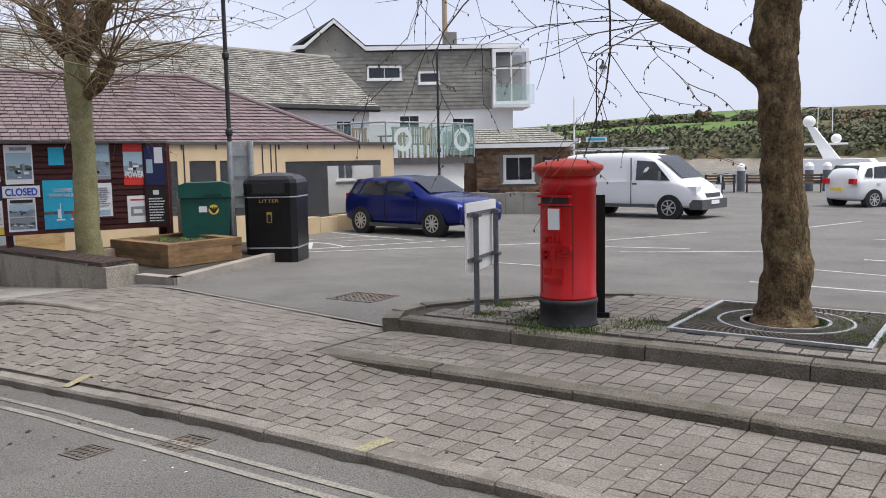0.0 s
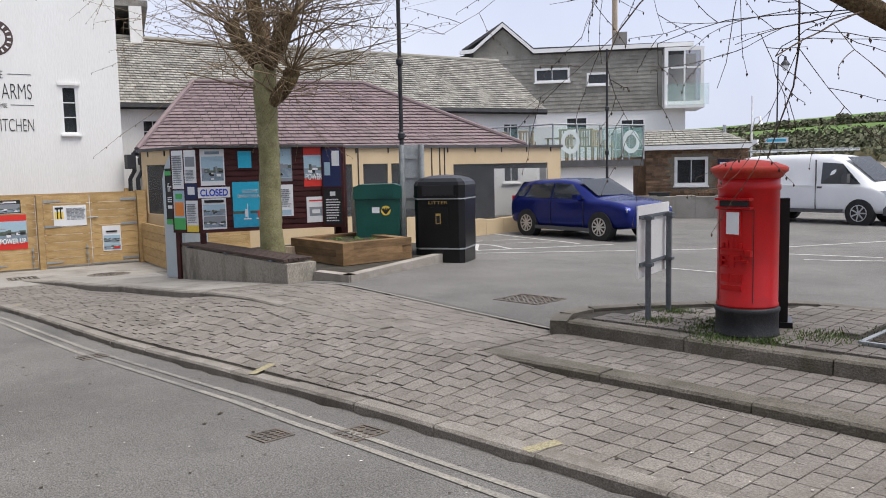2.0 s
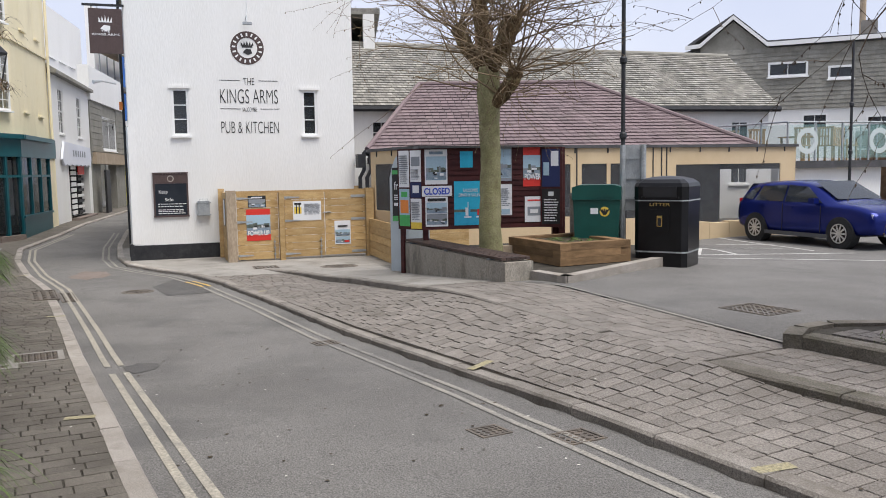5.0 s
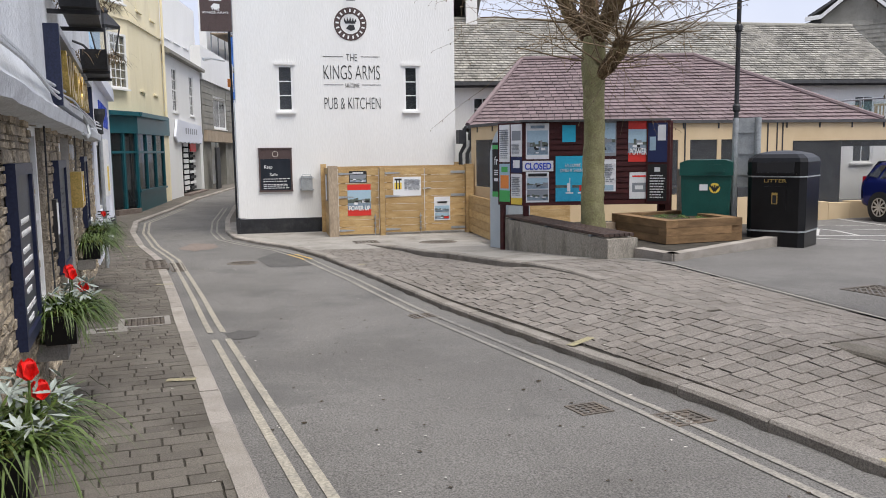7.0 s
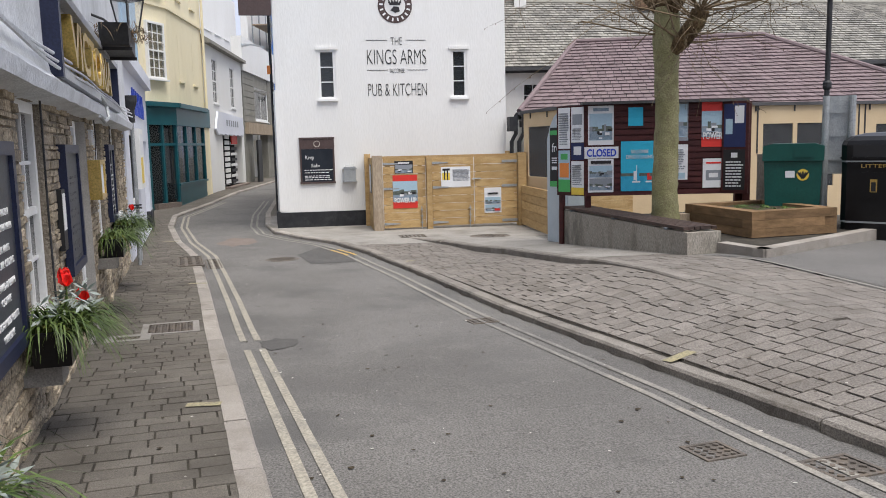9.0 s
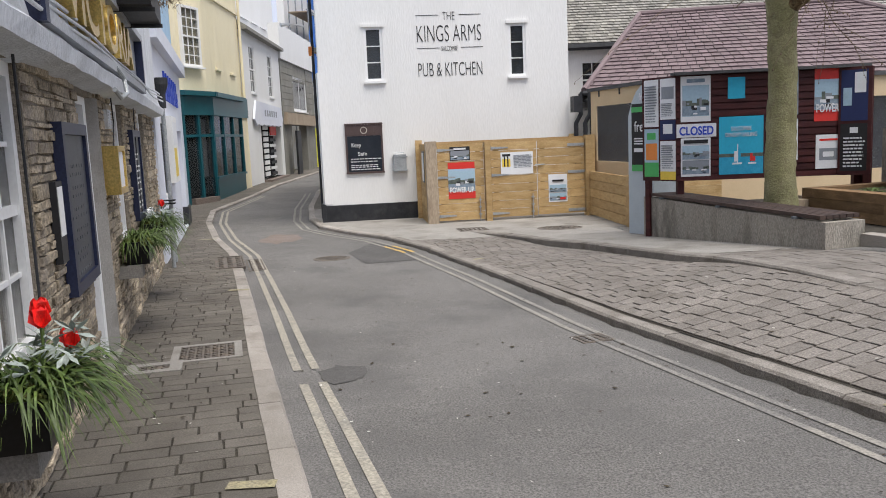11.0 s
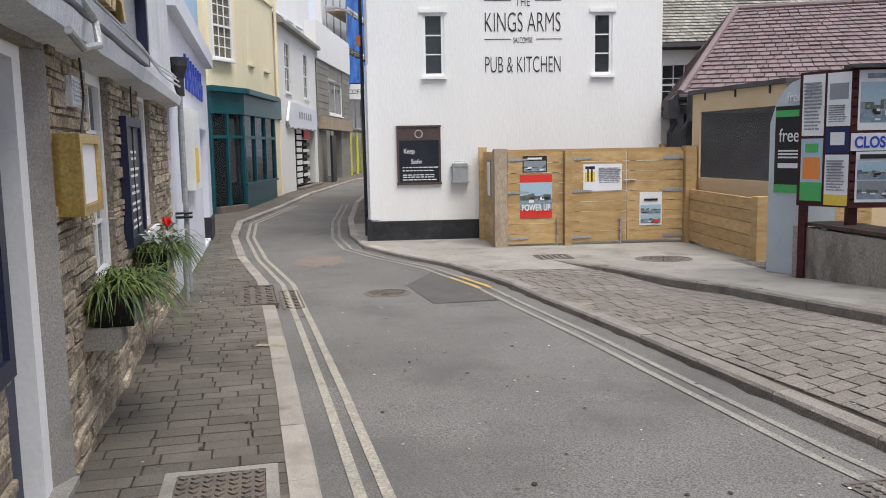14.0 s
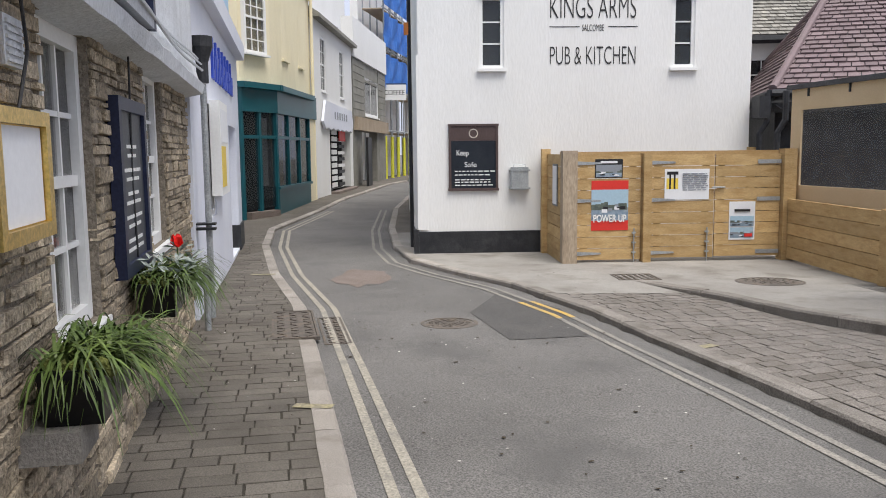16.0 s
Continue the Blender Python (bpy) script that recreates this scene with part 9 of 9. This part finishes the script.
lay("sett", rows_of(rng, -16.4, 8, lambda x: kerb_r(x) + 0.15, step_y, z_lower, 0.153, 0.19, 0.007), setts, lower_bed, near_walk, 1, "setts")
lay("sett", rows_of(rng, -10.6, 8, lambda x: step_y(x) + (0.2 if x > -4.78 else 0.16 if x < -6.17 else 0.0), bound_y, lambda x, y: z_up(x), 0.153, 0.19, 0.007, None, step_y), setts, upper_bed, near_walk, 2, "setts")


def island_left(y):
    return float(np.interp(y, (7.1, 7.45, 7.8, 8.28, 8.88, 9.44, 9.66), (-4.5, -4.9, -4.95, -4.8, -4.45, -4.05, -3.8)))


def off_island(x, y):
    return x < island_left(y) + 0.1 or (abs(x - TX) < 0.86 and abs(y - TY) < 0.86)


lay("sett", rows_of(rng, -5.0, 8, lambda x: isl_front(x) + 0.3, lambda x: isl_back(x) - 0.02, z_isl, 0.153, 0.19, 0.01, off_island), setts, isl_bed, near_walk, 3, "setts")
lay("paver", rows_of(rng, -24, 4, lambda x: wall_l(x) - 0.1, lambda x: kerb_l(x) - 0.15, z_left, 0.145, 0.25, 0.008), pavers, left_bed, lambda p: abs(p.x + 8), 4, "pavers")

spots = []
z = -0.75
while z < 1.6:
    h = rng.choice((0.035, 0.045, 0.05, 0.06, 0.07, 0.09))
    s = -5.9
    while s < 15.25:
        L = rng.uniform(0.08, 0.36)
        hh = min(h * rng.uniform(0.8, 1.0), 1.64 - z)
        a, b = s, min(s + L, 15.28)
        for x0, x1, z0, z1 in LW:
            if z + hh > z0 - 0.02 and z < z1 + 0.02:
                if a < x1 and b > x0:
                    if a < x0 - 0.06:
                        b = x0 - 0.005
                    elif b > x1 + 0.06:
                        a = x1 + 0.005
                    else:
                        b = a
        if b - a > 0.05:
            m = pose((a + b) / 2, rng.uniform(0.0, 0.027), z + hh / 2, 90 + rng.uniform(-2, 2), rng.uniform(-1.5, 1.5), rng.uniform(-2, 2))
            spots.append(m @ Matrix.Diagonal((b - a - 0.01, hh - 0.006, 1, 1)))
        s += L
    z += h
lay("stone", spots, stones, inn_l_wall, lambda p: abs(p.x - 8.5) + abs(p.z - 0.5) * 0.5, 5, "stones")
